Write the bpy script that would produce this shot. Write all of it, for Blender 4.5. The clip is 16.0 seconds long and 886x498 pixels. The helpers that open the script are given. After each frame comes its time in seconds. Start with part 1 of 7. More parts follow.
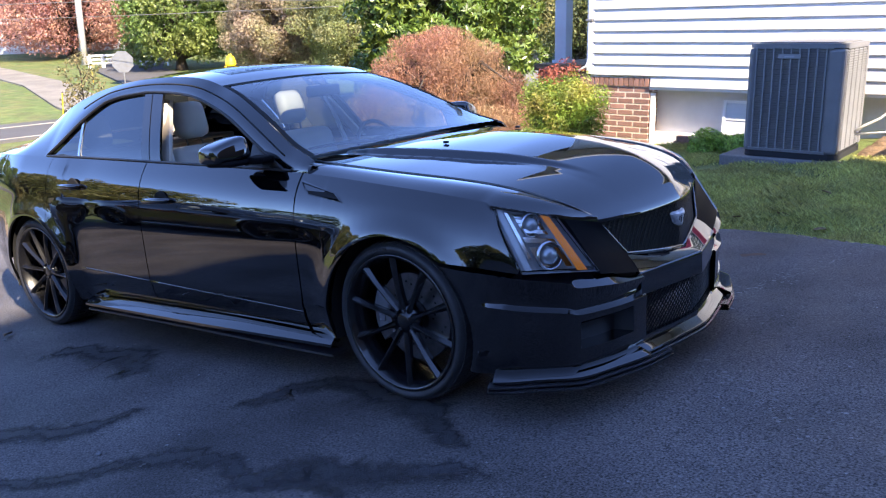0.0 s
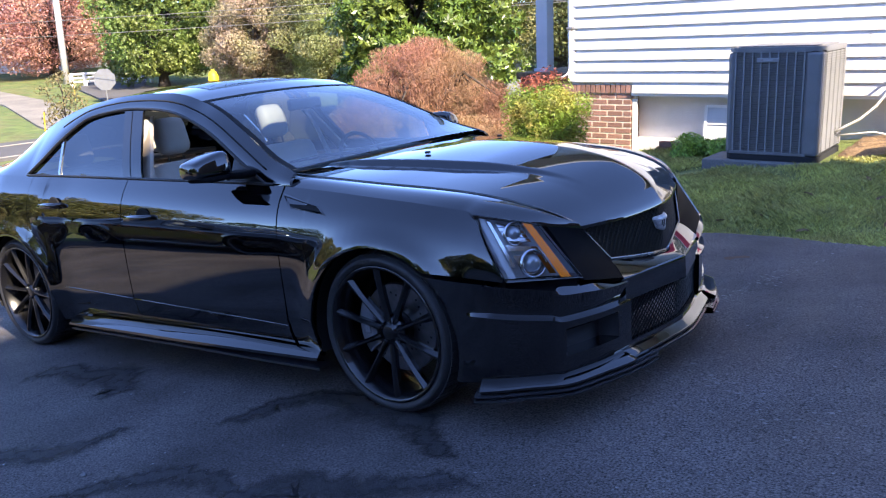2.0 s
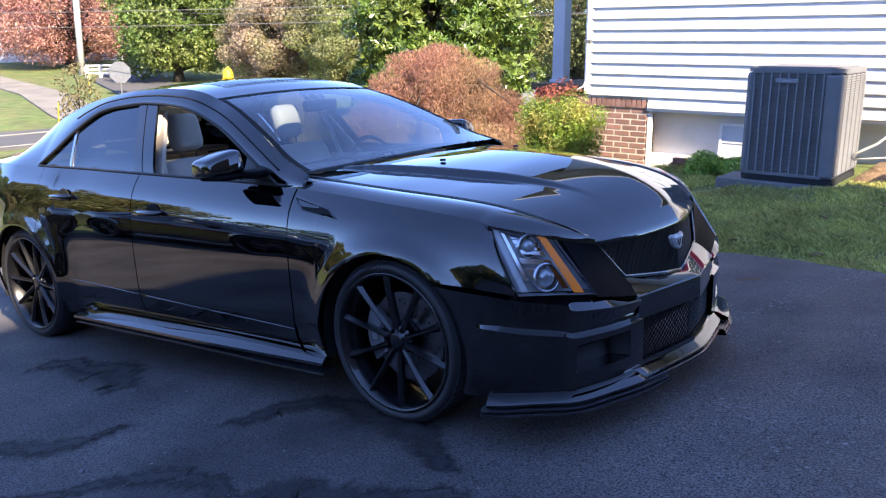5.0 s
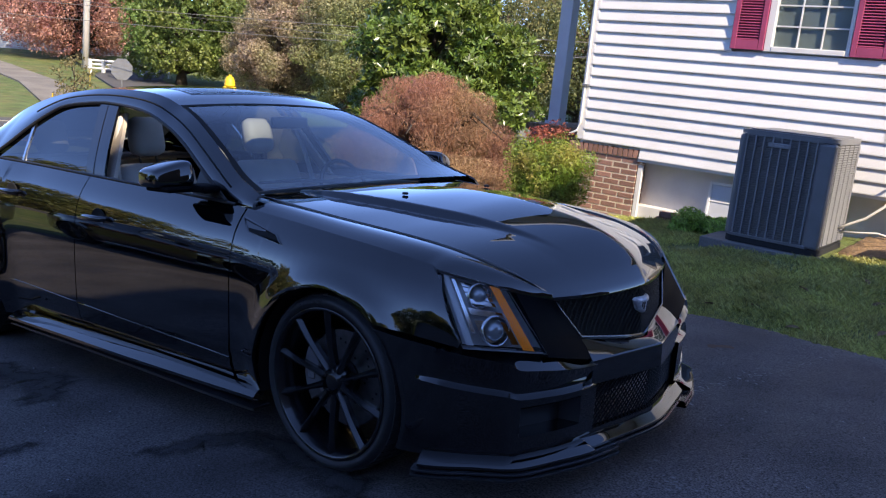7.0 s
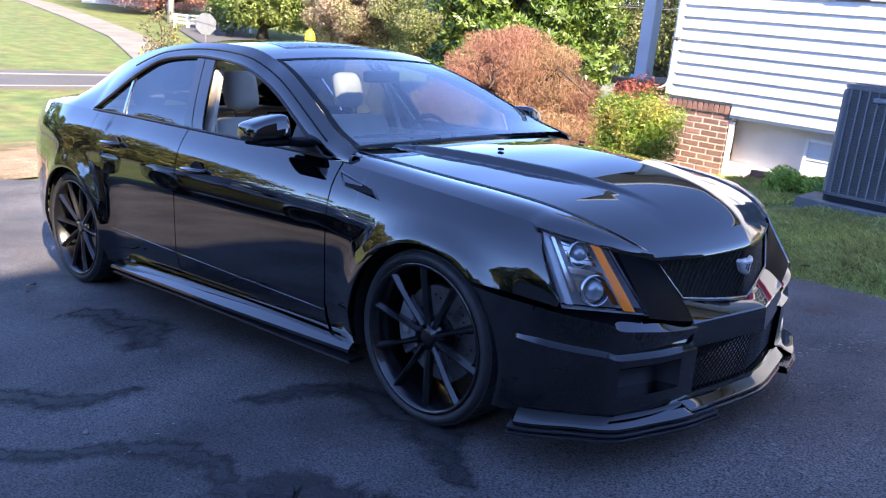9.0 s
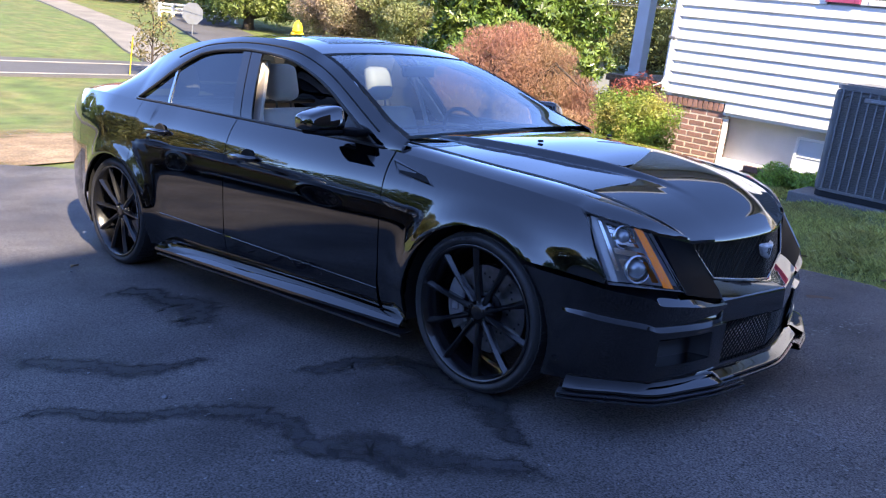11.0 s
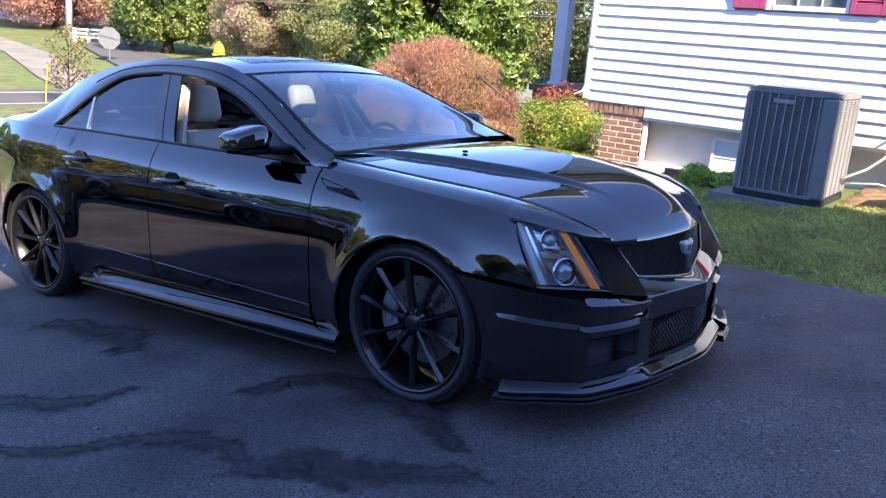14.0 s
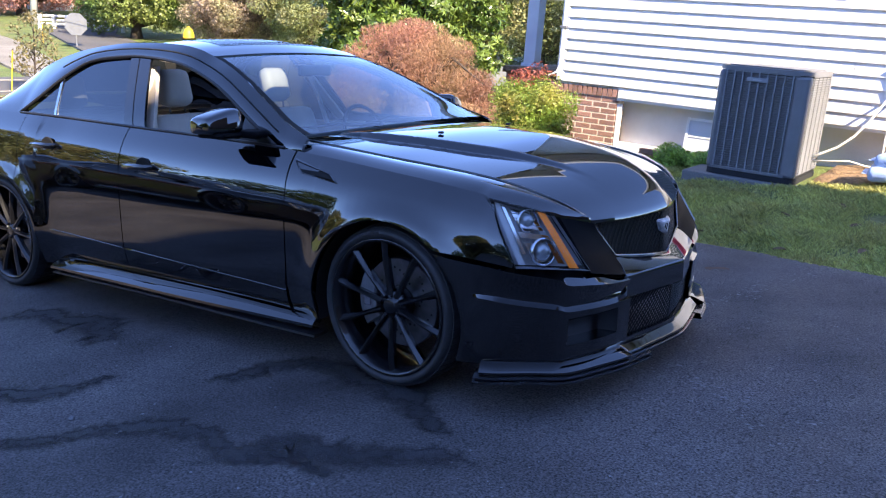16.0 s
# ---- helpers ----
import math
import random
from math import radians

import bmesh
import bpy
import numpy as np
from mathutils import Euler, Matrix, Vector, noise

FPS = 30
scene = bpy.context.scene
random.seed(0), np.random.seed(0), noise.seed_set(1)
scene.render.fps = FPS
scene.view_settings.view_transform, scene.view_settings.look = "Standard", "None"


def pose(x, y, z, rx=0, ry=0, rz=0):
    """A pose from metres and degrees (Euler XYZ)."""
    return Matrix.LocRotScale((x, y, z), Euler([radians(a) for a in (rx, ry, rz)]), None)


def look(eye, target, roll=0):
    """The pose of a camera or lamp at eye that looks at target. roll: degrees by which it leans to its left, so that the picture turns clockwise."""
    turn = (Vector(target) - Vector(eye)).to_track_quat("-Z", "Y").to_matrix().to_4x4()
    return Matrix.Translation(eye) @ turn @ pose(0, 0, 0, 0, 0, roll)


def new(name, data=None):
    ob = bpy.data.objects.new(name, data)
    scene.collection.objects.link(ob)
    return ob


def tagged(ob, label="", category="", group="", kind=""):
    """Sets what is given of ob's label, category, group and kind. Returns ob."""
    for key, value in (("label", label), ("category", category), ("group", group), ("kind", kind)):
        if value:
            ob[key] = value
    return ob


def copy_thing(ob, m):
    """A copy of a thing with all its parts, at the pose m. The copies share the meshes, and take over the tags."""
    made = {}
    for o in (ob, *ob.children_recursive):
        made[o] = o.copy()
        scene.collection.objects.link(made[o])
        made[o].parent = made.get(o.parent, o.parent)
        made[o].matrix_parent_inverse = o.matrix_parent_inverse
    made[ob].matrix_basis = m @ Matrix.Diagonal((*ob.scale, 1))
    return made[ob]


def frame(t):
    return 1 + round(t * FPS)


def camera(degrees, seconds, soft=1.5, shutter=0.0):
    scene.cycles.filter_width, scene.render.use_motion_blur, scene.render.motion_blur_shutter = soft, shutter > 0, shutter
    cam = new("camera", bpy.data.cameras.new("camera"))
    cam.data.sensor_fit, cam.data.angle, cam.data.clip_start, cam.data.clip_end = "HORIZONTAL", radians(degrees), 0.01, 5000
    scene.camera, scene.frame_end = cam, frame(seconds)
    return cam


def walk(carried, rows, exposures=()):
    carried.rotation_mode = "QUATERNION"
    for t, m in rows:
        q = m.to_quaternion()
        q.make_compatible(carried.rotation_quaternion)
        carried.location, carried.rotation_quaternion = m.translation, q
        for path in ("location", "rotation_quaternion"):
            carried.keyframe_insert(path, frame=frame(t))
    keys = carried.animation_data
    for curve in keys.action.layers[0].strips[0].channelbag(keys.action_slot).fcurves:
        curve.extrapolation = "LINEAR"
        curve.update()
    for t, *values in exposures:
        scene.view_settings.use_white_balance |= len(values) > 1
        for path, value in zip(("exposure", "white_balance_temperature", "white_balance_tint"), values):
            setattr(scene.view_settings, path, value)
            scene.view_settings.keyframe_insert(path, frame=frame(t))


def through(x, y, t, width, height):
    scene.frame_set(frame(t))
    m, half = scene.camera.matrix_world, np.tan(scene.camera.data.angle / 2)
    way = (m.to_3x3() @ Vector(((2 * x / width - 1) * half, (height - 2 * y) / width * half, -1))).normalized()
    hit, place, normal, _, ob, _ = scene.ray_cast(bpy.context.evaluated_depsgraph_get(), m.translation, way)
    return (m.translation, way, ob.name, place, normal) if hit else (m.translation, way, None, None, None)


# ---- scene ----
cam = camera(55.8, 16.0, soft=1.2)
PATH = [
    (0, (2.090, -3.286, 1.524), (0.909, -1.762, 0.992), -1.43),
    (0.5, (2.099, -3.276, 1.528), (0.923, -1.742, 1.015), -1.73),
    (1, (2.111, -3.275, 1.529), (0.942, -1.736, 1.016), -2.21),
    (1.5, (2.102, -3.272, 1.527), (0.937, -1.728, 1.019), -2.50),
    (2, (2.101, -3.273, 1.521), (0.940, -1.726, 1.012), -2.59),
    (2.5, (2.094, -3.258, 1.519), (0.939, -1.708, 1.006), -2.68),
    (3, (2.099, -3.261, 1.519), (0.950, -1.706, 1.006), -2.67),
    (5.3, (2.051, -3.241, 1.523), (0.862, -1.707, 1.038), 1.05),
    (5.5, (2.050, -3.209, 1.541), (0.862, -1.666, 1.086), 3.34),
    (6, (2.035, -3.084, 1.537), (0.850, -1.528, 1.118), 4.95),
    (6.5, (2.045, -3.019, 1.529), (0.871, -1.456, 1.105), 5.67),
    (7, (2.033, -2.989, 1.525), (0.867, -1.421, 1.098), 5.59),
    (7.5, (2.007, -2.988, 1.513), (0.834, -1.433, 1.058), 5.48),
    (8, (2.002, -2.990, 1.521), (0.771, -1.486, 1.047), 4.95),
    (8.5, (1.974, -2.972, 1.516), (0.703, -1.516, 1.003), 4.95),
    (9, (1.951, -3.020, 1.513), (0.675, -1.580, 0.968), 5.34),
    (9.2, (1.928, -3.087, 1.510), (0.659, -1.641, 0.964), 5.46),
    (11.3, (1.929, -3.447, 1.519), (0.706, -1.965, 0.965), 6.67),
    (11.5, (1.934, -3.456, 1.520), (0.722, -1.961, 0.979), 6.89),
    (12, (1.954, -3.459, 1.536), (0.766, -1.931, 1.032), 7.25),
    (12.5, (1.951, -3.454, 1.526), (0.796, -1.900, 1.025), 6.72),
    (13, (1.954, -3.454, 1.520), (0.810, -1.894, 1.013), 5.94),
    (13.5, (1.956, -3.447, 1.519), (0.818, -1.883, 1.010), 4.76),
    (14, (1.965, -3.442, 1.517), (0.843, -1.866, 1.010), 4.59),
    (14.5, (1.968, -3.440, 1.521), (0.867, -1.849, 1.014), 4.43),
    (15, (1.967, -3.438, 1.516), (0.883, -1.835, 1.010), 4.16),
    (15.5, (1.962, -3.436, 1.508), (0.885, -1.832, 0.991), 4.08),
    (16, (1.950, -3.430, 1.501), (0.882, -1.827, 0.962), 4.10),
]
EXPOSURES = [(0, 2.6, 6900, 17), (3.2, 2.57, 6900, 17), (5.3, 2.55, 6900, 17), (6.2, 1.87, 6900, 17), (7.2, 1.62, 6900, 17), (8.0, 2.19, 6900, 17), (8.6, 2.62, 6900, 17), (9.2, 2.83, 6900, 17), (11.3, 2.52, 6900, 17), (12.5, 2.43, 6900, 17), (13.5, 2.56, 6900, 17), (16, 2.61, 6900, 17)]
walk(cam, [(t, look(eye, target, roll)) for t, eye, target, roll in PATH], EXPOSURES)

# ---- world and light ----
SUN_DIR = Vector((-2.4, 1.0, -2.1)).normalized()
world = bpy.data.worlds.new("sky")
scene.world = world
world.use_nodes = True
wn = world.node_tree
sky = wn.nodes.new("ShaderNodeTexSky")
sky.sky_type = 'NISHITA'
sky.sun_disc = False
sky.sun_elevation = math.asin(-SUN_DIR.z)
sky.sun_rotation = math.atan2(-SUN_DIR.x, -SUN_DIR.y)
sky.air_density = 0.6
sky.dust_density = 0.0
sky.ozone_density = 9.5
sky.altitude = 400
wn.nodes["Background"].inputs["Strength"].default_value = 0.15
clear_blue = wn.nodes.new("ShaderNodeHueSaturation")
clear_blue.inputs["Saturation"].default_value = 0.95
clear_blue.inputs["Hue"].default_value = 0.502
wn.links.new(sky.outputs[0], clear_blue.inputs["Color"])
wn.links.new(clear_blue.outputs[0], wn.nodes["Background"].inputs["Color"])
sun = new("sun", bpy.data.lights.new("sun", 'SUN'))
sun.data.energy = 3.1
sun.data.angle = radians(0.55)
sun.data.color = (1.0, 0.905, 0.725)
sun.matrix_world = look((0, 0, 30), Vector((0, 0, 30)) + SUN_DIR)


# ---- materials ----
def mat(name, color, rough=0.6, metal=0.0, vary=0.0, scale=8.0, fine=0.0, fine_scale=120.0, bump=0.0, bump_scale=60.0,
        tint=None, tint_amount=0.0, tint_scale=1.5, coat=0.0, spec=0.5, random_tone=0.0, island=0.0, rough_vary=0.0, sheet=False):
    """A procedural material: large patches, fine grain and a fine relief, in object space."""
    m = bpy.data.materials.new(name)
    m.use_nodes = True
    nt = m.node_tree
    b = nt.nodes["Principled BSDF"]
    b.inputs["Roughness"].default_value = rough
    b.inputs["Metallic"].default_value = metal
    b.inputs["Coat Weight"].default_value = coat
    b.inputs["Coat Roughness"].default_value = 0.02
    b.inputs["Specular IOR Level"].default_value = spec
    geo = nt.nodes.new("ShaderNodeTexCoord")

    def noise_node(s, detail=4.0):
        n = nt.nodes.new("ShaderNodeTexNoise")
        n.inputs["Scale"].default_value = s
        n.inputs["Detail"].default_value = detail
        nt.links.new(geo.outputs["Object"], n.inputs["Vector"])
        return n

    def mix(a, bcol, fac, mode='MIX'):
        x = nt.nodes.new("ShaderNodeMix")
        x.data_type, x.blend_type = 'RGBA', mode
        for v, s in ((fac, 0), (a, 6), (bcol, 7)):
            if isinstance(v, (int, float)):
                x.inputs[s].default_value = v
            elif isinstance(v, tuple):
                x.inputs[s].default_value = (*v, 1)
            else:
                nt.links.new(v, x.inputs[s])
        return x.outputs[2]

    def ramp(n, lo, hi, a=0.0, bb=1.0):
        r = nt.nodes.new("ShaderNodeMapRange")
        for i, v in enumerate((lo, hi, a, bb)):
            r.inputs[i + 1].default_value = v
        nt.links.new(n, r.inputs[0])
        return r.outputs[0]

    col = tuple(color)
    if tint:
        col = mix(col, tuple(tint), ramp(noise_node(tint_scale, 6.0).outputs["Fac"], 0.42, 0.66, 0.0, tint_amount))
    if vary:
        v = ramp(noise_node(scale).outputs["Fac"], 0.3, 0.7, 1 - vary, 1 + vary)
        c = nt.nodes.new("ShaderNodeCombineColor")
        for i in range(3):
            nt.links.new(v, c.inputs[i])
        col = mix(col, c.outputs[0], 1.0, 'MULTIPLY')
    if fine:
        v = ramp(noise_node(fine_scale, 2.0).outputs["Fac"], 0.3, 0.7, 1 - fine, 1 + fine)
        c = nt.nodes.new("ShaderNodeCombineColor")
        for i in range(3):
            nt.links.new(v, c.inputs[i])
        col = mix(col, c.outputs[0], 1.0, 'MULTIPLY')
    for on, kind, sock in ((random_tone, "ShaderNodeObjectInfo", "Random"), (island, "ShaderNodeNewGeometry", "Random Per Island")):
        if on:
            o = nt.nodes.new(kind)
            v = ramp(o.outputs[sock], 0.0, 1.0, 1 - on, 1 + on)
            c = nt.nodes.new("ShaderNodeCombineColor")
            for i in range(3):
                nt.links.new(v, c.inputs[i])
            col = mix(col, c.outputs[0], 1.0, 'MULTIPLY')
    if isinstance(col, tuple):
        b.inputs["Base Color"].default_value = (*col, 1)
    else:
        nt.links.new(col, b.inputs["Base Color"])
    if rough_vary:
        nt.links.new(ramp(noise_node(scale * 1.7).outputs["Fac"], 0.3, 0.7, max(0.0, rough - rough_vary), min(1.0, rough + rough_vary)), b.inputs["Roughness"])
    if bump:
        bn = nt.nodes.new("ShaderNodeBump")
        bn.inputs["Strength"].default_value = 1.0
        bn.inputs["Distance"].default_value = bump
        nt.links.new(noise_node(bump_scale, 3.0).outputs["Fac"], bn.inputs["Height"])
        nt.links.new(bn.outputs[0], b.inputs["Normal"])
    return m


def leaf_mat(name, color, dark, rough=0.5, through=0.25, patch=None, patch_scale=0.8):
    """Leaves: a tone per leaf, two colours in patches, some light let through."""
    patch = tuple(patch or dark)
    m = mat(name, color, rough, vary=0.25, scale=1.3, island=0.45, tint=patch or dark, tint_amount=0.9, tint_scale=patch_scale)
    nt = m.node_tree
    b = nt.nodes["Principled BSDF"]
    tr = nt.nodes.new("ShaderNodeBsdfTranslucent")
    for l in list(nt.links):
        if l.to_node == b and l.to_socket.name == "Base Color":
            nt.links.new(l.from_socket, tr.inputs["Color"])
    mixs = nt.nodes.new("ShaderNodeMixShader")
    mixs.inputs[0].default_value = through
    nt.links.new(b.outputs[0], mixs.inputs[1])
    nt.links.new(tr.outputs[0], mixs.inputs[2])
    nt.links.new(mixs.outputs[0], nt.nodes["Material Output"].inputs["Surface"])
    return m


M = {}
M["asphalt"] = mat("asphalt", (0.068, 0.060, 0.059), 0.82, vary=0.46, scale=1.3, fine=0.9, fine_scale=122, bump=0.0035, bump_scale=190,
                   tint=(0.108, 0.100, 0.096), tint_amount=0.65, tint_scale=0.9, rough_vary=0.12)
M["sealer"] = mat("sealer", (0.020, 0.019, 0.021), 0.78, vary=0.4, scale=2, fine=0.7, fine_scale=110, bump=0.006, bump_scale=150)
def feathered(m, scale, strength):
    """A smear that thins out towards its edge and in worn patches, so that the surface below shows through."""
    nt = m.node_tree
    at, tc, ns, mr = (nt.nodes.new(k) for k in ("ShaderNodeAttribute", "ShaderNodeTexCoord", "ShaderNodeTexNoise", "ShaderNodeMapRange"))
    at.attribute_name = "core"
    ns.inputs["Scale"].default_value, ns.inputs["Detail"].default_value = scale, 7.0
    ns.inputs["Roughness"].default_value = 0.65
    nt.links.new(tc.outputs["Object"], ns.inputs["Vector"])
    add = nt.nodes.new("ShaderNodeMath")
    add.operation = 'ADD'
    nt.links.new(at.outputs["Fac"], add.inputs[0])
    nt.links.new(ns.outputs["Fac"], add.inputs[1])
    mr.interpolation_type = 'SMOOTHSTEP'
    for k, v in enumerate((0.62, 1.25, 0.0, strength)):
        mr.inputs[k + 1].default_value = v
    nt.links.new(add.outputs[0], mr.inputs[0])
    t, mx = nt.nodes.new("ShaderNodeBsdfTransparent"), nt.nodes.new("ShaderNodeMixShader")
    nt.links.new(mr.outputs[0], mx.inputs[0])
    nt.links.new(t.outputs[0], mx.inputs[1])
    nt.links.new(nt.nodes["Principled BSDF"].outputs[0], mx.inputs[2])
    nt.links.new(mx.outputs[0], nt.nodes["Material Output"].inputs["Surface"])


feathered(M["sealer"], 8.0, 1.0)
M["straw"] = mat("straw", (0.23, 0.155, 0.085), 0.95, vary=0.3, scale=2.5, fine=0.4, fine_scale=30, bump=0.02, bump_scale=25, tint=(0.30, 0.22, 0.13), tint_amount=0.7, tint_scale=1.2)
feathered(M["straw"], 1.6, 1.0)
M["chalk"] = mat("chalk", (0.17, 0.17, 0.172), 0.9, vary=0.4, scale=9, fine=0.4, fine_scale=90)
M["rust_stain"] = mat("rust_stain", (0.085, 0.045, 0.028), 0.9, vary=0.3, scale=9)
M["road"] = mat("road", (0.078, 0.075, 0.073), 0.9, vary=0.15, scale=0.6, fine=0.2, fine_scale=40)
M["lane"] = mat("lane", (0.19, 0.172, 0.142), 0.9, vary=0.2, scale=0.8, fine=0.3, fine_scale=30)
M["road_line"] = mat("road_line", (0.26, 0.245, 0.215), 0.8, vary=0.15, scale=2)
M["grass"] = mat("grass", (0.090, 0.127, 0.028), 0.9, vary=0.35, scale=2.2, fine=0.35, fine_scale=45, bump=0.02, bump_scale=35,
                 tint=(0.18, 0.14, 0.055), tint_amount=0.5, tint_scale=0.9)
M["blade"] = leaf_mat("blade", (0.43, 0.45, 0.13), (0.12, 0.13, 0.04), 0.6, 0.3, patch=(0.33, 0.30, 0.10), patch_scale=2.2)
M["soil"] = mat("soil", (0.20, 0.125, 0.065), 0.95, vary=0.35, scale=5, fine=0.4, fine_scale=50, bump=0.02, bump_scale=25)
M["siding"] = mat("siding", (0.72, 0.715, 0.70), 0.45, vary=0.04, scale=1.5, fine=0.02, fine_scale=60, bump=0.0006, bump_scale=25, tint=(0.58, 0.57, 0.54), tint_amount=0.35, tint_scale=0.9)
M["white_trim"] = mat("white_trim", (0.68, 0.675, 0.66), 0.4, vary=0.05, scale=4)
M["grey_trim"] = mat("grey_trim", (0.48, 0.50, 0.53), 0.5, vary=0.08, scale=3)
M["block_white"] = mat("block_white", (0.62, 0.60, 0.565), 0.9, vary=0.10, scale=3, bump=0.003, bump_scale=50, tint=(0.5, 0.47, 0.43), tint_amount=0.4, tint_scale=2)
# Plain brown for the unseen walls that are added to block the sun.
M["unseen_brown"] = mat("unseen_brown", (0.13, 0.08, 0.06), 0.9, vary=0.3, scale=3, fine=0.3, fine_scale=14)
M["brick"] = mat("brick", (0.28, 0.15, 0.115), 0.9, vary=0.2, scale=20, fine=0.25, fine_scale=150, bump=0.002, bump_scale=120, random_tone=0.3)
M["mortar"] = mat("mortar", (0.64, 0.54, 0.42), 0.95, vary=0.15, scale=20, bump=0.003, bump_scale=150)
M["shutter"] = mat("shutter", (0.33, 0.055, 0.125), 0.55, vary=0.12, scale=6)
M["glass_dark"] = mat("glass_dark", (0.02, 0.025, 0.03), 0.05, spec=0.7)
M["blind"] = mat("blind", (0.15, 0.155, 0.15), 0.6, vary=0.1, scale=5)
M["ac_rib"] = mat("ac_rib", (0.23, 0.24, 0.255), 0.4, vary=0.1, scale=6)
M["ac_paint"] = mat("ac_paint", (0.165, 0.168, 0.175), 0.42, vary=0.10, scale=4, fine=0.06, tint=(0.17, 0.17, 0.17), tint_amount=0.4, tint_scale=5)
M["ac_coil"] = mat("ac_coil", (0.055, 0.06, 0.07), 0.6, vary=0.15, scale=30)
M["ac_core"] = mat("ac_core", (0.012, 0.014, 0.018), 0.8)
M["ac_badge"] = mat("ac_badge", (0.35, 0.37, 0.40), 0.35, metal=0.6)
M["concrete"] = mat("concrete", (0.17, 0.165, 0.16), 0.9, vary=0.15, scale=4, fine=0.15, fine_scale=80, bump=0.003, bump_scale=80)
M["bark"] = mat("bark", (0.13, 0.095, 0.07), 0.95, vary=0.3, scale=9, bump=0.02, bump_scale=20)
M["bark_dark"] = mat("bark_dark", (0.055, 0.042, 0.034), 0.95, vary=0.3, scale=9, bump=0.02, bump_scale=20)
M["pole_grey"] = mat("pole_grey", (0.50, 0.47, 0.43), 0.9, vary=0.15, scale=2)
M["galv"] = mat("galv", (0.20, 0.205, 0.21), 0.45, metal=0.3, vary=0.1, scale=5)
M["yellow"] = mat("yellow", (0.78, 0.50, 0.02), 0.5, vary=0.1, scale=5)
M["wire"] = mat("wire", (0.16, 0.155, 0.15), 0.6)
M["roof_shingle"] = mat("roof_shingle", (0.10, 0.095, 0.09), 0.95, vary=0.25, scale=4, fine=0.3, fine_scale=30)
M["hose"] = mat("hose", (0.50, 0.485, 0.44), 0.5, vary=0.08, scale=10)
M["bag"] = mat("bag", (0.32, 0.42, 0.62), 0.4, vary=0.2, scale=7, bump=0.02, bump_scale=9)
M["meter"] = mat("meter", (0.45, 0.46, 0.47), 0.5, metal=0.2)
M["leaf_jmaple"] = leaf_mat("leaf_jmaple", (0.345, 0.165, 0.112), (0.2, 0.07, 0.04), 0.6, 0.35, patch=(0.33, 0.235, 0.12))
M["leaf_magnolia"] = leaf_mat("leaf_magnolia", (0.082, 0.14, 0.024), (0.03, 0.05, 0.012), 0.32, 0.14, patch=(0.165, 0.205, 0.04))
M["leaf_nandina"] = leaf_mat("leaf_nandina", (0.21, 0.33, 0.05), (0.06, 0.1, 0.02), 0.5, 0.4, patch=(0.38, 0.30, 0.08), patch_scale=3.0)
M["leaf_bush"] = leaf_mat("leaf_bush", (0.24, 0.44, 0.08), (0.06, 0.12, 0.02), 0.5, 0.4, patch=(0.32, 0.44, 0.10), patch_scale=3.0)
M["leaf_red"] = leaf_mat("leaf_red", (0.45, 0.14, 0.09), (0.2, 0.02, 0.03), 0.5, 0.4)
M["leaf_green"] = leaf_mat("leaf_green", (0.11, 0.175, 0.038), (0.03, 0.06, 0.015), 0.5, 0.22, patch=(0.17, 0.20, 0.047), patch_scale=0.5)
M["leaf_olive"] = leaf_mat("leaf_olive", (0.25, 0.28, 0.105), (0.09, 0.10, 0.03), 0.6, 0.4, patch=(0.31, 0.27, 0.15), patch_scale=0.4)
M["leaf_sapling"] = leaf_mat("leaf_sapling", (0.20, 0.16, 0.075), (0.08, 0.07, 0.03), 0.6, 0.3, patch=(0.13, 0.14, 0.05), patch_scale=2.0)
M["leaf_russet"] = leaf_mat("leaf_russet", (0.36, 0.26, 0.19), (0.09, 0.10, 0.03), 0.6, 0.35, patch=(0.23, 0.25, 0.10), patch_scale=0.6)
M["leaf_redmaple"] = leaf_mat("leaf_redmaple", (0.52, 0.25, 0.21), (0.22, 0.05, 0.04), 0.6, 0.4, patch=(0.46, 0.28, 0.19), patch_scale=0.5)
M["leaf_wood"] = leaf_mat("leaf_wood", (0.20, 0.22, 0.075), (0.05, 0.07, 0.02), 0.6, 0.4, patch=(0.32, 0.26, 0.11), patch_scale=0.25)


# ---- helpers for meshes ----
def part(name, bm, material, parent=None, label="", smooth=False):
    me = bpy.data.meshes.new(name)
    bm.to_mesh(me)
    bm.free()
    for mt in (material if isinstance(material, (list, tuple)) else (material,)):
        me.materials.append(mt)
    if smooth:
        for p in me.polygons:
            p.use_smooth = True
    ob = new(name, me)
    if parent:
        ob.parent = parent
    if label:
        ob["label"] = label
    return ob


def raw(name, verts, faces, material, parent=None, label="", smooth=False):
    me = bpy.data.meshes.new(name)
    me.from_pydata(verts, [], faces)
    me.update()
    me.materials.append(material)
    if smooth:
        for p in me.polygons:
            p.use_smooth = True
    ob = new(name, me)
    if parent:
        ob.parent = parent
    if label:
        ob["label"] = label
    return ob


def thing(name, m, label, category, group="", kind=""):
    ob = new(name)
    ob.matrix_world = m
    ob.empty_display_size = 0.1
    return tagged(ob, label, category, group, kind)


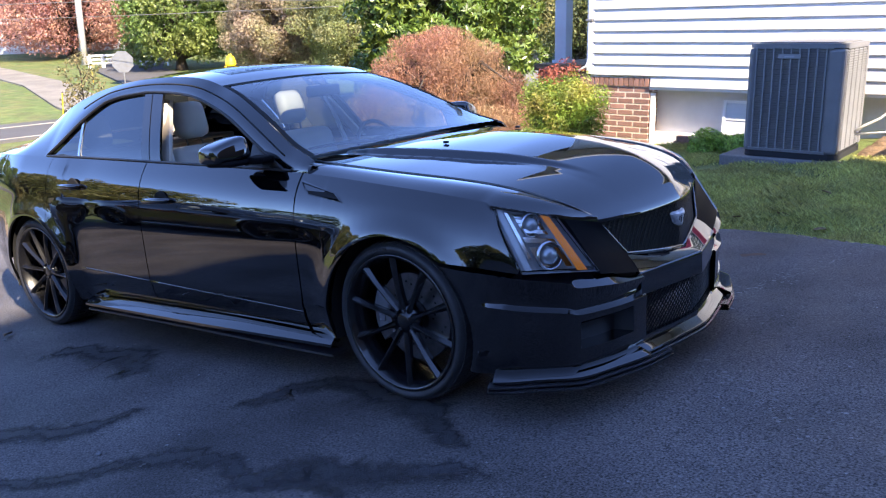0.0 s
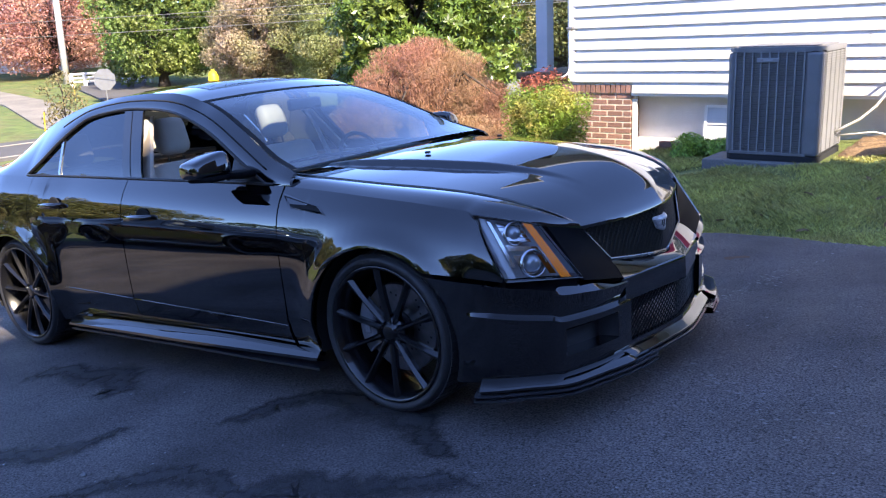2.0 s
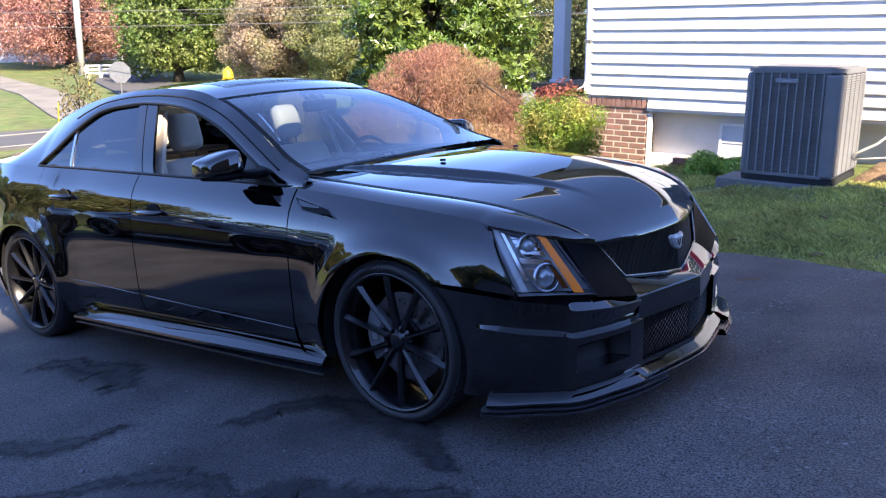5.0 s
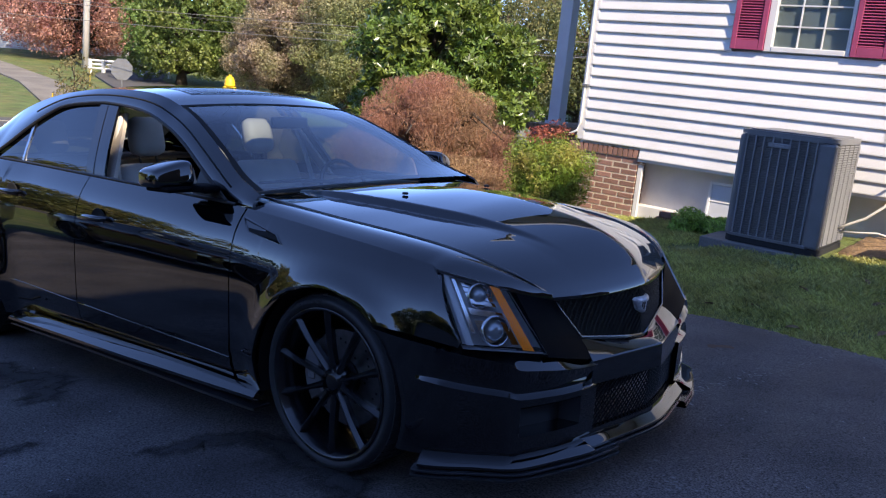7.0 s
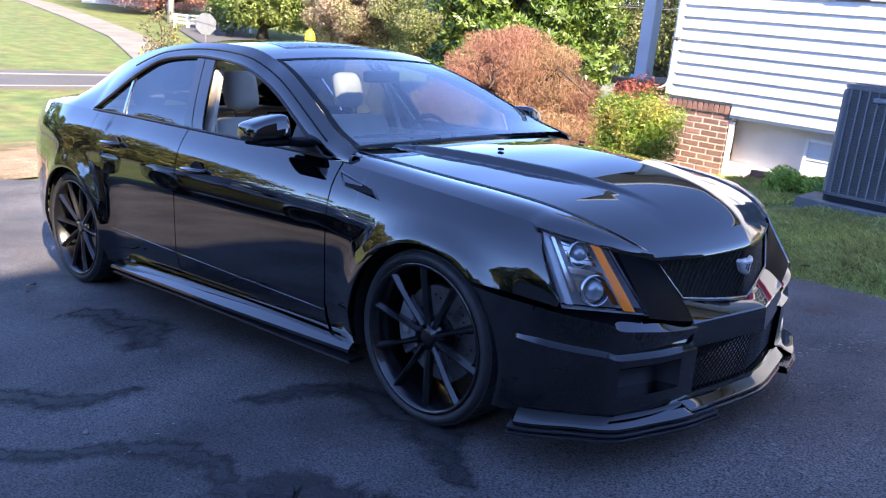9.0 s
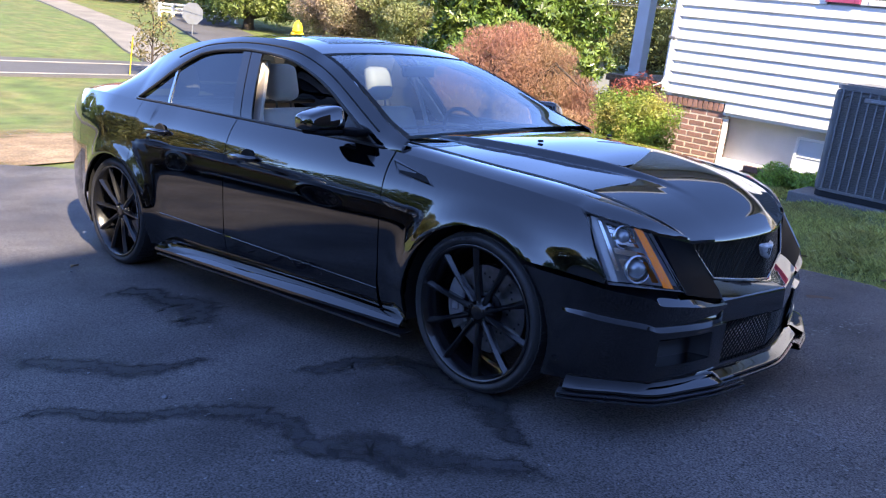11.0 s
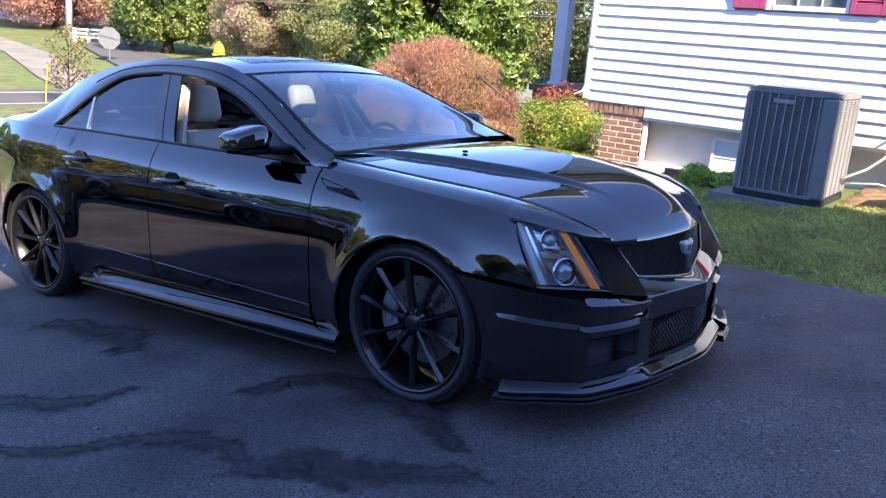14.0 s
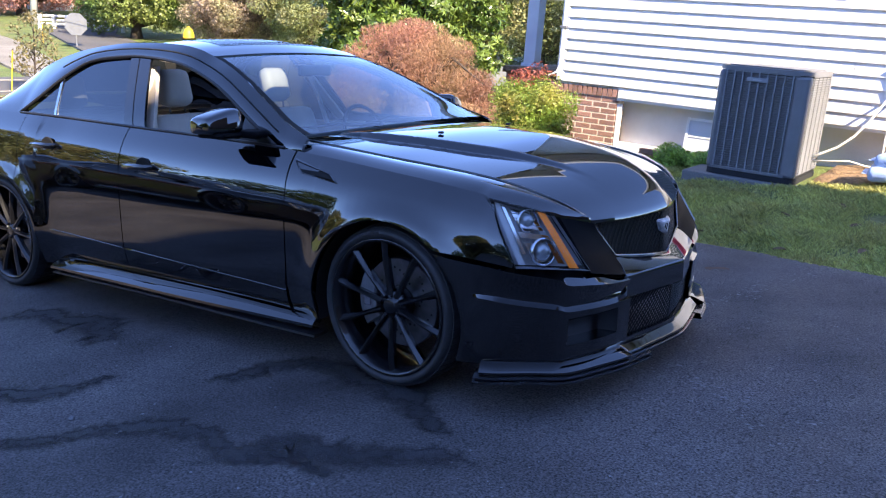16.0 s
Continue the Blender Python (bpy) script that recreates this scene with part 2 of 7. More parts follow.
def box(bm, x0, x1, y0, y1, z0, z1, bevel=0.0, m=None):
    r = bmesh.ops.create_cube(bm, size=1.0)
    vs = r["verts"]
    bmesh.ops.scale(bm, verts=vs, vec=(x1 - x0, y1 - y0, z1 - z0))
    bmesh.ops.translate(bm, verts=vs, vec=((x0 + x1) / 2, (y0 + y1) / 2, (z0 + z1) / 2))
    if bevel:
        es = list({e for v in vs for e in v.link_edges})
        r2 = bmesh.ops.bevel(bm, geom=es, offset=bevel, segments=2, affect='EDGES', profile=0.5)
        vs = list({v for f in r2["faces"] for v in f.verts} | {v for v in vs if v.is_valid})
    if m is not None:
        bmesh.ops.transform(bm, matrix=m, verts=vs)
    return vs


def boxed(x0, x1, y0, y1, z0, z1, bevel=0.0, m=None):
    bm = bmesh.new()
    box(bm, x0, x1, y0, y1, z0, z1, bevel, m)
    return bm


def tube(bm, pts, radius, n=10, cap=True):
    """A tube along points; radius is one number or one for each point."""
    pts = [Vector(p) for p in pts]
    rs = radius if isinstance(radius, (list, tuple)) else [radius] * len(pts)
    rings = []
    ref = Vector((0.13, 0.21, 0.97)).normalized()
    for i, p in enumerate(pts):
        d = (pts[min(i + 1, len(pts) - 1)] - pts[max(i - 1, 0)]).normalized()
        if abs(d.dot(ref)) > 0.98:
            ref = Vector((1, 0.1, 0)).normalized()
        a = d.cross(ref).normalized()
        b = d.cross(a)
        rings.append([bm.verts.new(p + rs[i] * (math.cos(2 * math.pi * k / n) * a + math.sin(2 * math.pi * k / n) * b)) for k in range(n)])
    for r0, r1 in zip(rings, rings[1:]):
        for k in range(n):
            bm.faces.new((r0[k], r0[(k + 1) % n], r1[(k + 1) % n], r1[k]))
    if cap:
        bm.faces.new(rings[0][::-1])
        bm.faces.new(rings[-1])


def tubed(pts, radius, n=10):
    bm = bmesh.new()
    tube(bm, pts, radius, n)
    bmesh.ops.recalc_face_normals(bm, faces=bm.faces)
    return bm


def lathe(profile, n=48, axis='Y'):
    """A closed or open profile of (radius, height) turned round an axis."""
    bm = bmesh.new()
    rings = []
    for r, h in profile:
        ring = []
        for k in range(n):
            a = 2 * math.pi * k / n
            c, s = r * math.cos(a), r * math.sin(a)
            ring.append(bm.verts.new({'Y': (c, h, s), 'Z': (c, s, h), 'X': (h, c, s)}[axis]))
        rings.append(ring)
    for r0, r1 in zip(rings, rings[1:]):
        for k in range(n):
            bm.faces.new((r0[k], r0[(k + 1) % n], r1[(k + 1) % n], r1[k]))
    bmesh.ops.remove_doubles(bm, verts=bm.verts, dist=1e-5)
    bmesh.ops.recalc_face_normals(bm, faces=bm.faces)
    return bm


# ---- ground ----
def plane_z(x, y):
    return 0.0924 * x


def smooth01(v):
    v = max(0.0, min(1.0, v))
    return v * v * (3 - 2 * v)


DRIVE_EDGE = [(-16, -5.5), (-7.83, 0.46), (-7.4, 0.80), (-5.0, 1.75), (-2.0, 2.50), (0.2, 2.64), (1.46, 2.28), (3.0, 1.85), (4.3, 1.6)]


def drive_edge(x):
    for (x0, y0), (x1, y1) in zip(DRIVE_EDGE, DRIVE_EDGE[1:]):
        if x <= x1:
            return y0 + (y1 - y0) * (x - x0) / (x1 - x0)
    return DRIVE_EDGE[-1][1]


def ground_z(x, y):
    near = plane_z(x, y) + 0.088 * max(0.0, min(2.2, y - drive_edge(x))) * smooth01((x + 9) / 4)
    far = -1.25 + 0.022 * max(0.0, y - 4) + 0.016 * max(0.0, -x - 22) + 0.012 * max(0, -x - 22) * smooth01((18 - y) / 14)
    k = smooth01((-x - 9) / 9)
    z = near * (1 - k) + far * k
    if x > 6:
        z = plane_z(6, y) + 0.01 * (x - 6)
    if y > 9 and x > -9:
        z = min(z, plane_z(x, 9) + 0.22 + 0.01 * (y - 9))
    return z


def sheet(xs, ys, z_of, lift=0.0):
    verts = [(x, y, z_of(x, y) + lift) for y in ys for x in xs]
    n = len(xs)
    faces = [(j * n + i, j * n + i + 1, (j + 1) * n + i + 1, (j + 1) * n + i) for j in range(len(ys) - 1) for i in range(n - 1)]
    return verts, faces


gx = [-1500, -700, -350, -200, -140, -110] + [-90 + 2.5 * i for i in range(28)] + [-20 + 1.0 * i for i in range(14)] + [-6 + 0.5 * i for i in range(25)] + [7, 8, 10, 14, 20, 40, 100, 300, 1000]
gy = [-1000, -300, -120, -60, -30, -20] + [-15 + 1.5 * i for i in range(10)] + [0.5 * i for i in range(33)] + [17 + 2 * i for i in range(20)] + [60, 70, 80, 100, 140, 200, 400, 1500]
v, f = sheet(gx, gy, ground_z, -0.035)
ground = raw("ground", v, f, M["grass"], smooth=True)
tagged(ground, "mown green lawn with dry straw-coloured patches", "lawn", kind="structure")

# asphalt driveway, with a broken edge against the lawn
xs = [-16 + 0.1 * i for i in range(204)]
verts, faces = [], []
cols = [0, 0.03, 0.1, 0.3, 0.8, 2, 4, 7, 11, 16, 23]
for x in xs:
    e = drive_edge(x) + 0.035 * noise.noise(Vector((x * 2.3, 0, 4))) + 0.02 * noise.noise(Vector((x * 9, 0, 7)))
    for k, c in enumerate(cols):
        y = max(e - c, -30 + 26.5 * smooth01((-x - 5.5) / 3.0))
        verts.append((x, y, plane_z(x, y) - (0.035 if k == 0 else (0.006 if k == 1 else 0.0))))
n = len(cols)
for i in range(len(xs) - 1):
    for k in range(n - 1):
        faces.append((i * n + k, i * n + k + 1, (i + 1) * n + k + 1, (i + 1) * n + k))
driveway = raw("driveway", verts, faces, M["asphalt"], smooth=True)
tagged(driveway, "worn dark asphalt driveway sloping away from the house", "driveway", kind="structure")

# country road, its lines, and the lane that climbs the far hill
def strip(name, pts, width, material, lift, label, category):
    vs, fs = [], []
    P = [Vector((*p, 0)) for p in pts]
    dense = []
    for a, b in zip(P, P[1:]):
        k = max(2, int((b - a).length / 1.5))
        dense += [a.lerp(b, i / k) for i in range(k)]
    dense.append(P[-1])
    for i, p in enumerate(dense):
        d = (dense[min(i + 1, len(dense) - 1)] - dense[max(i - 1, 0)]).normalized()
        s = Vector((-d.y, d.x, 0))
        for w in (-0.5, -0.495, -0.17, 0.17, 0.495, 0.5):
            q = p + s * width * w
            vs.append((q.x, q.y, max(ground_z(q.x, q.y), ground_z(p.x, p.y)) + lift - (0.3 if abs(w) == 0.5 else 0.0)))
    for i in range(len(dense) - 1):
        for k in range(5):
            fs.append((i * 6 + k, i * 6 + k + 1, (i + 1) * 6 + k + 1, (i + 1) * 6 + k))
    ob = raw(name, vs, fs, material)
    return tagged(ob, label, category, kind="structure")


ROAD = [(-29, -30), (-24.4, -8), (-21.9, 3.5), (-20.6, 9), (-18.0, 16), (-12, 26), (0, 40)]
strip("road", ROAD, 3.7, M["road"], 0.02, "sunlit grey asphalt country road", "road")
for off, nm in ((1.6, "road_edge_line"), (-1.0, "road_centre_line")):
    strip(nm, [(x + off, y) for x, y in ROAD], 0.065, M["road_line"], 0.045, "white painted line along the road", "road line")
strip("lane", [(-21.5, 11.0), (-25, 12.0), (-33.4, 15.2), (-44, 17.9), (-56, 20.6), (-95, 24)], 1.8, M["lane"], 0.03, "pale gravel lane climbing the grassy hill", "lane")
strip("side_street", [(-20, 14.6), (-27, 17.2), (-37, 21.5), (-50, 31)], 3.2, M["road"], 0.03, "shaded side street beside the trees", "street")

# ---- the white house ----
HOUSE = pose(-3.01, 6.37, 0, 0, 0, -1.7)
COURSE = 0.1306
SILL_Z = 0.668
WALL_L = 7.6


def placed(ob):
    ob.matrix_world = HOUSE @ ob.matrix_world
    return ob


house_wall = placed(part("wall_front", boxed(0.02, WALL_L, 0.03, 0.16, 0.66, 5.6), M["white_trim"]))
tagged(house_wall, "house wall clad in white vinyl siding", "house wall", kind="structure")
wall_side = placed(part("wall_side", boxed(0.02, 0.16, 0.16, 9.0, 0.66, 5.6), M["white_trim"]))
tagged(wall_side, "white side wall of the house beside the porch", "house wall", kind="structure")
house_roof = placed(part("roof", boxed(-0.35, WALL_L, -0.75, 9.2, 5.6, 5.8), M["roof_shingle"]))
tagged(house_roof, "dark shingled roof with an overhanging eave", "roof", kind="structure")


soffit = placed(part("trim_eave", boxed(-0.33, WALL_L - 0.02, -0.74, 0.0, 5.57, 5.597), M["grey_trim"]))
tagged(soffit, "grey boxed eave under the roof edge", "eave", kind="structure")
gutter = placed(part("trim_gutter", boxed(-0.36, WALL_L, -0.86, -0.755, 5.60, 5.73, 0.02), M["white_trim"]))
tagged(gutter, "white gutter along the roof edge", "gutter", kind="structure")


# lapped siding: each course is a wedge, broken where panels lap and where the window sits
def siding_board(x0, x1, z0):
    t, d = 0.029, 0.005
    sag = random.uniform(-0.0012, 0.0012)
    v = [(x0, -t, z0 + sag), (x1, -t, z0 - sag), (x1, -t, z0 + 0.012), (x0, -t, z0 + 0.012), (x0, -d, z0 + COURSE), (x1, -d, z0 + COURSE),
         (x0, 0.03, z0 + sag), (x1, 0.03, z0 - sag), (x0, 0.03, z0 + COURSE), (x1, 0.03, z0 + COURSE)]
    fcs = [(0, 1, 2, 3), (3, 2, 5, 4), (0, 6, 7, 1), (0, 3, 4, 8, 6), (1, 7, 9, 5, 2), (4, 5, 9, 8)]
    return v, fcs


def siding():
    i = 0
    z = SILL_Z
    while z < 5.5:
        x, end = (0.085 if z > 0.74 else 0.865), WALL_L
        cuts = []
        while x < end - 0.05:
            w = random.uniform(5.0, 9.0)
            if i % 2 == 0 and x < 0.2:
                w *= 0.55
            cuts.append((x, min(end, x + w)))
            x += w - 0.02
        for a, b in cuts:
            spans = [(a, b)]
            if z + COURSE > 2.0 and z < 3.3:
                spans = [(p, q) for p, q in ((a, min(b, 1.77)), (max(a, 3.335), b)) if q - p > 0.03]
            for p, q in spans:
                v, fc = siding_board(p, q, z)
                placed(raw("siding_board", v, fc, M["siding"], None)).parent = house_wall
        z += COURSE
        i += 1


siding()
for c in house_wall.children:
    c.matrix_world = HOUSE.copy()
# starter band below the first course and the corner post
for ob in (part("starter_strip", boxed(0.85, WALL_L, -0.012, 0.03, 0.632, SILL_Z - 0.002, 0.003), M["white_trim"], house_wall),
           part("corner_board", boxed(-0.012, 0.09, -0.022, 0.14, 0.80, 5.58, 0.006), M["white_trim"], house_wall),
           part("conduit", tubed([(0.03, -0.04, 5.5), (0.03, -0.04, 1.0), (0.0, -0.05, 0.90), (-0.10, -0.06, 0.84)], 0.014, 8), M["white_trim"], house_wall),
           part("conduit_clip", boxed(-0.01, 0.075, -0.06, -0.02, 1.44, 1.47, 0.004), M["galv"], house_wall)):
    ob.matrix_world = HOUSE.copy()


# window with six panes, blinds and plum shutters
def window_at(x0, x1, z0, z1):
    win = thing("window_1", HOUSE, "white-framed window with muntins and half-drawn blinds", "window", kind="structure")
    yf = -0.035
    part("window_frame", boxed(x0, x0 + 0.075, yf, 0.05, z0, z1, 0.006), M["white_trim"], win)
    part("window_frame", boxed(x1 - 0.04, x1, yf, 0.05, z0, z1, 0.006), M["white_trim"], win)
    part("window_frame", boxed(x0 + 0.077, x1 - 0.042, yf, 0.05, z1 - 0.06, z1, 0.006), M["white_trim"], win)
    part("window_sill", boxed(x0 + 0.077, x1 - 0.042, yf - 0.006, 0.05, z0, z0 + 0.056, 0.008), M["white_trim"], win)
    gx0, gx1, gz0, gz1 = x0 + 0.077, x1 - 0.042, z0 + 0.058, z1 - 0.062
    w, h = (gx1 - gx0) / 3, 0.212
    for i in (1, 2):
        part("muntin", boxed(gx0 + i * w - 0.007, gx0 + i * w + 0.007, 0.004, 0.02, gz0, gz1), M["white_trim"], win)
    rows_n = int((gz1 - gz0) / h)
    for j in range(1, rows_n + 1):
        part("muntin", boxed(gx0, gx1, 0.006, 0.018, gz0 + j * h - 0.007, gz0 + j * h + 0.007), M["white_trim"], win)
    for i in range(3):
        for j in range(rows_n + 1):
            a, b = gz0 + j * h, min(gz1, gz0 + (j + 1) * h)
            if b - a > 0.03:
                part("pane", boxed(gx0 + i * w + 0.003, gx0 + (i + 1) * w - 0.003, 0.022, 0.026, a + 0.003, b - 0.003), M["pane"], win)
    # No room is built; a near-black panel carries its darkness as colour.
    part("room_dark", boxed(gx0, gx1, 0.14, 0.15, gz0, gz1), M["ac_core"], win, "near-black panel standing for the unlit room behind the blinds")
    z = gz0 + 0.03
    while z < gz1:
        part("blind_slat", boxed(gx0 + 0.006, gx1 - 0.006, -0.011, 0.011, -0.0008, 0.0008, 0, Matrix.Translation((0, 0.06, z)) @ Matrix.Rotation(radians(-35), 4, 'X')), M["blind"], win)
        z += 0.026
    return win


M["pane"] = mat("pane", (0.02, 0.025, 0.03), 0.03, spec=0.6)
pn = M["pane"].node_tree
pb = pn.nodes["Principled BSDF"]
tr = pn.nodes.new("ShaderNodeBsdfTransparent")
tr.inputs[0].default_value = (0.75, 0.8, 0.8, 1)
fr = pn.nodes.new("ShaderNodeMixShader")
fr.inputs[0].default_value = 0.16
pn.links.new(tr.outputs[0], fr.inputs[1])
pn.links.new(pb.outputs[0], fr.inputs[2])
pn.links.new(fr.outputs[0], pn.nodes["Material Output"].inputs["Surface"])
window_at(2.11, 2.967, 1.99, 3.30)


def shutter(x0, x1, z0, z1):
    sh = thing("shutter", HOUSE, "plum-red louvred window shutter on white siding", "shutter", "window shutters")
    part("stile", boxed(x0, x0 + 0.055, -0.055, -0.015, z0, z1, 0.004), M["shutter"], sh)
    part("stile", boxed(x1 - 0.055, x1, -0.055, -0.015, z0, z1, 0.004), M["shutter"], sh)
    part("rail", boxed(x0 + 0.056, x1 - 0.056, -0.053, -0.017, z0, z0 + 0.10, 0.004), M["shutter"], sh)
    part("rail", boxed(x0 + 0.056, x1 - 0.056, -0.053, -0.017, z1 - 0.08, z1, 0.004), M["shutter"], sh)
    part("backing", boxed(x0 + 0.056, x1 - 0.056, -0.024, -0.018, z0 + 0.10, z1 - 0.08), M["shutter"], sh)
    z = z0 + 0.115
    while z < z1 - 0.09:
        part("louvre", boxed(x0 + 0.057, x1 - 0.057, -0.016, 0.016, -0.003, 0.003, 0, Matrix.Translation((0, -0.037, z)) @ Matrix.Rotation(radians(38), 4, 'X')), M["shutter"], sh)
        z += 0.0285
    return sh


shutter(1.752, 2.106, 2.0, 3.30)
shutter(2.975, 3.33, 1.99, 3.30)

# brick foundation pier with a rowlock cap, and the block wall with its hatch
pier = thing("brick_pier", HOUSE, "red brick foundation wall with pale mortar joints", "brick wall", kind="structure")
part("mortar", boxed(-0.10, 0.840, 0.0065, 0.30, -0.45, 0.735), M["mortar"], pier)
bl, bh, bj = 0.194, 0.053, 0.0175
brick_mesh = None
zc, row = -0.315, 0


def brick(x0, x1, z0, z1, y0, y1, par):
    global brick_mesh
    if brick_mesh is None:
        bm = boxed(-0.5, 0.5, -0.5, 0.5, -0.5, 0.5)
        bmesh.ops.bevel(bm, geom=bm.edges[:], offset=0.03, segments=1, affect='EDGES')
        brick_mesh = bpy.data.meshes.new("brick")
        bm.to_mesh(brick_mesh)
        bm.free()
        brick_mesh.materials.append(M["brick"])
    o = new("brick", brick_mesh)
    o.parent = par
    j = random.uniform(-0.0015, 0.0015)
    o.matrix_local = Matrix.LocRotScale(((x0 + x1) / 2, (y0 + y1) / 2 + j, (z0 + z1) / 2), None, (x1 - x0, y1 - y0, z1 - z0))


while zc + bh < 0.665:
    x = -0.10 - (0.10 if row % 2 else 0.0)
    while x < 0.84:
        a, b = max(x, -0.10), min(x + bl, 0.845)
        if b - a > 0.03:
            brick(a, b, zc, zc + bh, 0.003, 0.10, pier)
        x += bl + bj
    # return face towards the hatch
    brick(0.80, 0.8465, zc, zc + bh, 0.105 + (0.05 if row % 2 else 0), 0.29, pier)
    zc += bh + bj
    row += 1
x = -0.10
while x < 0.83:
    brick(x, x + 0.054, 0.665, 0.762, -0.012, 0.10, pier)
    x += 0.068

found = thing("foundation", HOUSE, "painted white block foundation under the siding", "foundation", kind="structure")
part("block_wall", boxed(0.848, WALL_L, 0.22, 0.34, -0.5, 0.63), M["block_white"], found)
part("ledge", boxed(0.855, 1.62, 0.06, 0.218, -0.5, 0.115, 0.01), M["block_white"], found)
part("corner_strip", boxed(0.852, 0.91, 0.02, 0.06, -0.3, 0.59, 0.004), M["white_trim"], found, "leaning white board")
hatch = thing("crawlspace_hatch", HOUSE @ pose(1.715, 0.10, 0.10, -6, 0, 0), "white framed crawlspace hatch leaning on the foundation", "hatch")
part("panel", boxed(0.03, 0.36, 0.004, 0.02, 0.03, 0.40), M["grey_trim"], hatch)
part("mid_rail", boxed(0.0315, 0.3585, -0.004, 0.0035, 0.205, 0.222, 0.002), M["white_trim"], hatch)
for a in ((0, 0.03, 0, 0.43), (0.36, 0.39, 0, 0.43)):
    part("stile", boxed(a[0], a[1], -0.012, 0.024, a[2], a[3], 0.003), M["white_trim"], hatch)
for a in ((0.0315, 0.3585, 0.0, 0.03), (0.0315, 0.3585, 0.40, 0.43)):
    part("rail", boxed(a[0], a[1], -0.012, 0.024, a[2], a[3], 0.003), M["white_trim"], hatch)
for i, (bx, by, bz, rz) in enumerate(((1.24, -0.14, -0.005, 4), (1.46, -0.15, 0.0, -6), (1.28, -0.15, 0.06, -3), (1.48, -0.14, 0.062, 3))):
    lb = thing("loose_brick", HOUSE @ pose(bx, by, bz, 0, 0, rz), "loose red brick lying by the foundation", "brick", "loose bricks")
    part("body", boxed(0, 0.19, 0, 0.09, 0, 0.06, 0.006), M["brick"], lb)

# porch behind the corner: floor, brick base and a square white post
porch = thing("porch", HOUSE, "brick-edged front porch with a dark floor", "porch", kind="structure")
part("floor", boxed(-1.95, 0.0, 1.75, 6.0, 0.70, 0.80, 0.01), M["soil"], porch)
part("base", boxed(-1.90, -0.02, 1.8, 6.0, -0.6, 0.698), M["brick"], porch)
part("ceiling", boxed(-2.05, 0.0, 1.6, 6.0, 3.3, 3.5), M["white_trim"], porch)
post = thing("porch_post", HOUSE @ pose(-1.66, 2.15, 0.80), "square white porch post", "post")
part("shaft", boxed(-0.10, 0.10, -0.10, 0.10, 0.05, 2.5, 0.008), M["grey_trim"], post)
part("base", boxed(-0.13, 0.13, -0.13, 0.13, 0, 0.05, 0.006), M["grey_trim"], post)

# ---- made-up walls out of view, added to shade the driveway ----
blocker = part("wall_wing", boxed(12.0, 12.4, -34.0, -0.42, -0.6, 13.1), M["unseen_brown"])
tagged(blocker, "tall plain brown wall out of view, added to shade the driveway", "house wall", kind="structure")


blocker_end = part("wall_wing_end", boxed(12.0, 12.4, -0.42, -0.14, -0.6, 12.05), M["unseen_brown"])
tagged(blocker_end, "stepped end of the unseen wall added to shade the driveway", "house wall", kind="structure")
unseen_low = part("wall_wing_low", boxed(12.0, 12.4, -0.14, 7.0, -0.6, 4.6), M["unseen_brown"])
tagged(unseen_low, "low plain brown wall out of view, added beside the shading wall", "house wall", kind="structure")

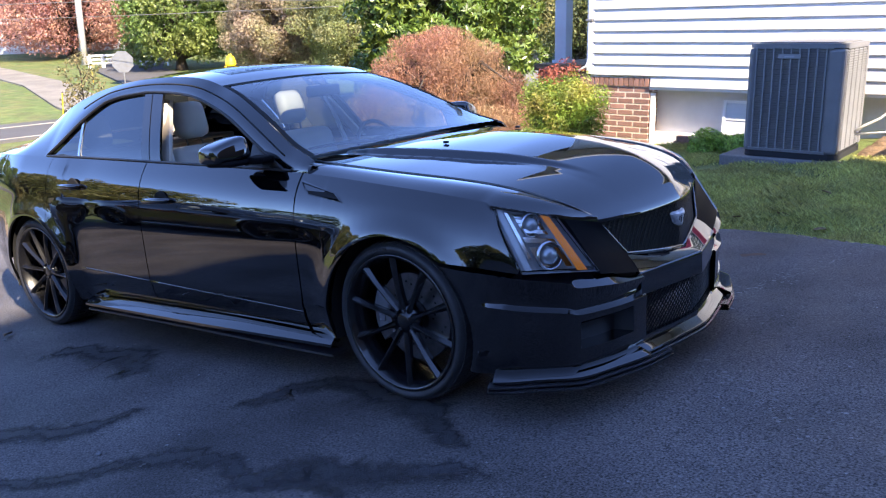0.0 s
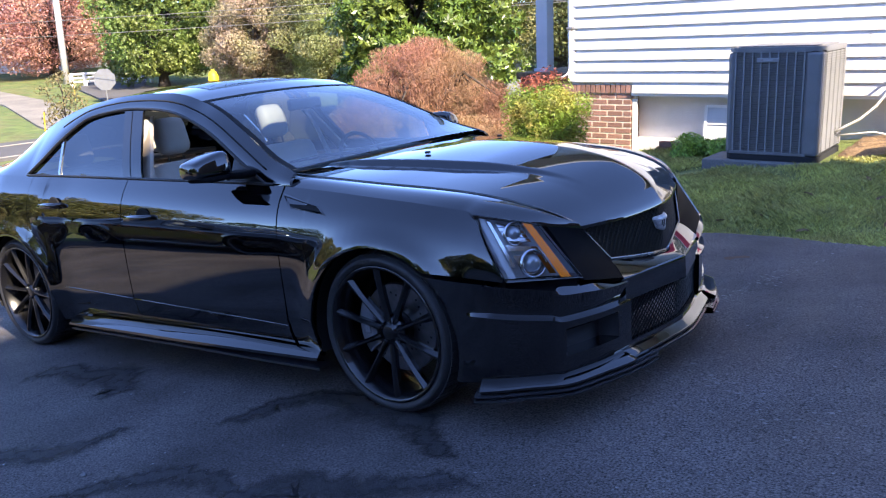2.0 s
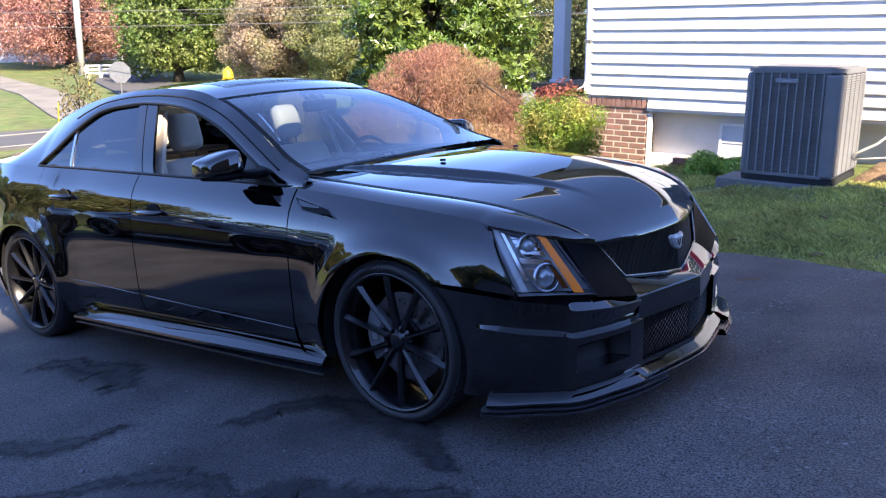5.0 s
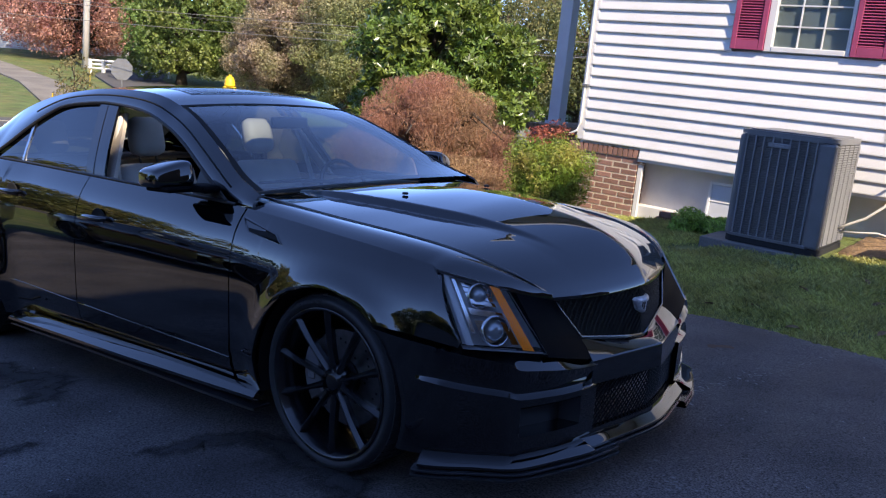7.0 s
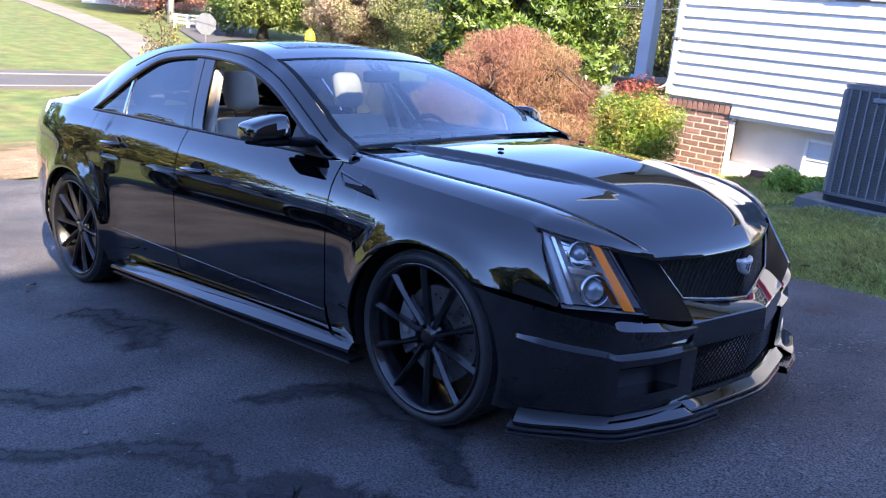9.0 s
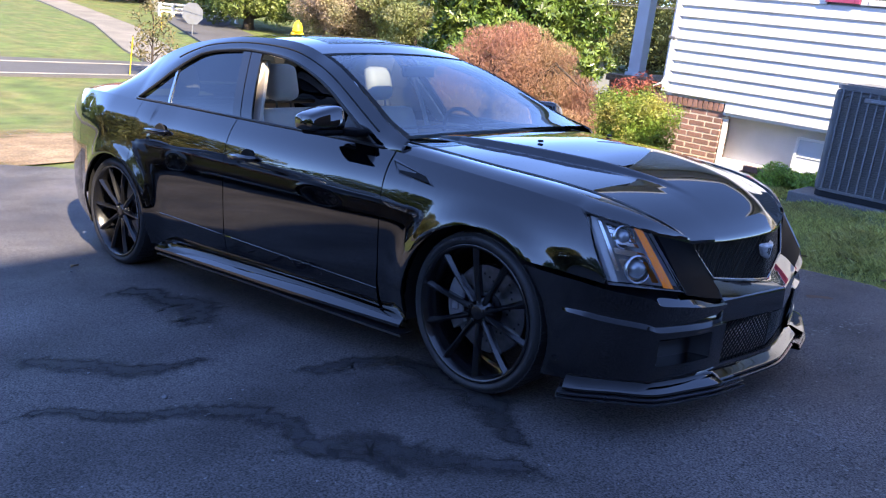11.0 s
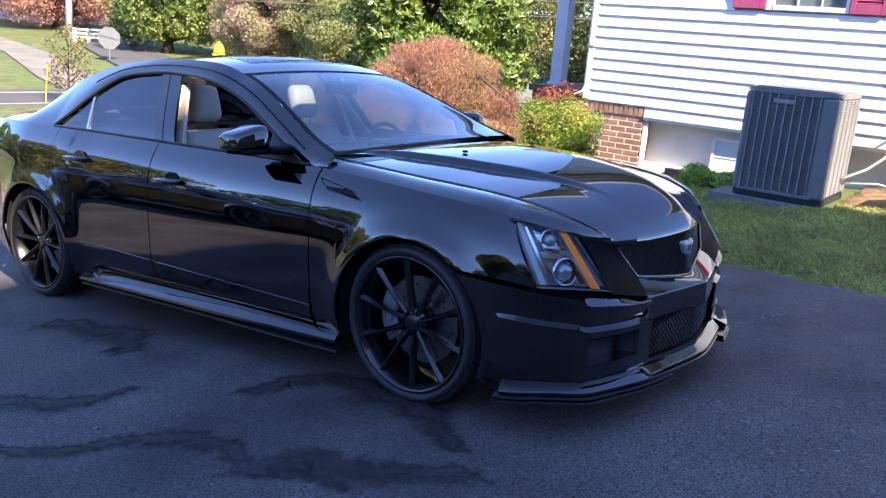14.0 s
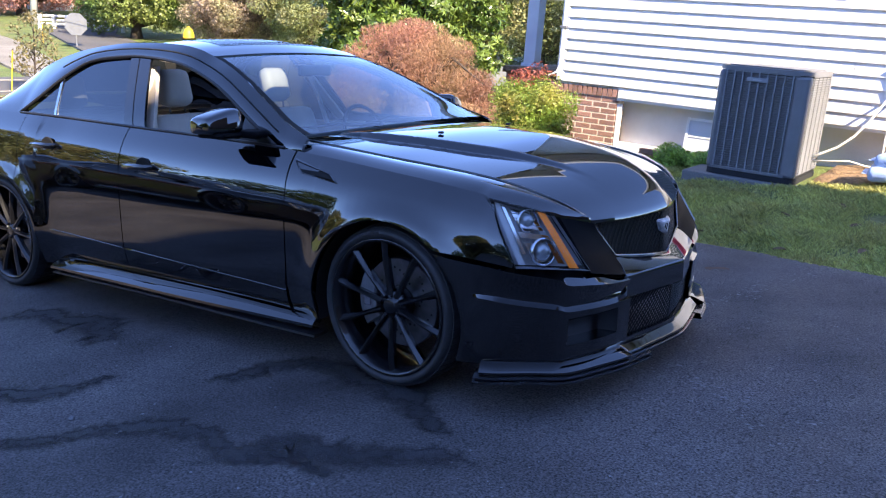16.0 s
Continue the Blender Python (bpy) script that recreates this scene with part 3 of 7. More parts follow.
# ---- air conditioner ----
def air_conditioner():
    base = pose(-0.51, 4.80, 0.188, 0, 0, -1)
    pad = thing("equipment_pad", base @ pose(0, 0, -0.10), "grey concrete pad on the lawn", "concrete pad")
    part("slab", boxed(-0.20, 0.97, -0.06, 1.0, -0.14, 0.096, 0.012), M["concrete"], pad)
    ac = thing("air_conditioner", base, "dark grey louvred outdoor air-conditioning unit on a concrete pad", "air conditioner")
    W, D, H = 0.84, 0.90, 1.05
    r = 0.10

    def outline(w, d, rr, n=6):
        pts = []
        for cx, cy, a0 in ((w - rr, rr, -90), (w - rr, d - rr, 0), (rr, d - rr, 90), (rr, rr, 180)):
            for k in range(n + 1):
                a = radians(a0 + 90 * k / n)
                pts.append((cx + rr * math.cos(a), cy + rr * math.sin(a)))
        return pts

    def prism(off, z0, z1, rr, top=True):
        bm = bmesh.new()
        o = [(x + off, y + off) for x, y in outline(W - 2 * off, D - 2 * off, rr)]
        a = [bm.verts.new((x, y, z0)) for x, y in o]
        b = [bm.verts.new((x, y, z1)) for x, y in o]
        for i in range(len(a)):
            bm.faces.new((a[i], a[(i + 1) % len(a)], b[(i + 1) % len(a)], b[i]))
        if top:
            bm.faces.new(b)
            bm.faces.new(a[::-1])
        return bm

    part("base_pan", prism(-0.004, 0.0, 0.055, r), M["ac_core"], ac)
    part("coil", prism(0.03, 0.056, H - 0.07, r - 0.03), M["ac_coil"], ac)
    part("top_cap", prism(-0.006, H - 0.05, H - 0.012, r), M["ac_paint"], ac)
    part("fan_guard", prism(0.05, H - 0.011, H, r), M["ac_paint"], ac)
    for (x0, x1, y0, y1) in ((0.0, 0.07, 0.0, 0.07), (W - 0.15, W, -0.002, 0.10), (0.0, 0.08, D - 0.08, D), (W - 0.08, W, D - 0.08, D)):
        part("corner_post", boxed(x0, x1, y0, y1, 0.056, H - 0.052, 0.03), M["ac_paint"], ac)
    z = 0.092
    part("front_sill", boxed(0.05, W - 0.10, -0.006, 0.012, 0.057, 0.082, 0.003), M["ac_paint"], ac)
    part("front_header", boxed(0.05, W - 0.10, -0.004, 0.014, H - 0.062, H - 0.0505, 0.002), M["ac_paint"], ac)
    part("side_header", boxed(W - 0.014, W + 0.003, 0.09, D - 0.07, H - 0.062, H - 0.0505, 0.002), M["ac_paint"], ac)
    while z < H - 0.052:
        bm = bmesh.new()
        box(bm, 0.06, W - 0.14, -0.010, 0.010, -0.0018, 0.0018, 0, Matrix.Translation((0, 0.006, z)) @ Matrix.Rotation(radians(-66), 4, 'X'))
        part("louvre", bm, M["ac_paint"], ac)
        bm = bmesh.new()
        box(bm, -0.009, 0.009, 0.09, D - 0.07, -0.0018, 0.0018, 0, Matrix.Translation((W - 0.006, 0, z)) @ Matrix.Rotation(radians(48), 4, 'Y'))
        part("louvre", bm, M["ac_paint"], ac)
        z += 0.022
    for i in range(9):
        x = 0.075 + i * (W - 0.23) / 8.0
        part("rib", boxed(x - 0.006, x + 0.006, -0.009, 0.002, 0.080, H - 0.052, 0.002), M["ac_rib"], ac)
    for i in range(5):
        y = 0.14 + i * (D - 0.24) / 4.0
        part("rib", boxed(W - 0.006, W + 0.003, y - 0.004, y + 0.004, 0.080, H - 0.052, 0.003), M["ac_paint"], ac)
    part("badge", boxed(0.27, 0.47, -0.020, -0.006, H - 0.145, H - 0.105, 0.006), M["ac_rib"], ac, "small grey badge")
    part("badge_mark", boxed(0.33, 0.41, -0.023, -0.0205, H - 0.132, H - 0.118), M["ac_badge"], ac)
    return ac


air_conditioner()


# ---- the black sedan ----
CAR = Matrix(((0.99576, 0.0, -0.092, 0), (0, 1, 0, 0), (0.092, 0, 0.99576, 0), (0, 0, 0, 1)))
M["paint"] = mat("paint", (0.0016, 0.0017, 0.0022), 0.02, coat=1.0, spec=0.2, rough_vary=0.006, scale=14)
M["paint"].node_tree.nodes["Principled BSDF"].inputs["Coat IOR"].default_value = 1.75
M["satin_black"] = mat("satin_black", (0.012, 0.012, 0.014), 0.38, vary=0.15, scale=9)
M["pillar_gloss"] = mat("pillar_gloss", (0.006, 0.006, 0.007), 0.12, vary=0.1, scale=9, coat=0.5)
M["splitter"] = mat("splitter", (0.02, 0.02, 0.022), 0.24, vary=0.2, scale=15, coat=0.6)
M["trim_black"] = mat("trim_black", (0.010, 0.010, 0.011), 0.5, vary=0.1, scale=20)
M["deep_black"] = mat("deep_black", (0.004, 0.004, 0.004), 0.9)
M["rubber"] = mat("rubber", (0.024, 0.024, 0.026), 0.58, vary=0.2, scale=25, fine=0.2, fine_scale=200, bump=0.0008, bump_scale=250)
M["side_mark"] = mat("side_mark", (0.03, 0.03, 0.032), 0.6)
M["grille_frame"] = mat("grille_frame", (0.16, 0.17, 0.18), 0.22, metal=0.8, vary=0.1, scale=20)
M["grille_wire"] = mat("grille_wire", (0.007, 0.007, 0.008), 0.36, vary=0.1, scale=20, spec=0.2)
# Black with almost no specular; the cheek's dark reflection is put into this colour.
M["no_sheen_black"] = mat("no_sheen_black", (0.005, 0.005, 0.006), 0.45, vary=0.1, scale=20, spec=0.02)
M["rim_black"] = mat("rim_black", (0.006, 0.006, 0.007), 0.27, vary=0.15, scale=12, coat=0.5)
M["chrome"] = mat("chrome", (0.60, 0.61, 0.63), 0.16, metal=1.0, vary=0.06, scale=20)
M["steel"] = mat("steel", (0.22, 0.22, 0.235), 0.32, metal=1.0, vary=0.2, scale=30)
M["caliper"] = mat("caliper", (0.24, 0.24, 0.255), 0.4, metal=0.4, vary=0.1, scale=30)
M["amber"] = mat("amber", (1.0, 0.22, 0.004), 0.4, spec=0.2)
M["tail_red"] = mat("tail_red", (0.25, 0.01, 0.012), 0.12, coat=1.0)
M["leather"] = mat("leather", (0.58, 0.54, 0.48), 0.55, vary=0.08, scale=6, bump=0.0006, bump_scale=220)
M["leather_dark"] = mat("leather_dark", (0.10, 0.095, 0.09), 0.6, vary=0.1, scale=6)
M["beige_trim"] = mat("beige_trim", (0.50, 0.43, 0.35), 0.6, vary=0.08, scale=6)
M["dash"] = mat("dash", (0.02, 0.02, 0.022), 0.6, vary=0.15, scale=10, bump=0.0005, bump_scale=300)
M["belt"] = mat("belt", (0.62, 0.60, 0.56), 0.7)


def glass_mat(name, tint, gloss, dark, edge=0.9):
    m = mat(name, dark, 0.015, spec=0.5)
    nt = m.node_tree
    g = nt.nodes["Principled BSDF"]
    t = nt.nodes.new("ShaderNodeBsdfTransparent")
    t.inputs[0].default_value = (*tint, 1)
    lw = nt.nodes.new("ShaderNodeLayerWeight")
    lw.inputs[0].default_value = 0.5
    pw = nt.nodes.new("ShaderNodeMath")
    pw.operation = 'POWER'
    pw.inputs[1].default_value = 3.5
    nt.links.new(lw.outputs["Facing"], pw.inputs[0])
    add = nt.nodes.new("ShaderNodeMath")
    add.operation = 'MULTIPLY_ADD'
    add.inputs[1].default_value = edge
    add.inputs[2].default_value = 0.04 + gloss
    add.use_clamp = True
    nt.links.new(pw.outputs[0], add.inputs[0])
    gl = nt.nodes.new("ShaderNodeBsdfGlossy")
    gl.inputs["Roughness"].default_value = 0.0
    gl.inputs["Color"].default_value = (0.95, 0.97, 1.0, 1)
    mx = nt.nodes.new("ShaderNodeMixShader")
    nt.links.new(add.outputs[0], mx.inputs[0])
    nt.links.new(t.outputs[0], mx.inputs[1])
    nt.links.new(gl.outputs[0], mx.inputs[2])
    nt.links.new(mx.outputs[0], nt.nodes["Material Output"].inputs["Surface"])
    return m


M["windshield"] = glass_mat("windshield", (0.52, 0.61, 0.62), 0.05, (0.02, 0.02, 0.02), 0.55)
M["roof_glass"] = glass_mat("roof_glass", (0.55, 0.57, 0.57), 0.0, (0.02, 0.02, 0.02), 0.35)
M["tint_glass"] = glass_mat("tint_glass", (0.05, 0.06, 0.06), 0.05, (0.01, 0.01, 0.01), 0.6)
M["lens"] = glass_mat("lens", (0.92, 0.93, 0.93), -0.028, (0.02, 0.02, 0.02), 0.12)


def curve(*pts):
    """A smooth function through (x, value) points."""
    p = sorted(pts)
    xs = [a for a, b in p]
    ys = [b for a, b in p]
    n = len(p)
    tan = []
    for i in range(n):
        if i == 0 or i == n - 1:
            j = 0 if i == 0 else n - 2
            tan.append((ys[j + 1] - ys[j]) / (xs[j + 1] - xs[j]))
        else:
            d0 = (ys[i] - ys[i - 1]) / (xs[i] - xs[i - 1])
            d1 = (ys[i + 1] - ys[i]) / (xs[i + 1] - xs[i])
            tan.append(0.0 if d0 * d1 <= 0 else 2 * d0 * d1 / (d0 + d1))

    def at(x):
        x = max(xs[0], min(xs[-1], x))
        i = min(n - 2, max(0, sum(1 for v in xs[1:] if v < x)))
        h = xs[i + 1] - xs[i]
        t = (x - xs[i]) / h
        return ((1 + 2 * t) * (1 - t) ** 2 * ys[i] + t * (1 - t) ** 2 * h * tan[i] + t * t * (3 - 2 * t) * ys[i + 1] + t * t * (t - 1) * h * tan[i + 1])
    return at


def grid_of(rows, flange=0.0, inward=None):
    """Rows of points as a grid; with a flange turned inwards all round, so that panels have an edge."""
    R = [[Vector(p) for p in r] for r in rows]
    if flange:
        def inn(p):
            if inward:
                return p + Vector(inward(p)) * flange
            return p + (Vector((p.x, 0, 0.6)) - p).normalized() * flange
        R = [[inn(p) for p in R[0]]] + R + [[inn(p) for p in R[-1]]]
        R = [[inn(r[0])] + r + [inn(r[-1])] for r in R]
    n = len(R[0])
    v = [tuple(p) for r in R for p in r]
    f = [(j * n + i, j * n + i + 1, (j + 1) * n + i + 1, (j + 1) * n + i) for j in range(len(R) - 1) for i in range(n - 1)]
    return v, f


def sharp(ob, deg=32):
    """Smooth shading with sharp creases; faces turned to look away from the car's middle line."""
    me = ob.data
    c0 = sum((p.center for p in me.polygons), Vector()) / max(1, len(me.polygons))
    core = Vector((min(0.25, max(-3.2, c0.x)), 0, 0.62))
    if sum((p.center - core).dot(p.normal) * p.area for p in me.polygons) < 0:
        me.flip_normals()
    for p in ob.data.polygons:
        p.use_smooth = True
    ob.data.set_sharp_from_angle(angle=radians(deg))
    return ob


def panel(name, rows, material, parent, label="", flange=0.014, inward=None, deg=32):
    v, f = grid_of(rows, flange, inward)
    return sharp(raw(name, v, f, material, parent, label), deg)


def mirror_rows(rows):
    return [[(p[0], -p[1], p[2]) for p in r] for r in rows]


def both(name, rows, material, parent, label="", **kw):
    a = panel(name, rows, material, parent, label, **kw)
    b = panel(name, mirror_rows(rows), material, parent, label, **kw)
    return a, b


def span(a, b, n):
    return [a + (b - a) * i / (n - 1) for i in range(n)]


# body lines, right half (y negative), front axle at x = 0, ground at z = 0
half_w = curve((-3.93, 0.57), (-3.80, 0.695), (-3.60, 0.79), (-3.30, 0.868), (-2.95, 0.906), (-2.6, 0.905), (-2.2, 0.893), (-1.4, 0.893), (-0.7, 0.893), (-0.35, 0.902), (0.0, 0.912), (0.25, 0.905), (0.42, 0.875), (0.60, 0.825))
belt_z = curve((-3.93, 1.00), (-3.75, 1.045), (-3.4, 1.065), (-2.70, 1.041), (-1.685, 0.995), (-0.60, 0.943), (-0.30, 0.918), (-0.02, 0.888), (0.25, 0.855), (0.46, 0.815), (0.60, 0.77))
ROCKER = 0.205
WHEEL_R, ARCH_R, ARCH_Z = 0.337, 0.384, 0.322
AXLES = (0.021, -2.880)
ARCHES = (0.034, -2.850)
shape = curve((0.0, 0.948), (0.06, 0.962), (0.13, 0.985), (0.19, 0.992), (0.22, 1.0), (0.40, 1.0), (0.58, 0.998), (0.72, 0.990), (0.80, 0.978), (0.88, 0.955), (0.94, 0.925), (1.0, 0.885))


def side_y(x, z):
    v = max(0.0, min(1.0, (z - ROCKER) / (belt_z(x) - ROCKER)))
    y = half_w(x) * shape(v)
    for ax in ARCHES:
        r = math.hypot(x - ax, z - ARCH_Z)
        if z < 0.9:
            rear = ax < -2
            y += (0.032 if rear else 0.022) * math.exp(-((r - ARCH_R) / (0.075 if rear else 0.06)) ** 2)
    return -y


def low_z(x):
    z = ROCKER
    for ax in ARCHES:
        if abs(x - ax) < ARCH_R:
            z = max(z, ARCH_Z + math.sqrt(ARCH_R ** 2 - (x - ax) ** 2))
    return z


def seam_z(x):
    return 0.618 - 0.16 * (x - 0.28)


def lamp_edge_z(x):
    return 0.815 - (x - 0.460) * 1.88


def columns(x0, x1, step=0.05):
    xs = set(span(x0, x1, max(2, int(abs(x1 - x0) / step) + 1)))
    for ax in ARCHES:
        for k in range(1, 44):
            x = ax + ARCH_R * math.cos(math.pi * k / 44)
            if min(x0, x1) < x < max(x0, x1):
                xs.add(x)
        for e in (-1, 1):
            for d in (0.0005, -0.0005):
                x = ax + e * (ARCH_R + d)
                if min(x0, x1) < x < max(x0, x1):
                    xs.add(x)
    return sorted(xs)


VS = [0, 0.03, 0.06, 0.10, 0.14, 0.18, 0.21, 0.24, 0.28, 0.34, 0.40, 0.46, 0.52, 0.58, 0.64, 0.70, 0.76, 0.82, 0.87, 0.92, 0.96, 1.0]


def side_rows(xs, top=None, bottom=None):
    rows = []
    for x in xs:
        zb = bottom(x) if bottom else low_z(x)
        zt = top(x) if top else belt_z(x)
        rows.append([(x, side_y(x, zb + (zt - zb) * v), zb + (zt - zb) * v) for v in VS])
    return rows


def sheared(x0, x1, cut0, cut1):
    """Columns between two door cuts, each a function of height that shifts the cut."""
    rows = []
    xs = columns(x0, x1)
    for x in xs:
        k = (x - x0) / (x1 - x0)
        r = []
        for v in VS:
            zb, zt = low_z(x), belt_z(x)
            z = zb + (zt - zb) * v
            xx = x + (1 - k) * cut0(z) + k * cut1(z)
            zt = belt_z(xx)
            z = zb + (zt - zb) * v
            r.append((xx, side_y(xx, z), z))
        rows.append(r)
    return rows


car = thing("car", CAR, "glossy black four-door sports sedan parked on the asphalt driveway", "car")
GAP = 0.0035
front_cut = lambda z: 0.0 - 0.10 * max(0.0, 0.42 - z) - 0.02 * max(0, z - 0.8)
mid_cut = lambda z: 0.10 * max(0.0, 0.45 - z) * 0.3
doors = []
door_rows_f = sheared(-1.700 + GAP, -0.520 - GAP, mid_cut, front_cut)
door_rows_r = sheared(-2.63, -1.700 - GAP, lambda z: 0.0, mid_cut)
for rows, nm in ((door_rows_f, "front_door"), (door_rows_r, "rear_door")):
    a, b = both(nm, rows, M["paint"], car, "black painted door")
    doors.append((nm, a, b))
# quarter panel and fender
both("quarter_panel", side_rows(columns(-3.36, -2.63 - GAP)), M["paint"], car)


def fender_top(x):
    return min(belt_z(x), lamp_edge_z(x)) if x > 0.460 else belt_z(x)


fx = [x for x in columns(-0.520 + GAP, 0.30)] + span(0.32, 0.582, 10)
gap_y = curve((-0.62, 0.700), (-0.5, 0.685), (-0.1, 0.660), (0.394, 0.625), (0.60, 0.58), (0.68, 0.535), (0.736, 0.482))
gap_z = curve((-0.62, 0.982), (-0.5, 0.968), (-0.08, 0.918), (0.2, 0.888), (0.405, 0.857), (0.606, 0.797), (0.68, 0.755), (0.736, 0.708))
frows = []
for x in fx:
    zb = max(low_z(x), seam_z(x) if x > 0.15 else 0)
    zt = max(fender_top(x), zb + 0.004)
    r = [(x, side_y(x, zb + (zt - zb) * v), zb + (zt - zb) * v) for v in VS]
    frows.append(r)
both("fender", frows, M["paint"], car, "black front fender")
crest = []
for x in span(-0.60, 0.735, 40):
    y0, z0 = side_y(x, belt_z(x)), belt_z(x)
    if x > 0.46:
        y0 = -0.795 + (x - 0.46) * 0.816 if x < 0.65 else -0.640 + (x - 0.65) * 1.76
        z0 = 0.815 - (x - 0.46) * 0.345 if x < 0.65 else 0.750 - (x - 0.65) * 0.46
    y1, z1 = -gap_y(x) - 0.003, gap_z(x)
    crest.append([(x, y0 + (y1 - y0) * k, z0 + (z1 - z0) * k + 0.012 * math.sin(math.pi * k)) for k in (0, 0.08, 0.2, 0.4, 0.6, 0.8, 1.0)])
both("fender_crest", crest, M["paint"], car, flange=0.010, inward=lambda p: (0, 0, -1))

# hood with a raised centre
hood_c = curve((-0.60, 0.992), (-0.40, 1.008), (-0.10, 1.010), (0.2, 0.992), (0.45, 0.952), (0.62, 0.904), (0.74, 0.844), (0.82, 0.780), (0.862, 0.712))
dome_y = curve((-0.6, 0.47), (0.0, 0.40), (0.4, 0.33), (0.65, 0.28), (0.9, 0.24))


def hood_pt(k, u):
    """k from windscreen to nose, u from the centre (0) to the edge (1)."""
    yq = u
    xe = -0.60 + 1.336 * k
    bow = 0.126 * smooth01((k - 0.2) / 0.8) + 0.07 * (1 - k)
    x = xe + bow * (1 - yq ** (2 - 0.8 * smooth01((k - 0.4) / 0.5)))
    xc = -0.60 + 1.462 * k
    y = gap_y(xe) * yq
    ze, zc = gap_z(xe), hood_c(xc)
    d = dome_y(x) / max(0.05, gap_y(xe))
    s = smooth01((d + 0.022 - yq) / 0.044)
    base = 1 - yq ** (1.75 - 0.45 * smooth01((k - 0.3) / 0.5))
    step = 0.028 * smooth01((0.90 - k) / 0.40) * smooth01(0.4 + k * 3)
    z = ze + (zc - ze - step) * base + step * s - 0.024 * smooth01((k - 0.15) / 0.4) * min(1.0, yq / 0.6) * (1 - yq)
    return (x, -y, z)


hk = [0, 0.01, 0.04] + span(0.08, 0.86, 40) + [0.90, 0.935, 0.96, 0.98, 0.992, 1.0]
hu = span(-1, 1, 151)
hrows = []
for k in hk:
    r = []
    for u in hu:
        p = hood_pt(k, abs(u))
        r.append((p[0], p[1] if u >= 0 else -p[1], p[2]))
    hrows.append(r)
hood = panel("hood", hrows, M["paint"], car, "gloss black hood with a raised centre", flange=0.012, inward=lambda p: (0, 0, -1))
for s in (-1, 1):
    bm = bmesh.new()
    tube(bm, [Vector((hood_pt(k, 1.0)[0], s * (-hood_pt(k, 1.0)[1] + 0.001), hood_pt(k, 1.0)[2] + 0.001)) for k in span(0.02, 0.985, 40)], 0.0055, 10)
    part("hood_edge", bm, M["paint"], hood, "rolled hood edge", smooth=True)
    nz = part("washer_nozzle", boxed(-0.012, 0.012, -0.008, 0.008, -0.004, 0.007, 0.003), M["trim_black"], hood)
    nz.location = (-0.10, s * 0.30, 0.998)

# greenhouse: rail line, window line
rail = [(-0.430, 0.762, 0.960), (-0.497, 0.749, 0.993), (-0.643, 0.719, 1.046), (-0.822, 0.668, 1.137), (-0.980, 0.625, 1.217), (-1.145, 0.581, 1.291), (-1.31, 0.546, 1.346), (-1.43, 0.540, 1.384), (-1.56, 0.538, 1.406), (-1.77, 0.535, 1.420),
        (-1.985, 0.535, 1.423), (-2.20, 0.538, 1.412), (-2.411, 0.545, 1.390), (-2.57, 0.560, 1.358), (-2.718, 0.580, 1.313), (-2.87, 0.605, 1.245), (-3.00, 0.632, 1.178), (-3.15, 0.665, 1.100)]
rail_y = curve(*[(p[0], p[1]) for p in rail])
rail_z = curve(*[(p[0], p[2]) for p in rail])
win_z = curve((-2.71, 1.046), (-2.60, 1.120), (-2.47, 1.222), (-2.36, 1.288), (-2.265, 1.326), (-2.13, 1.344), (-1.904, 1.352), (-1.734, 1.342), (-1.57, 1.324), (-1.435, 1.299), (-1.212, 1.229), (-1.08, 1.173), (-0.963, 1.113), (-0.80, 1.027), (-0.655, 0.952))


def glass_y(x, z):
    zb = belt_z(x)
    zt = rail_z(x)
    k = max(0.0, min(1.05, (z - zb) / max(0.03, 1.43 - zb)))
    base = half_w(max(x, -2.9)) * 0.885 - 0.012
    return -(base + (0.535 - base) * k ** 1.12)


def frame_y(x, z):
    """Outer skin of door frames and pillars, meeting the rail."""
    return glass_y(x, z) - 0.010


xs = span(-3.15, -0.49, 94)
rows = []
for x in xs:
    zb = belt_z(x) - 0.002
    if -2.71 < x < -0.655:
        z0 = max(zb, win_z(x))
    else:
        z0 = zb
    z1 = max(rail_z(x), z0 + 0.003)
    y0, y1 = frame_y(x, z0), -rail_y(x)
    if x <= -2.71 or x >= -0.655:
        y0 = side_y(x, belt_z(x))
    r = []
    for k in (0, 0.15, 0.35, 0.55, 0.75, 0.9, 1.0):
        z = z0 + (z1 - z0) * k
        y = y0 + (y1 - y0) * k - 0.014 * math.sin(math.pi * min(1, k)) * min(1.0, (z1 - z0) / 0.06)
        r.append((x, y, z))
    rows.append(r)
both("roof_side", rows, M["paint"], car, "gloss black window frame and roof side")


def sheet_between(f, xs, n, crown, bulge=0.0):
    """A crowned sheet from rail to rail."""
    rows = []
    for x in xs:
        r = []
        for u in span(-1, 1, n):
            c = 1 - u * u
            r.append((x + bulge * c, u * rail_y(x) * f, rail_z(x) + crown(x) * c))
        rows.append(r)
    return rows


ROOF_F, ROOF_R = -1.31, -2.52
roof = panel("roof", sheet_between(1.0, span(ROOF_R, ROOF_F, 24), 31, lambda x: 0.016 + 0.016 * smooth01((-1.2 - x) / 0.4) * smooth01((x + 2.6) / 0.4), 0.03), M["paint"], car, "gloss black roof", flange=0.01, inward=lambda p: (0, 0, -1))
bm = bmesh.new()
bm.from_mesh(roof.data)
bmesh.ops.delete(bm, geom=[f for f in bm.faces if -2.0 < f.calc_center_median().x - 0.03 < -1.47 and abs(f.calc_center_median().y) < 0.36], context='FACES')
bm.to_mesh(roof.data)
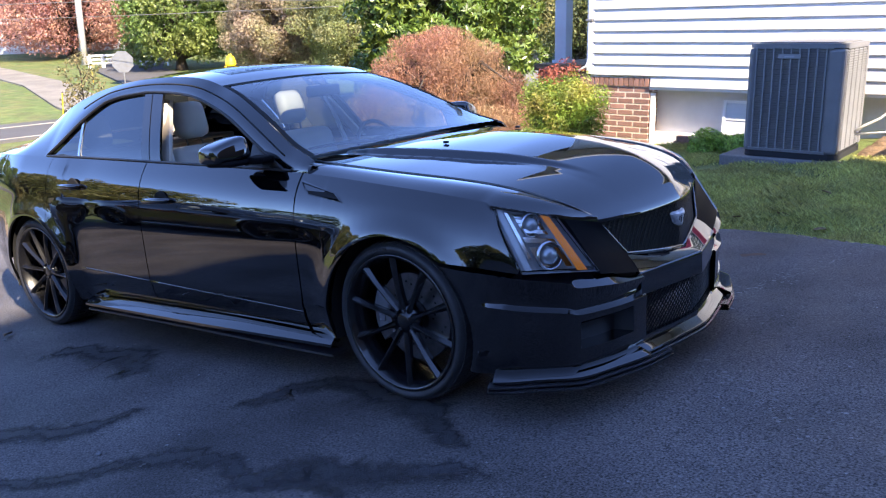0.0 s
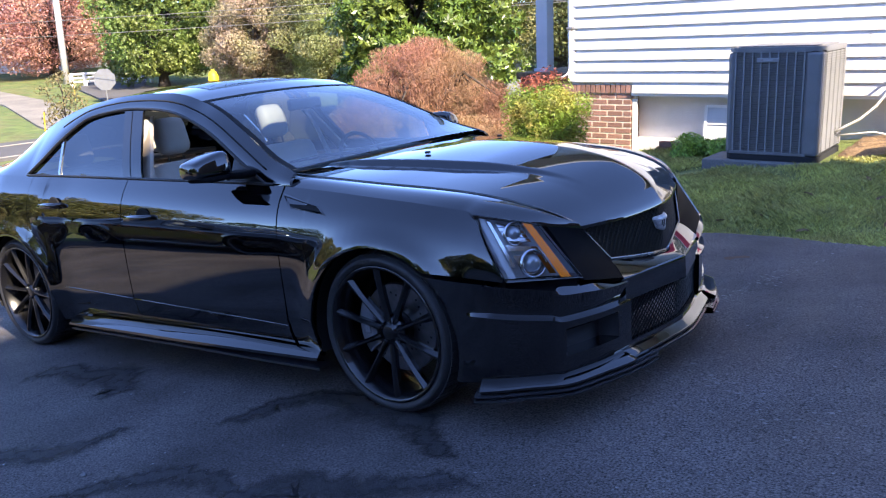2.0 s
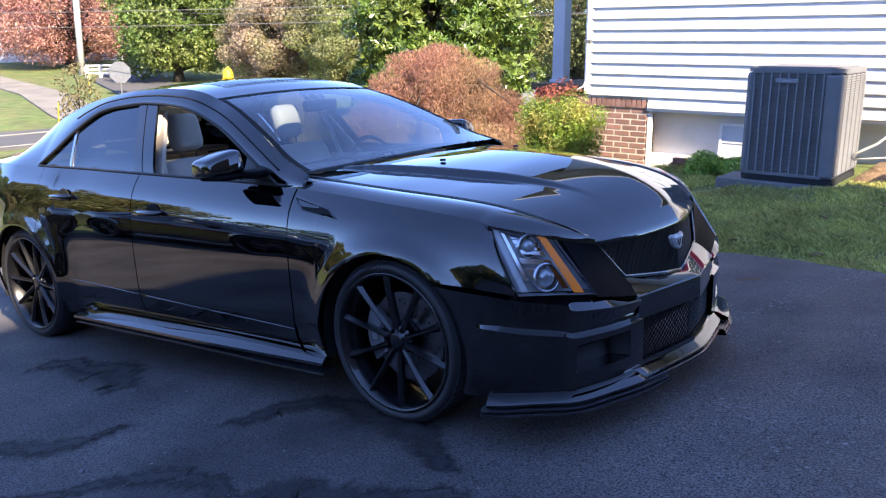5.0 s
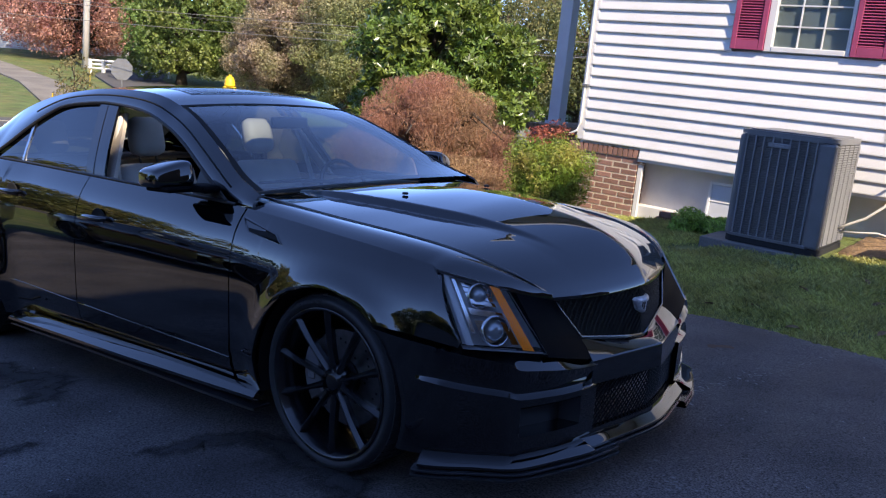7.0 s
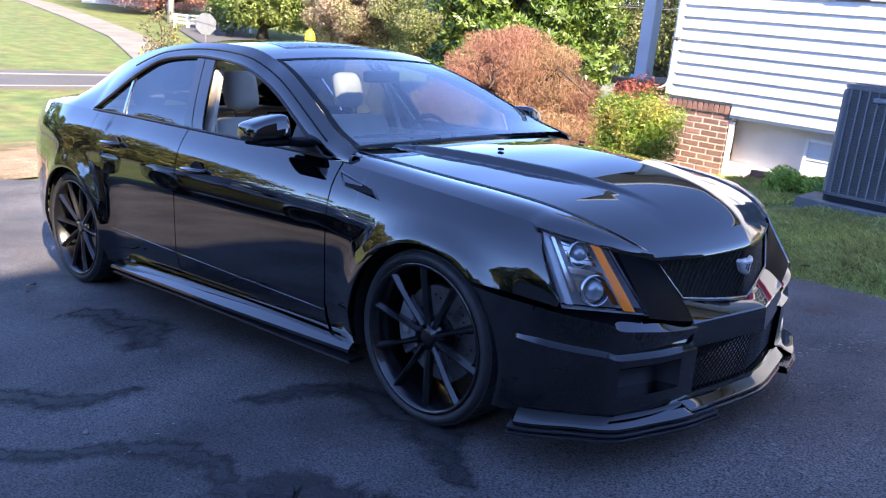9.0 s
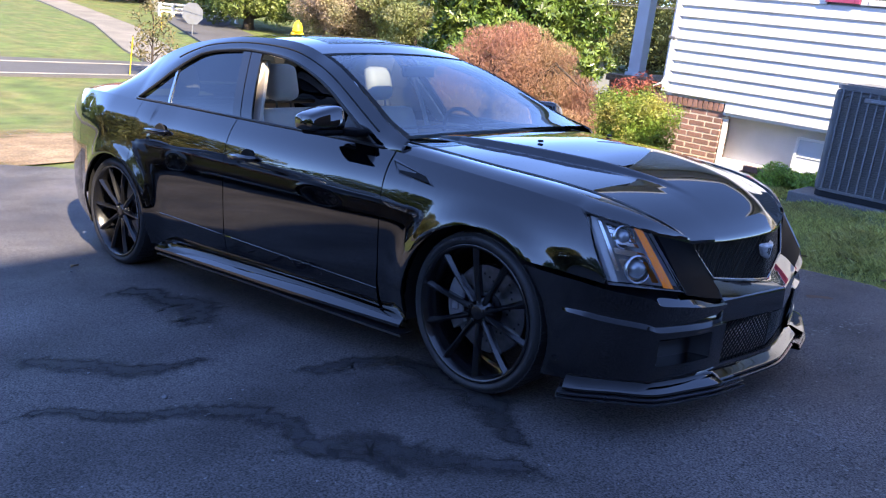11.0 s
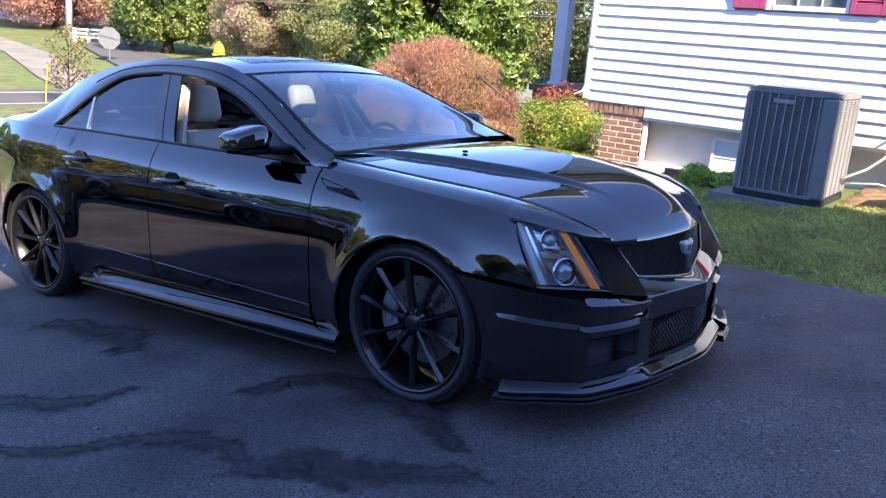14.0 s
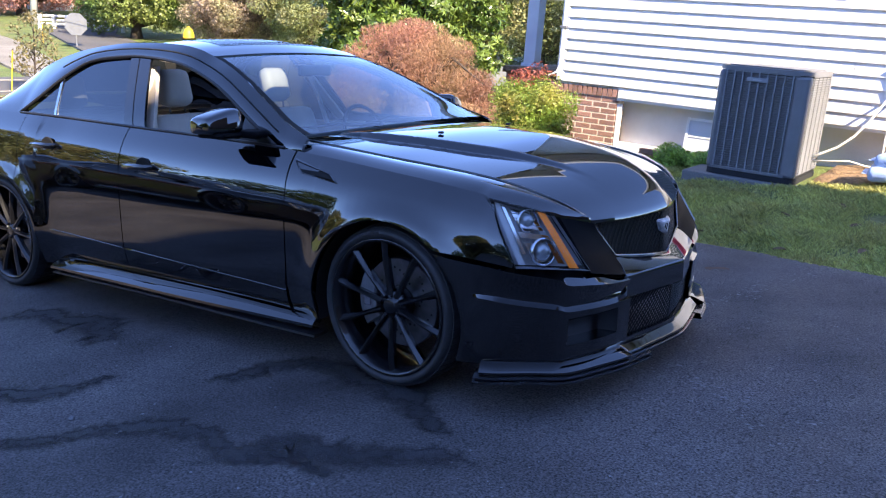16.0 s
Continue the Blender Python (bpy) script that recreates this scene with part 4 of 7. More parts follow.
bm.free()


def roof_patch(x0, x1, w, lift):
    return [[(p[0] + 0.03 * (1 - (y / 0.535) ** 2), y, p[2] + 0.032 * (1 - (y / 0.535) ** 2) + lift) for y in span(-w, w, 15)] for p in [(x, 0, rail_z(x)) for x in span(x0, x1, 9)]]


panel("sunroof", roof_patch(-2.03, -1.45, 0.385, 0.003), M["roof_glass"], roof, "dark tinted sunroof panel", flange=0.006, inward=lambda p: (0, 0, -1))
ws = sheet_between(0.997, span(-0.520, ROOF_F + 0.005, 18), 31, lambda x: 0.015, 0.0)
wrows = []
for r in ws:
    n = len(r)
    wr = []
    for i, p in enumerate(r):
        u = -1 + 2 * i / (n - 1)
        c = 1 - u * u
        fwd = 0.03 + 0.055 * smooth01((p[0] + 1.3) / 0.75)
        wr.append((p[0] + fwd * c, p[1], p[2] + 0.004 * c))
    wrows.append(wr)
wscreen = panel("windshield", wrows, M["windshield"], car, "clear windshield reflecting sky", flange=0.0)
# black frit border round the windshield
for u0, u1 in ((0, 1), (30, 29)):
    panel("frit", [[Vector(r[u0]) + Vector((0, 0, 0.002)), Vector(r[u0]).lerp(Vector(r[u1]), 0.6) + Vector((0, 0, 0.002))] for r in wrows], M["deep_black"], wscreen, flange=0.0)
panel("frit", [[Vector(a).lerp(Vector(b), k) + Vector((0.001, 0, 0.002)) for a, b in zip(wrows[-1], wrows[-2])] for k in (0.0, 0.5)], M["deep_black"], wscreen, flange=0.0)
rg = sheet_between(0.90, span(-3.16, ROOF_R - 0.005, 14), 21, lambda x: 0.03, 0.0)
rgr = [[(p[0] - 0.05 * (1 - (p[1] / 0.55) ** 2) * 0.6, p[1], p[2]) for p in r] for r in rg]
panel("rear_window", rgr, M["tint_glass"], car, "dark tinted rear window", flange=0.0)
for s in (-1, 1):
    rows = []
    for x in span(-3.15, ROOF_R, 14):
        rows.append([(x, s * rail_y(x) * k, rail_z(x) + 0.03 * (1 - k * k)) for k in (1.0, 0.96, 0.92, 0.89)])
    panel("rear_pillar", rows, M["paint"], car)

# side glass, pillars, sills
def glass_patch(x0, x1, inset, slant0=0.0, slant1=0.0):
    rows = []
    for i in range(13):
        k = i / 12
        r = []
        for j in range(9):
            q = j / 8
            xa = x0 + (x1 - x0) * k + (slant0 * (1 - k) + slant1 * k) * q
            zb = belt_z(xa) - 0.01
            zt = max(zb + 0.005, (win_z(xa) + 0.006) if -2.71 < xa < -0.655 else zb + 0.01)
            z = zb + (zt - zb) * q
            r.append((xa, glass_y(xa, z) + inset, z))
        rows.append(r)
    return rows


both("rear_door_window", glass_patch(-2.37, -1.757, 0.004, -0.075, -0.165), M["tint_glass"], car, "dark tinted rear door glass", flange=0.0)
both("quarter_glass", glass_patch(-2.705, -2.395, 0.004, 0.0, -0.075), M["tint_glass"], car, "small dark quarter glass", flange=0.0)
both("window_divider", glass_patch(-2.391, -2.374, -0.004, -0.075, -0.075), M["chrome"], car, "thin bright window divider")
both("b_pillar", glass_patch(-1.752, -1.684, -0.008, -0.165, -0.163), M["pillar_gloss"], car, "gloss black pillar between the doors")
both("b_pillar", glass_patch(-1.676, -1.585, -0.008, -0.163, -0.16), M["pillar_gloss"], car, "gloss black pillar between the doors")
both("mirror_sail", glass_patch(-0.90, -0.66, -0.004, -0.0, 0.0), M["satin_black"], car)
panel("front_door_window", mirror_rows(glass_patch(-1.60, -0.92, 0.004, -0.16, 0.0)), M["windshield"], car, "front door glass", flange=0.0)
for s in (-1, 1):
    bm = bmesh.new()
    tube(bm, [(x, s * -side_y(x, belt_z(x)) * 0.998, belt_z(x) + 0.004) for x in span(-2.71, -0.60, 40)], 0.007, 8)
    part("belt_moulding", bm, M["satin_black"], car, smooth=True)
    bm = bmesh.new()
    tube(bm, [(x, s * -frame_y(x, win_z(x)), win_z(x)) for x in span(-2.705, -0.66, 60)], 0.008, 8)
    part("window_seal", bm, M["trim_black"], car, smooth=True)
    bm = bmesh.new()
    seam = []
    for x in span(-2.50, -0.665, 62):
        z0, z1 = win_z(x), rail_z(x)
        seam.append((x, s * -(frame_y(x, z0) * 0.45 - rail_y(x) * 0.55 - 0.013), z0 + (z1 - z0) * 0.55))
    tube(bm, seam, 0.0045, 8)
    part("door_frame_seam", bm, M["deep_black"], car, smooth=True)

# rear deck, rear fascia
deck = []
for x in span(-3.90, -3.13, 16):
    zc = belt_z(x) + 0.03 + 0.012 * smooth01((x + 3.9) / 0.2)
    w = -side_y(x, belt_z(x))
    deck.append([(x - 0.02 * (1 - u * u), u * w, belt_z(x) + (0.052 if x > -3.8 else 0.045) * (1 - u ** 4)) for u in span(-1, 1, 25)])
panel("trunk_lid", deck, M["paint"], car, "gloss black trunk lid", flange=0.012, inward=lambda p: (0, 0, -1))
rb = []
for x in span(-3.90, -3.36 - GAP, 16):
    zb = 0.20 + 0.10 * smooth01((-3.3 - x) / 0.5)
    rb.append([(x, side_y(x, zb + (belt_z(x) - zb) * v), zb + (belt_z(x) - zb) * v) for v in VS])
both("rear_bumper", rb, M["paint"], car, "gloss black rear bumper corner")
tail = []
for v in VS:
    z = 0.30 + (0.99 - 0.30) * v
    tail.append([(-3.90 - 0.05 * (1 - u * u) - 0.02 * math.sin(math.pi * v), u * -side_y(-3.90, z) , z) for u in span(-1, 1, 21)])
panel("rear_fascia", tail, M["paint"], car, flange=0.012, inward=lambda p: (1, 0, 0))
for s in (-1, 1):
    rows = [[(x, s * (-side_y(x, z) + 0.003), z) for z in span(0.70, 0.96, 8)] for x in span(-3.895, -3.862, 4)]
    panel("tail_light", rows, M["tail_red"], car, "red vertical tail light")

# ---- front end ----
plan = [(0.41, -0.893), (0.52, -0.872), (0.62, -0.818), (0.738, -0.738), (0.757, -0.712), (0.795, -0.625), (0.83, -0.53), (0.855, -0.42), (0.875, -0.30), (0.905, -0.15), (0.925, 0.0)]
plan_x = curve(*[(i, p[0]) for i, p in enumerate(plan)])
plan_y = curve(*[(i, p[1]) for i, p in enumerate(plan)])
top_s = curve((0, 0.600), (1.2, 0.566), (2.5, 0.536), (3.5, 0.510), (5.0, 0.490), (7.0, 0.470), (7.5, 0.468))
crease_z = curve((0, 0.462), (1.0, 0.446), (2.0, 0.428), (3.5, 0.404), (5.0, 0.396), (7.0, 0.392))
DUCT = (4.06, 6.7, 0.266, 0.366)


def bumper_out(s, z):
    """How far the skin stands out: a flush lower face, a bevel above the crease, a hollow up to the ledge."""
    zc, zt = crease_z(s), top_s(s)
    if z <= zc:
        o = 0.004 - 0.014 * max(0.0, (zc - z) / 0.2)
    elif z <= zc + 0.014:
        o = 0.004 - 0.024 * (z - zc) / 0.014
    else:
        o = -0.020 + 0.024 * ((z - zc - 0.014) / max(0.02, zt - zc - 0.014)) ** 1.3
    s0, s1, z0, z1 = DUCT
    if s0 < s < s1 and z0 < z < z1:
        o -= 0.075 * min(1.0, (s - s0) / 0.06, (s1 - s) / 0.25, (z - z0) / 0.004, (z1 - z) / 0.006)
    return o * smooth01((s - 0.5) / 0.8)


def bumper_pt(s, z):
    x, y = plan_x(s), plan_y(s)
    d = Vector((plan_x(min(10, s + 0.1)) - plan_x(max(0, s - 0.1)), plan_y(min(10, s + 0.1)) - plan_y(max(0, s - 0.1)), 0)).normalized()
    nrm = Vector((-d.y, d.x, 0))
    if nrm.x < 0:
        nrm = -nrm
    p = Vector((x, y, z)) + nrm * bumper_out(s, z)
    k = max(0.0, 1 - s / 1.0)
    if k > 0:
        ax = ARCHES[0] + math.sqrt(max(0.0, ARCH_R ** 2 - (z - ARCH_Z) ** 2)) if z < ARCH_Z + ARCH_R else ARCHES[0]
        p.x = p.x * (1 - k) + ax * k
        p.y = p.y * (1 - k) + (side_y(ax, max(z, 0.35))) * k
    return p


brow = []
for s in sorted(span(0, 3.0, 26) + span(3.1, 3.95, 12) + [4.0, 4.055, 4.09, 4.13, 4.2] + span(4.35, 6.4, 14) + [6.46, 6.58, 6.695, 6.72] + span(6.85, 7.4, 5)):
    zt, zc = top_s(s), crease_z(s)
    zs = [0.19, 0.205, 0.225, 0.245, 0.2655, 0.2705, 0.28, 0.30, 0.32, 0.34, 0.3595, 0.3655, 0.372, zc - 0.004, zc, zc + 0.002, zc + 0.012, zc + 0.014] + span(zc + 0.02, zt - 0.004, 9) + [zt]
    brow.append([tuple(bumper_pt(s, z)) for z in zs])
for bumper_side in both("front_bumper", brow, M["paint"], car, "gloss black front bumper corner with a brake duct", flange=0.02, inward=lambda p: (-1, 0.2 if p.y < 0 else -0.2, 0), deg=22):
    bumper_side.data.materials.append(M["satin_black"])
    for p in bumper_side.data.polygons:
        if 0.2703 < p.center.z < 0.3658 and 0.44 < abs(p.center.y) < 0.7085 and p.center.x < 0.845:
            p.material_index = 1
# ledge under the headlamp, back to the lamp
led = []
for s in span(1.2, 7.3, 32):
    p = bumper_pt(s, top_s(s))
    fade = 1 - smooth01((s - 4.6) / 2.2)
    q = p + (Vector((p.x - 0.02 - 0.038 * fade, p.y * (1 - 0.02 - 0.055 * fade), 0.0)) - Vector((p.x, p.y, 0)))
    led.append([tuple(p), tuple(p.lerp(q, 0.5) + Vector((0, 0, 0.006 + fade * max(0.0, 0.524 - p.z)))), tuple(q + Vector((0, 0, 0.010 + fade * max(0.0, 0.546 - p.z))))])
both("lamp_ledge", led, M["paint"], car, flange=0.0)
# chin below the grille, strip above the lower lip
def nose(y, z, push=0.0):
    s = curve(*[(p[1], i) for i, p in enumerate(plan)])(-abs(y))
    p = bumper_pt(s, z)
    return (p.x + push, y, z)


def grille_top(f):
    return Vector((0.842 - 0.120 * abs(f) ** 1.12, 0.472 * f, 0.698 + 0.012 * (1 - f * f)))


def grille_bottom(f):
    return Vector((0.862 - 0.082 * abs(f) ** 1.06, 0.358 * f, 0.506 + 0.046 * abs(f) ** 1.3))


def chin_edge(f):
    return Vector((0.942 - 0.092 * abs(f) ** 1.04, 0.388 * f, 0.487 - 0.002 * abs(f)))


chin = [[] for k in range(8)]
for f in span(-1, 1, 41):
    b, c = grille_bottom(f), chin_edge(f)
    for row, p in zip(chin, (b + Vector((-0.02, 0, 0.002)), b, b.lerp(c, 0.5) + Vector((0.003, 0, 0.003)), c, c + Vector((0.004, 0, -0.005)), c + Vector((0.005, 0, -0.014)), Vector((c.x + 0.004, c.y, 0.394)), Vector((c.x - 0.010, c.y, 0.384)))):
        row.append(tuple(p))
panel("chin", chin, M["paint"], car, "gloss black chin bar below the grille", flange=0.02, inward=lambda p: (-1, 0, 0), deg=13)
low = [[nose(u * 0.46, z, 0.0) for u in span(-1, 1, 41)] for z in (0.225, 0.21, 0.19)]
panel("lower_lip", low, M["paint"], car, flange=0.02, inward=lambda p: (-1, 0, 0))

# cheeks between lamp and grille
cheek = []
for k in span(0, 1, 16):
    a = Vector((0.662, -0.612, 0.736)).lerp(Vector((0.795, -0.600, 0.530)), k)
    if k < 0.68:
        b = Vector((0.740, -0.476, 0.696)).lerp(Vector((0.783, -0.360, 0.555)), k / 0.68)
    else:
        b = Vector((0.783, -0.360, 0.555)).lerp(Vector((0.846, -0.388, 0.487)), (k - 0.68) / 0.32)
    cheek.append([tuple(a.lerp(b, q) + Vector((0.004, -0.002, 0.0)) * math.sin(math.pi * q)) for q in span(0, 1, 10)])
# Not body paint: a matte black stands for what the gloss would mirror.
both("grille_cheek", cheek, M["no_sheen_black"], car, "black cheek beside the grille, matte to stand for a dark reflection", flange=0.015, inward=lambda p: (-1, 0, 0))
for s in (-1, 1):
    bm = bmesh.new()
    side = [grille_top(s * 1.0).lerp(grille_bottom(s * 1.0), q) + Vector((0.006, 0, 0)) for q in (0, 0.3, 0.6, 0.9, 1.0)]
    tube(bm, side + [grille_bottom(s * f) + Vector((0.004, 0, 0.001)) for f in (0.85, 0.6, 0.3, 0.0)], 0.0052, 8)
    part("grille_surround", bm, M["grille_frame"], car, "thin dark bright-metal grille surround", smooth=True)


# woven mesh grilles: two families of crossing wires on a bowed surface
def mesh_grille(name, surface, width, height, pitch, wire, label):
    bm = bmesh.new()
    n = int((2 * width + height) / pitch) + 1
    for sgn, off in ((1, 0.0016), (-1, -0.0016)):
        for i in range(n + 1):
            start = -width - height * 0.5 + i * pitch
            run = []
            for j in range(31):
                v = j / 30
                f = (start + sgn * (v - 0.5) * height) / width
                if abs(f) <= 1.0:
                    run.append(surface(f, v) + Vector((off, 0, 0)))
            if len(run) > 2:
                tube(bm, run[:-1:3] + [run[-1]], wire, 6, cap=False)
    bmesh.ops.recalc_face_normals(bm, faces=bm.faces)
    return part(name, bm, M["grille_wire"], car, label, smooth=True)


mesh_grille("upper_grille", lambda f, v: grille_bottom(f).lerp(grille_top(f), v) + Vector((-0.008, 0, 0)), 0.405, 0.185, 0.0245, 0.0030, "black woven mesh grille")
mesh_grille("lower_grille", lambda f, v: Vector(nose(f * 0.44, 0.222 + 0.168 * v)) + Vector((-0.030, 0, 0)), 0.44, 0.168, 0.0245, 0.0030, "black woven mesh lower grille")
# Solid block whose near-black colour stands for the shaded depth behind the grilles.
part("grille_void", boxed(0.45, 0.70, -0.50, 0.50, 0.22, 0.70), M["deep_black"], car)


M["badge_metal"] = mat("badge_metal", (0.55, 0.55, 0.56), 0.34, metal=0.35, vary=0.3, scale=60)


def crest_badge():
    bm = bmesh.new()
    prof = [(-0.048, 0.032), (0.0, 0.035), (0.048, 0.032), (0.052, 0.022), (0.030, -0.022), (0.0, -0.040), (-0.030, -0.022), (-0.052, 0.022)]
    a = [bm.verts.new((-0.006 - 0.35 * abs(y), y, z)) for y, z in prof]
    b = [bm.verts.new((0.008 - 0.35 * abs(y), y * 0.92, z * 0.92)) for y, z in prof]
    c = [bm.verts.new((0.015 - 0.35 * abs(y) * 0.7, y * 0.70, z * 0.70)) for y, z in prof]
    for lo, hi in ((a, b), (b, c)):
        for i in range(len(a)):
            bm.faces.new((lo[i], lo[(i + 1) % len(a)], hi[(i + 1) % len(a)], hi[i]))
    bm.faces.new((c[0], c[1], c[5], c[6], c[7]))
    bm.faces.new((c[1], c[2], c[3], c[4], c[5]))
    bmesh.ops.recalc_face_normals(bm, faces=bm.faces)
    o = part("front_badge", bm, M["badge_metal"], car, "plain bright metal shield badge")
    o.matrix_local = pose(0.858, 0, 0.624, 0, 8, 0) @ Matrix.Diagonal((0.9, 1.15, 0.92, 1))
    for sg in (-1, 1):
        for y, z0, z1 in ((0.010, -0.016, 0.016), (0.021, -0.006, 0.016)):
            part("badge_bar", boxed(-0.0012, 0.0012, -0.0022, 0.0022, z0, z1, 0, pose(0.0155 - 0.245 * y, sg * y, 0, 0, 0, sg * 14)), M["trim_black"], o)
    return o


crest_badge()


# headlamps
def headlamp(s):
    hl = new("headlamp")
    hl.parent = car
    hl["label"] = "clear headlamp with projector and amber side reflector"
    A, B, C, D = Vector((0.460, -0.795, 0.813)), Vector((0.650, -0.640, 0.748)), Vector((0.793, -0.605, 0.541)), Vector((0.593, -0.815, 0.566))

    def P(u, v, d=0.0):
        p = (A * (1 - u) + B * u) * (1 - v) + (D * (1 - u) + C * u) * v
        bul = Vector((0.55, -0.75, 0.25)).normalized() * (0.030 * math.sin(math.pi * u) * (0.6 + 0.4 * math.sin(math.pi * v)))
        return p + bul + Vector((-0.62, 0.72, -0.1)) * d

    def pl(u, v, d=0.0):
        p = P(u, v, d)
        return (p.x, p.y * -s if s > 0 else p.y, p.z)

    def patch(name, u0, u1, v0, v1, d, m, label="", fl=0.006, n=9):
        v, f = grid_of([[pl(u, w, d) for w in span(v0, v1, n)] for u in span(u0, u1, n)], 0)
        return sharp(raw(name, v, f, m, hl, label))

    patch("lens", 0, 1, 0, 1, 0.0, M["lens"], "clear lens", n=13)
    patch("housing", 0.02, 0.98, 0.02, 0.98, 0.075, M["lamp_grey"], "grey lamp housing")
    for (u0, v0, u1, v1) in ((0, 0, 1, 0), (0, 1, 1, 1), (0, 0, 0, 1), (1, 0, 1, 1)):
        v, f = grid_of([[pl(u0 + (u1 - u0) * k, v0 + (v1 - v0) * k, d) for d in (0.0, 0.075)] for k in span(0, 1, 9)], 0)
        raw("housing_side", v, f, M["lamp_grey"], hl)
    patch("amber_reflector", 0.72, 0.86, 0.03, 0.97, 0.006, M["amber"], "amber side reflector")
    patch("light_guide", 0.06, 0.15, 0.04, 0.96, 0.025, M["lamp_white"], "vertical frosted light guide")
    patch("light_guide", 0.18, 0.23, 0.08, 0.80, 0.04, M["chrome"])
    for (u, v, r, nm) in ((0.50, 0.74, 0.047, "projector"), (0.50, 0.25, 0.040, "high_beam")):
        bm = lathe([(r * 1.18, -0.004), (r * 1.10, 0.006), (r, 0.004), (r * 0.97, -0.014), (r * 0.85, -0.03), (0.0, -0.034)], 28, 'X')
        o = part(nm + "_bezel", bm, M["chrome"], hl, smooth=True)
        p = pl(u, v, 0.040)
        o.matrix_local = pose(*p, 0, -8, s * 28)
        bm = lathe([(r * 0.80, -0.016), (r * 0.62, 0.004), (r * 0.35, 0.014), (0, 0.017)], 24, 'X')
        o = part(nm + "_lens", bm, M["lamp_glass"], hl, smooth=True)
        o.matrix_local = pose(*p, 0, -8, s * 28)
    for k in range(4):
        patch("reflector_step", 0.30, 0.66, 0.10 + k * 0.075, 0.16 + k * 0.075, 0.052 - 0.004 * k, M["chrome"])
    patch("reflector_step", 0.26, 0.70, 0.46, 0.55, 0.045, M["chrome"])
    patch("reflector_step", 0.28, 0.40, 0.62, 0.92, 0.05, M["chrome"])
    patch("reflector_step", 0.62, 0.71, 0.60, 0.92, 0.045, M["chrome"])
    return hl


M["lamp_grey"] = mat("lamp_grey", (0.34, 0.35, 0.36), 0.35, metal=0.5, vary=0.2, scale=20)
M["lamp_white"] = mat("lamp_white", (0.44, 0.45, 0.46), 0.35, coat=0.6)
M["lamp_glass"] = mat("lamp_glass", (0.30, 0.33, 0.36), 0.05, metal=0.5, coat=1.0)
headlamp(-1)
headlamp(1)

# lower lip shelf and splitter blades, stepped back in the middle
lip_line = curve((-0.905, 0.455), (-0.872, 0.53), (-0.80, 0.632), (-0.735, 0.733), (-0.715, 0.749), (-0.60, 0.798), (-0.455, 0.852), (-0.435, 0.856))
mid_line = curve((-0.435, 0.826), (-0.39, 0.838), (-0.2, 0.874), (-0.05, 0.898), (0.0, 0.902))


def lip_rows(y0, y1, line, rises, n):
    """Rows across the lip: each rise is (reach outwards, height)."""
    rows = []
    for y in span(y0, y1, n):
        x = line(-abs(y))
        dy = 0.004
        t = Vector((line(-abs(y) + dy) - line(-abs(y) - dy), 2 * dy, 0)).normalized()
        nx, ny = t.y, -t.x
        sg = -1 if y < 0 else 1
        rows.append([(x + nx * r, y + sg * abs(ny) * r, z) for r, z in rises])
    return rows


SHELF = ((-0.03, 0.207), (0.0, 0.203), (0.003, 0.202), (0.048, 0.184), (0.051, 0.181), (0.050, 0.172), (0.030, 0.170), (-0.03, 0.168))
BLADE = ((-0.03, 0.166), (0.047, 0.165), (0.056, 0.161), (0.056, 0.155), (-0.03, 0.154))
END_BLADE = ((-0.03, 0.149), (0.053, 0.148), (0.061, 0.145), (0.061, 0.138), (0.057, 0.136), (-0.03, 0.136))
for s in (-1, 1):
    panel("front_lip", lip_rows(s * 0.892, s * 0.436, lip_line, SHELF, 60), M["paint"], car, "gloss black lower lip end", flange=0.0, deg=24)
    panel("splitter", lip_rows(s * 0.900, s * 0.30, lambda y: lip_line(y) if y < -0.435 else 0.856 + 0.20 * (y + 0.435), BLADE, 60), M["splitter"], car, "thin satin black front splitter", flange=0.0, deg=24)
    panel("splitter_end", lip_rows(s * 0.902, s * 0.30, lambda y: lip_line(y) if y < -0.435 else 0.856 + 0.20 * (y + 0.435), END_BLADE, 60), M["splitter"], car, "thicker splitter end", flange=0.0, deg=24)
panel("front_lip", lip_rows(-0.435, 0.435, mid_line, ((-0.03, 0.216), (0.0, 0.212), (0.003, 0.211), (0.046, 0.184), (0.049, 0.181), (0.048, 0.172), (0.03, 0.170), (-0.03, 0.168)), 80), M["paint"], car, "gloss black lower lip", flange=0.0, deg=24)
panel("splitter", lip_rows(-0.299, 0.299, mid_line, ((-0.03, 0.166), (0.047, 0.165), (0.056, 0.161), (0.056, 0.153), (-0.03, 0.152)), 50), M["splitter"], car, "thin satin black front splitter", flange=0.0, deg=24)
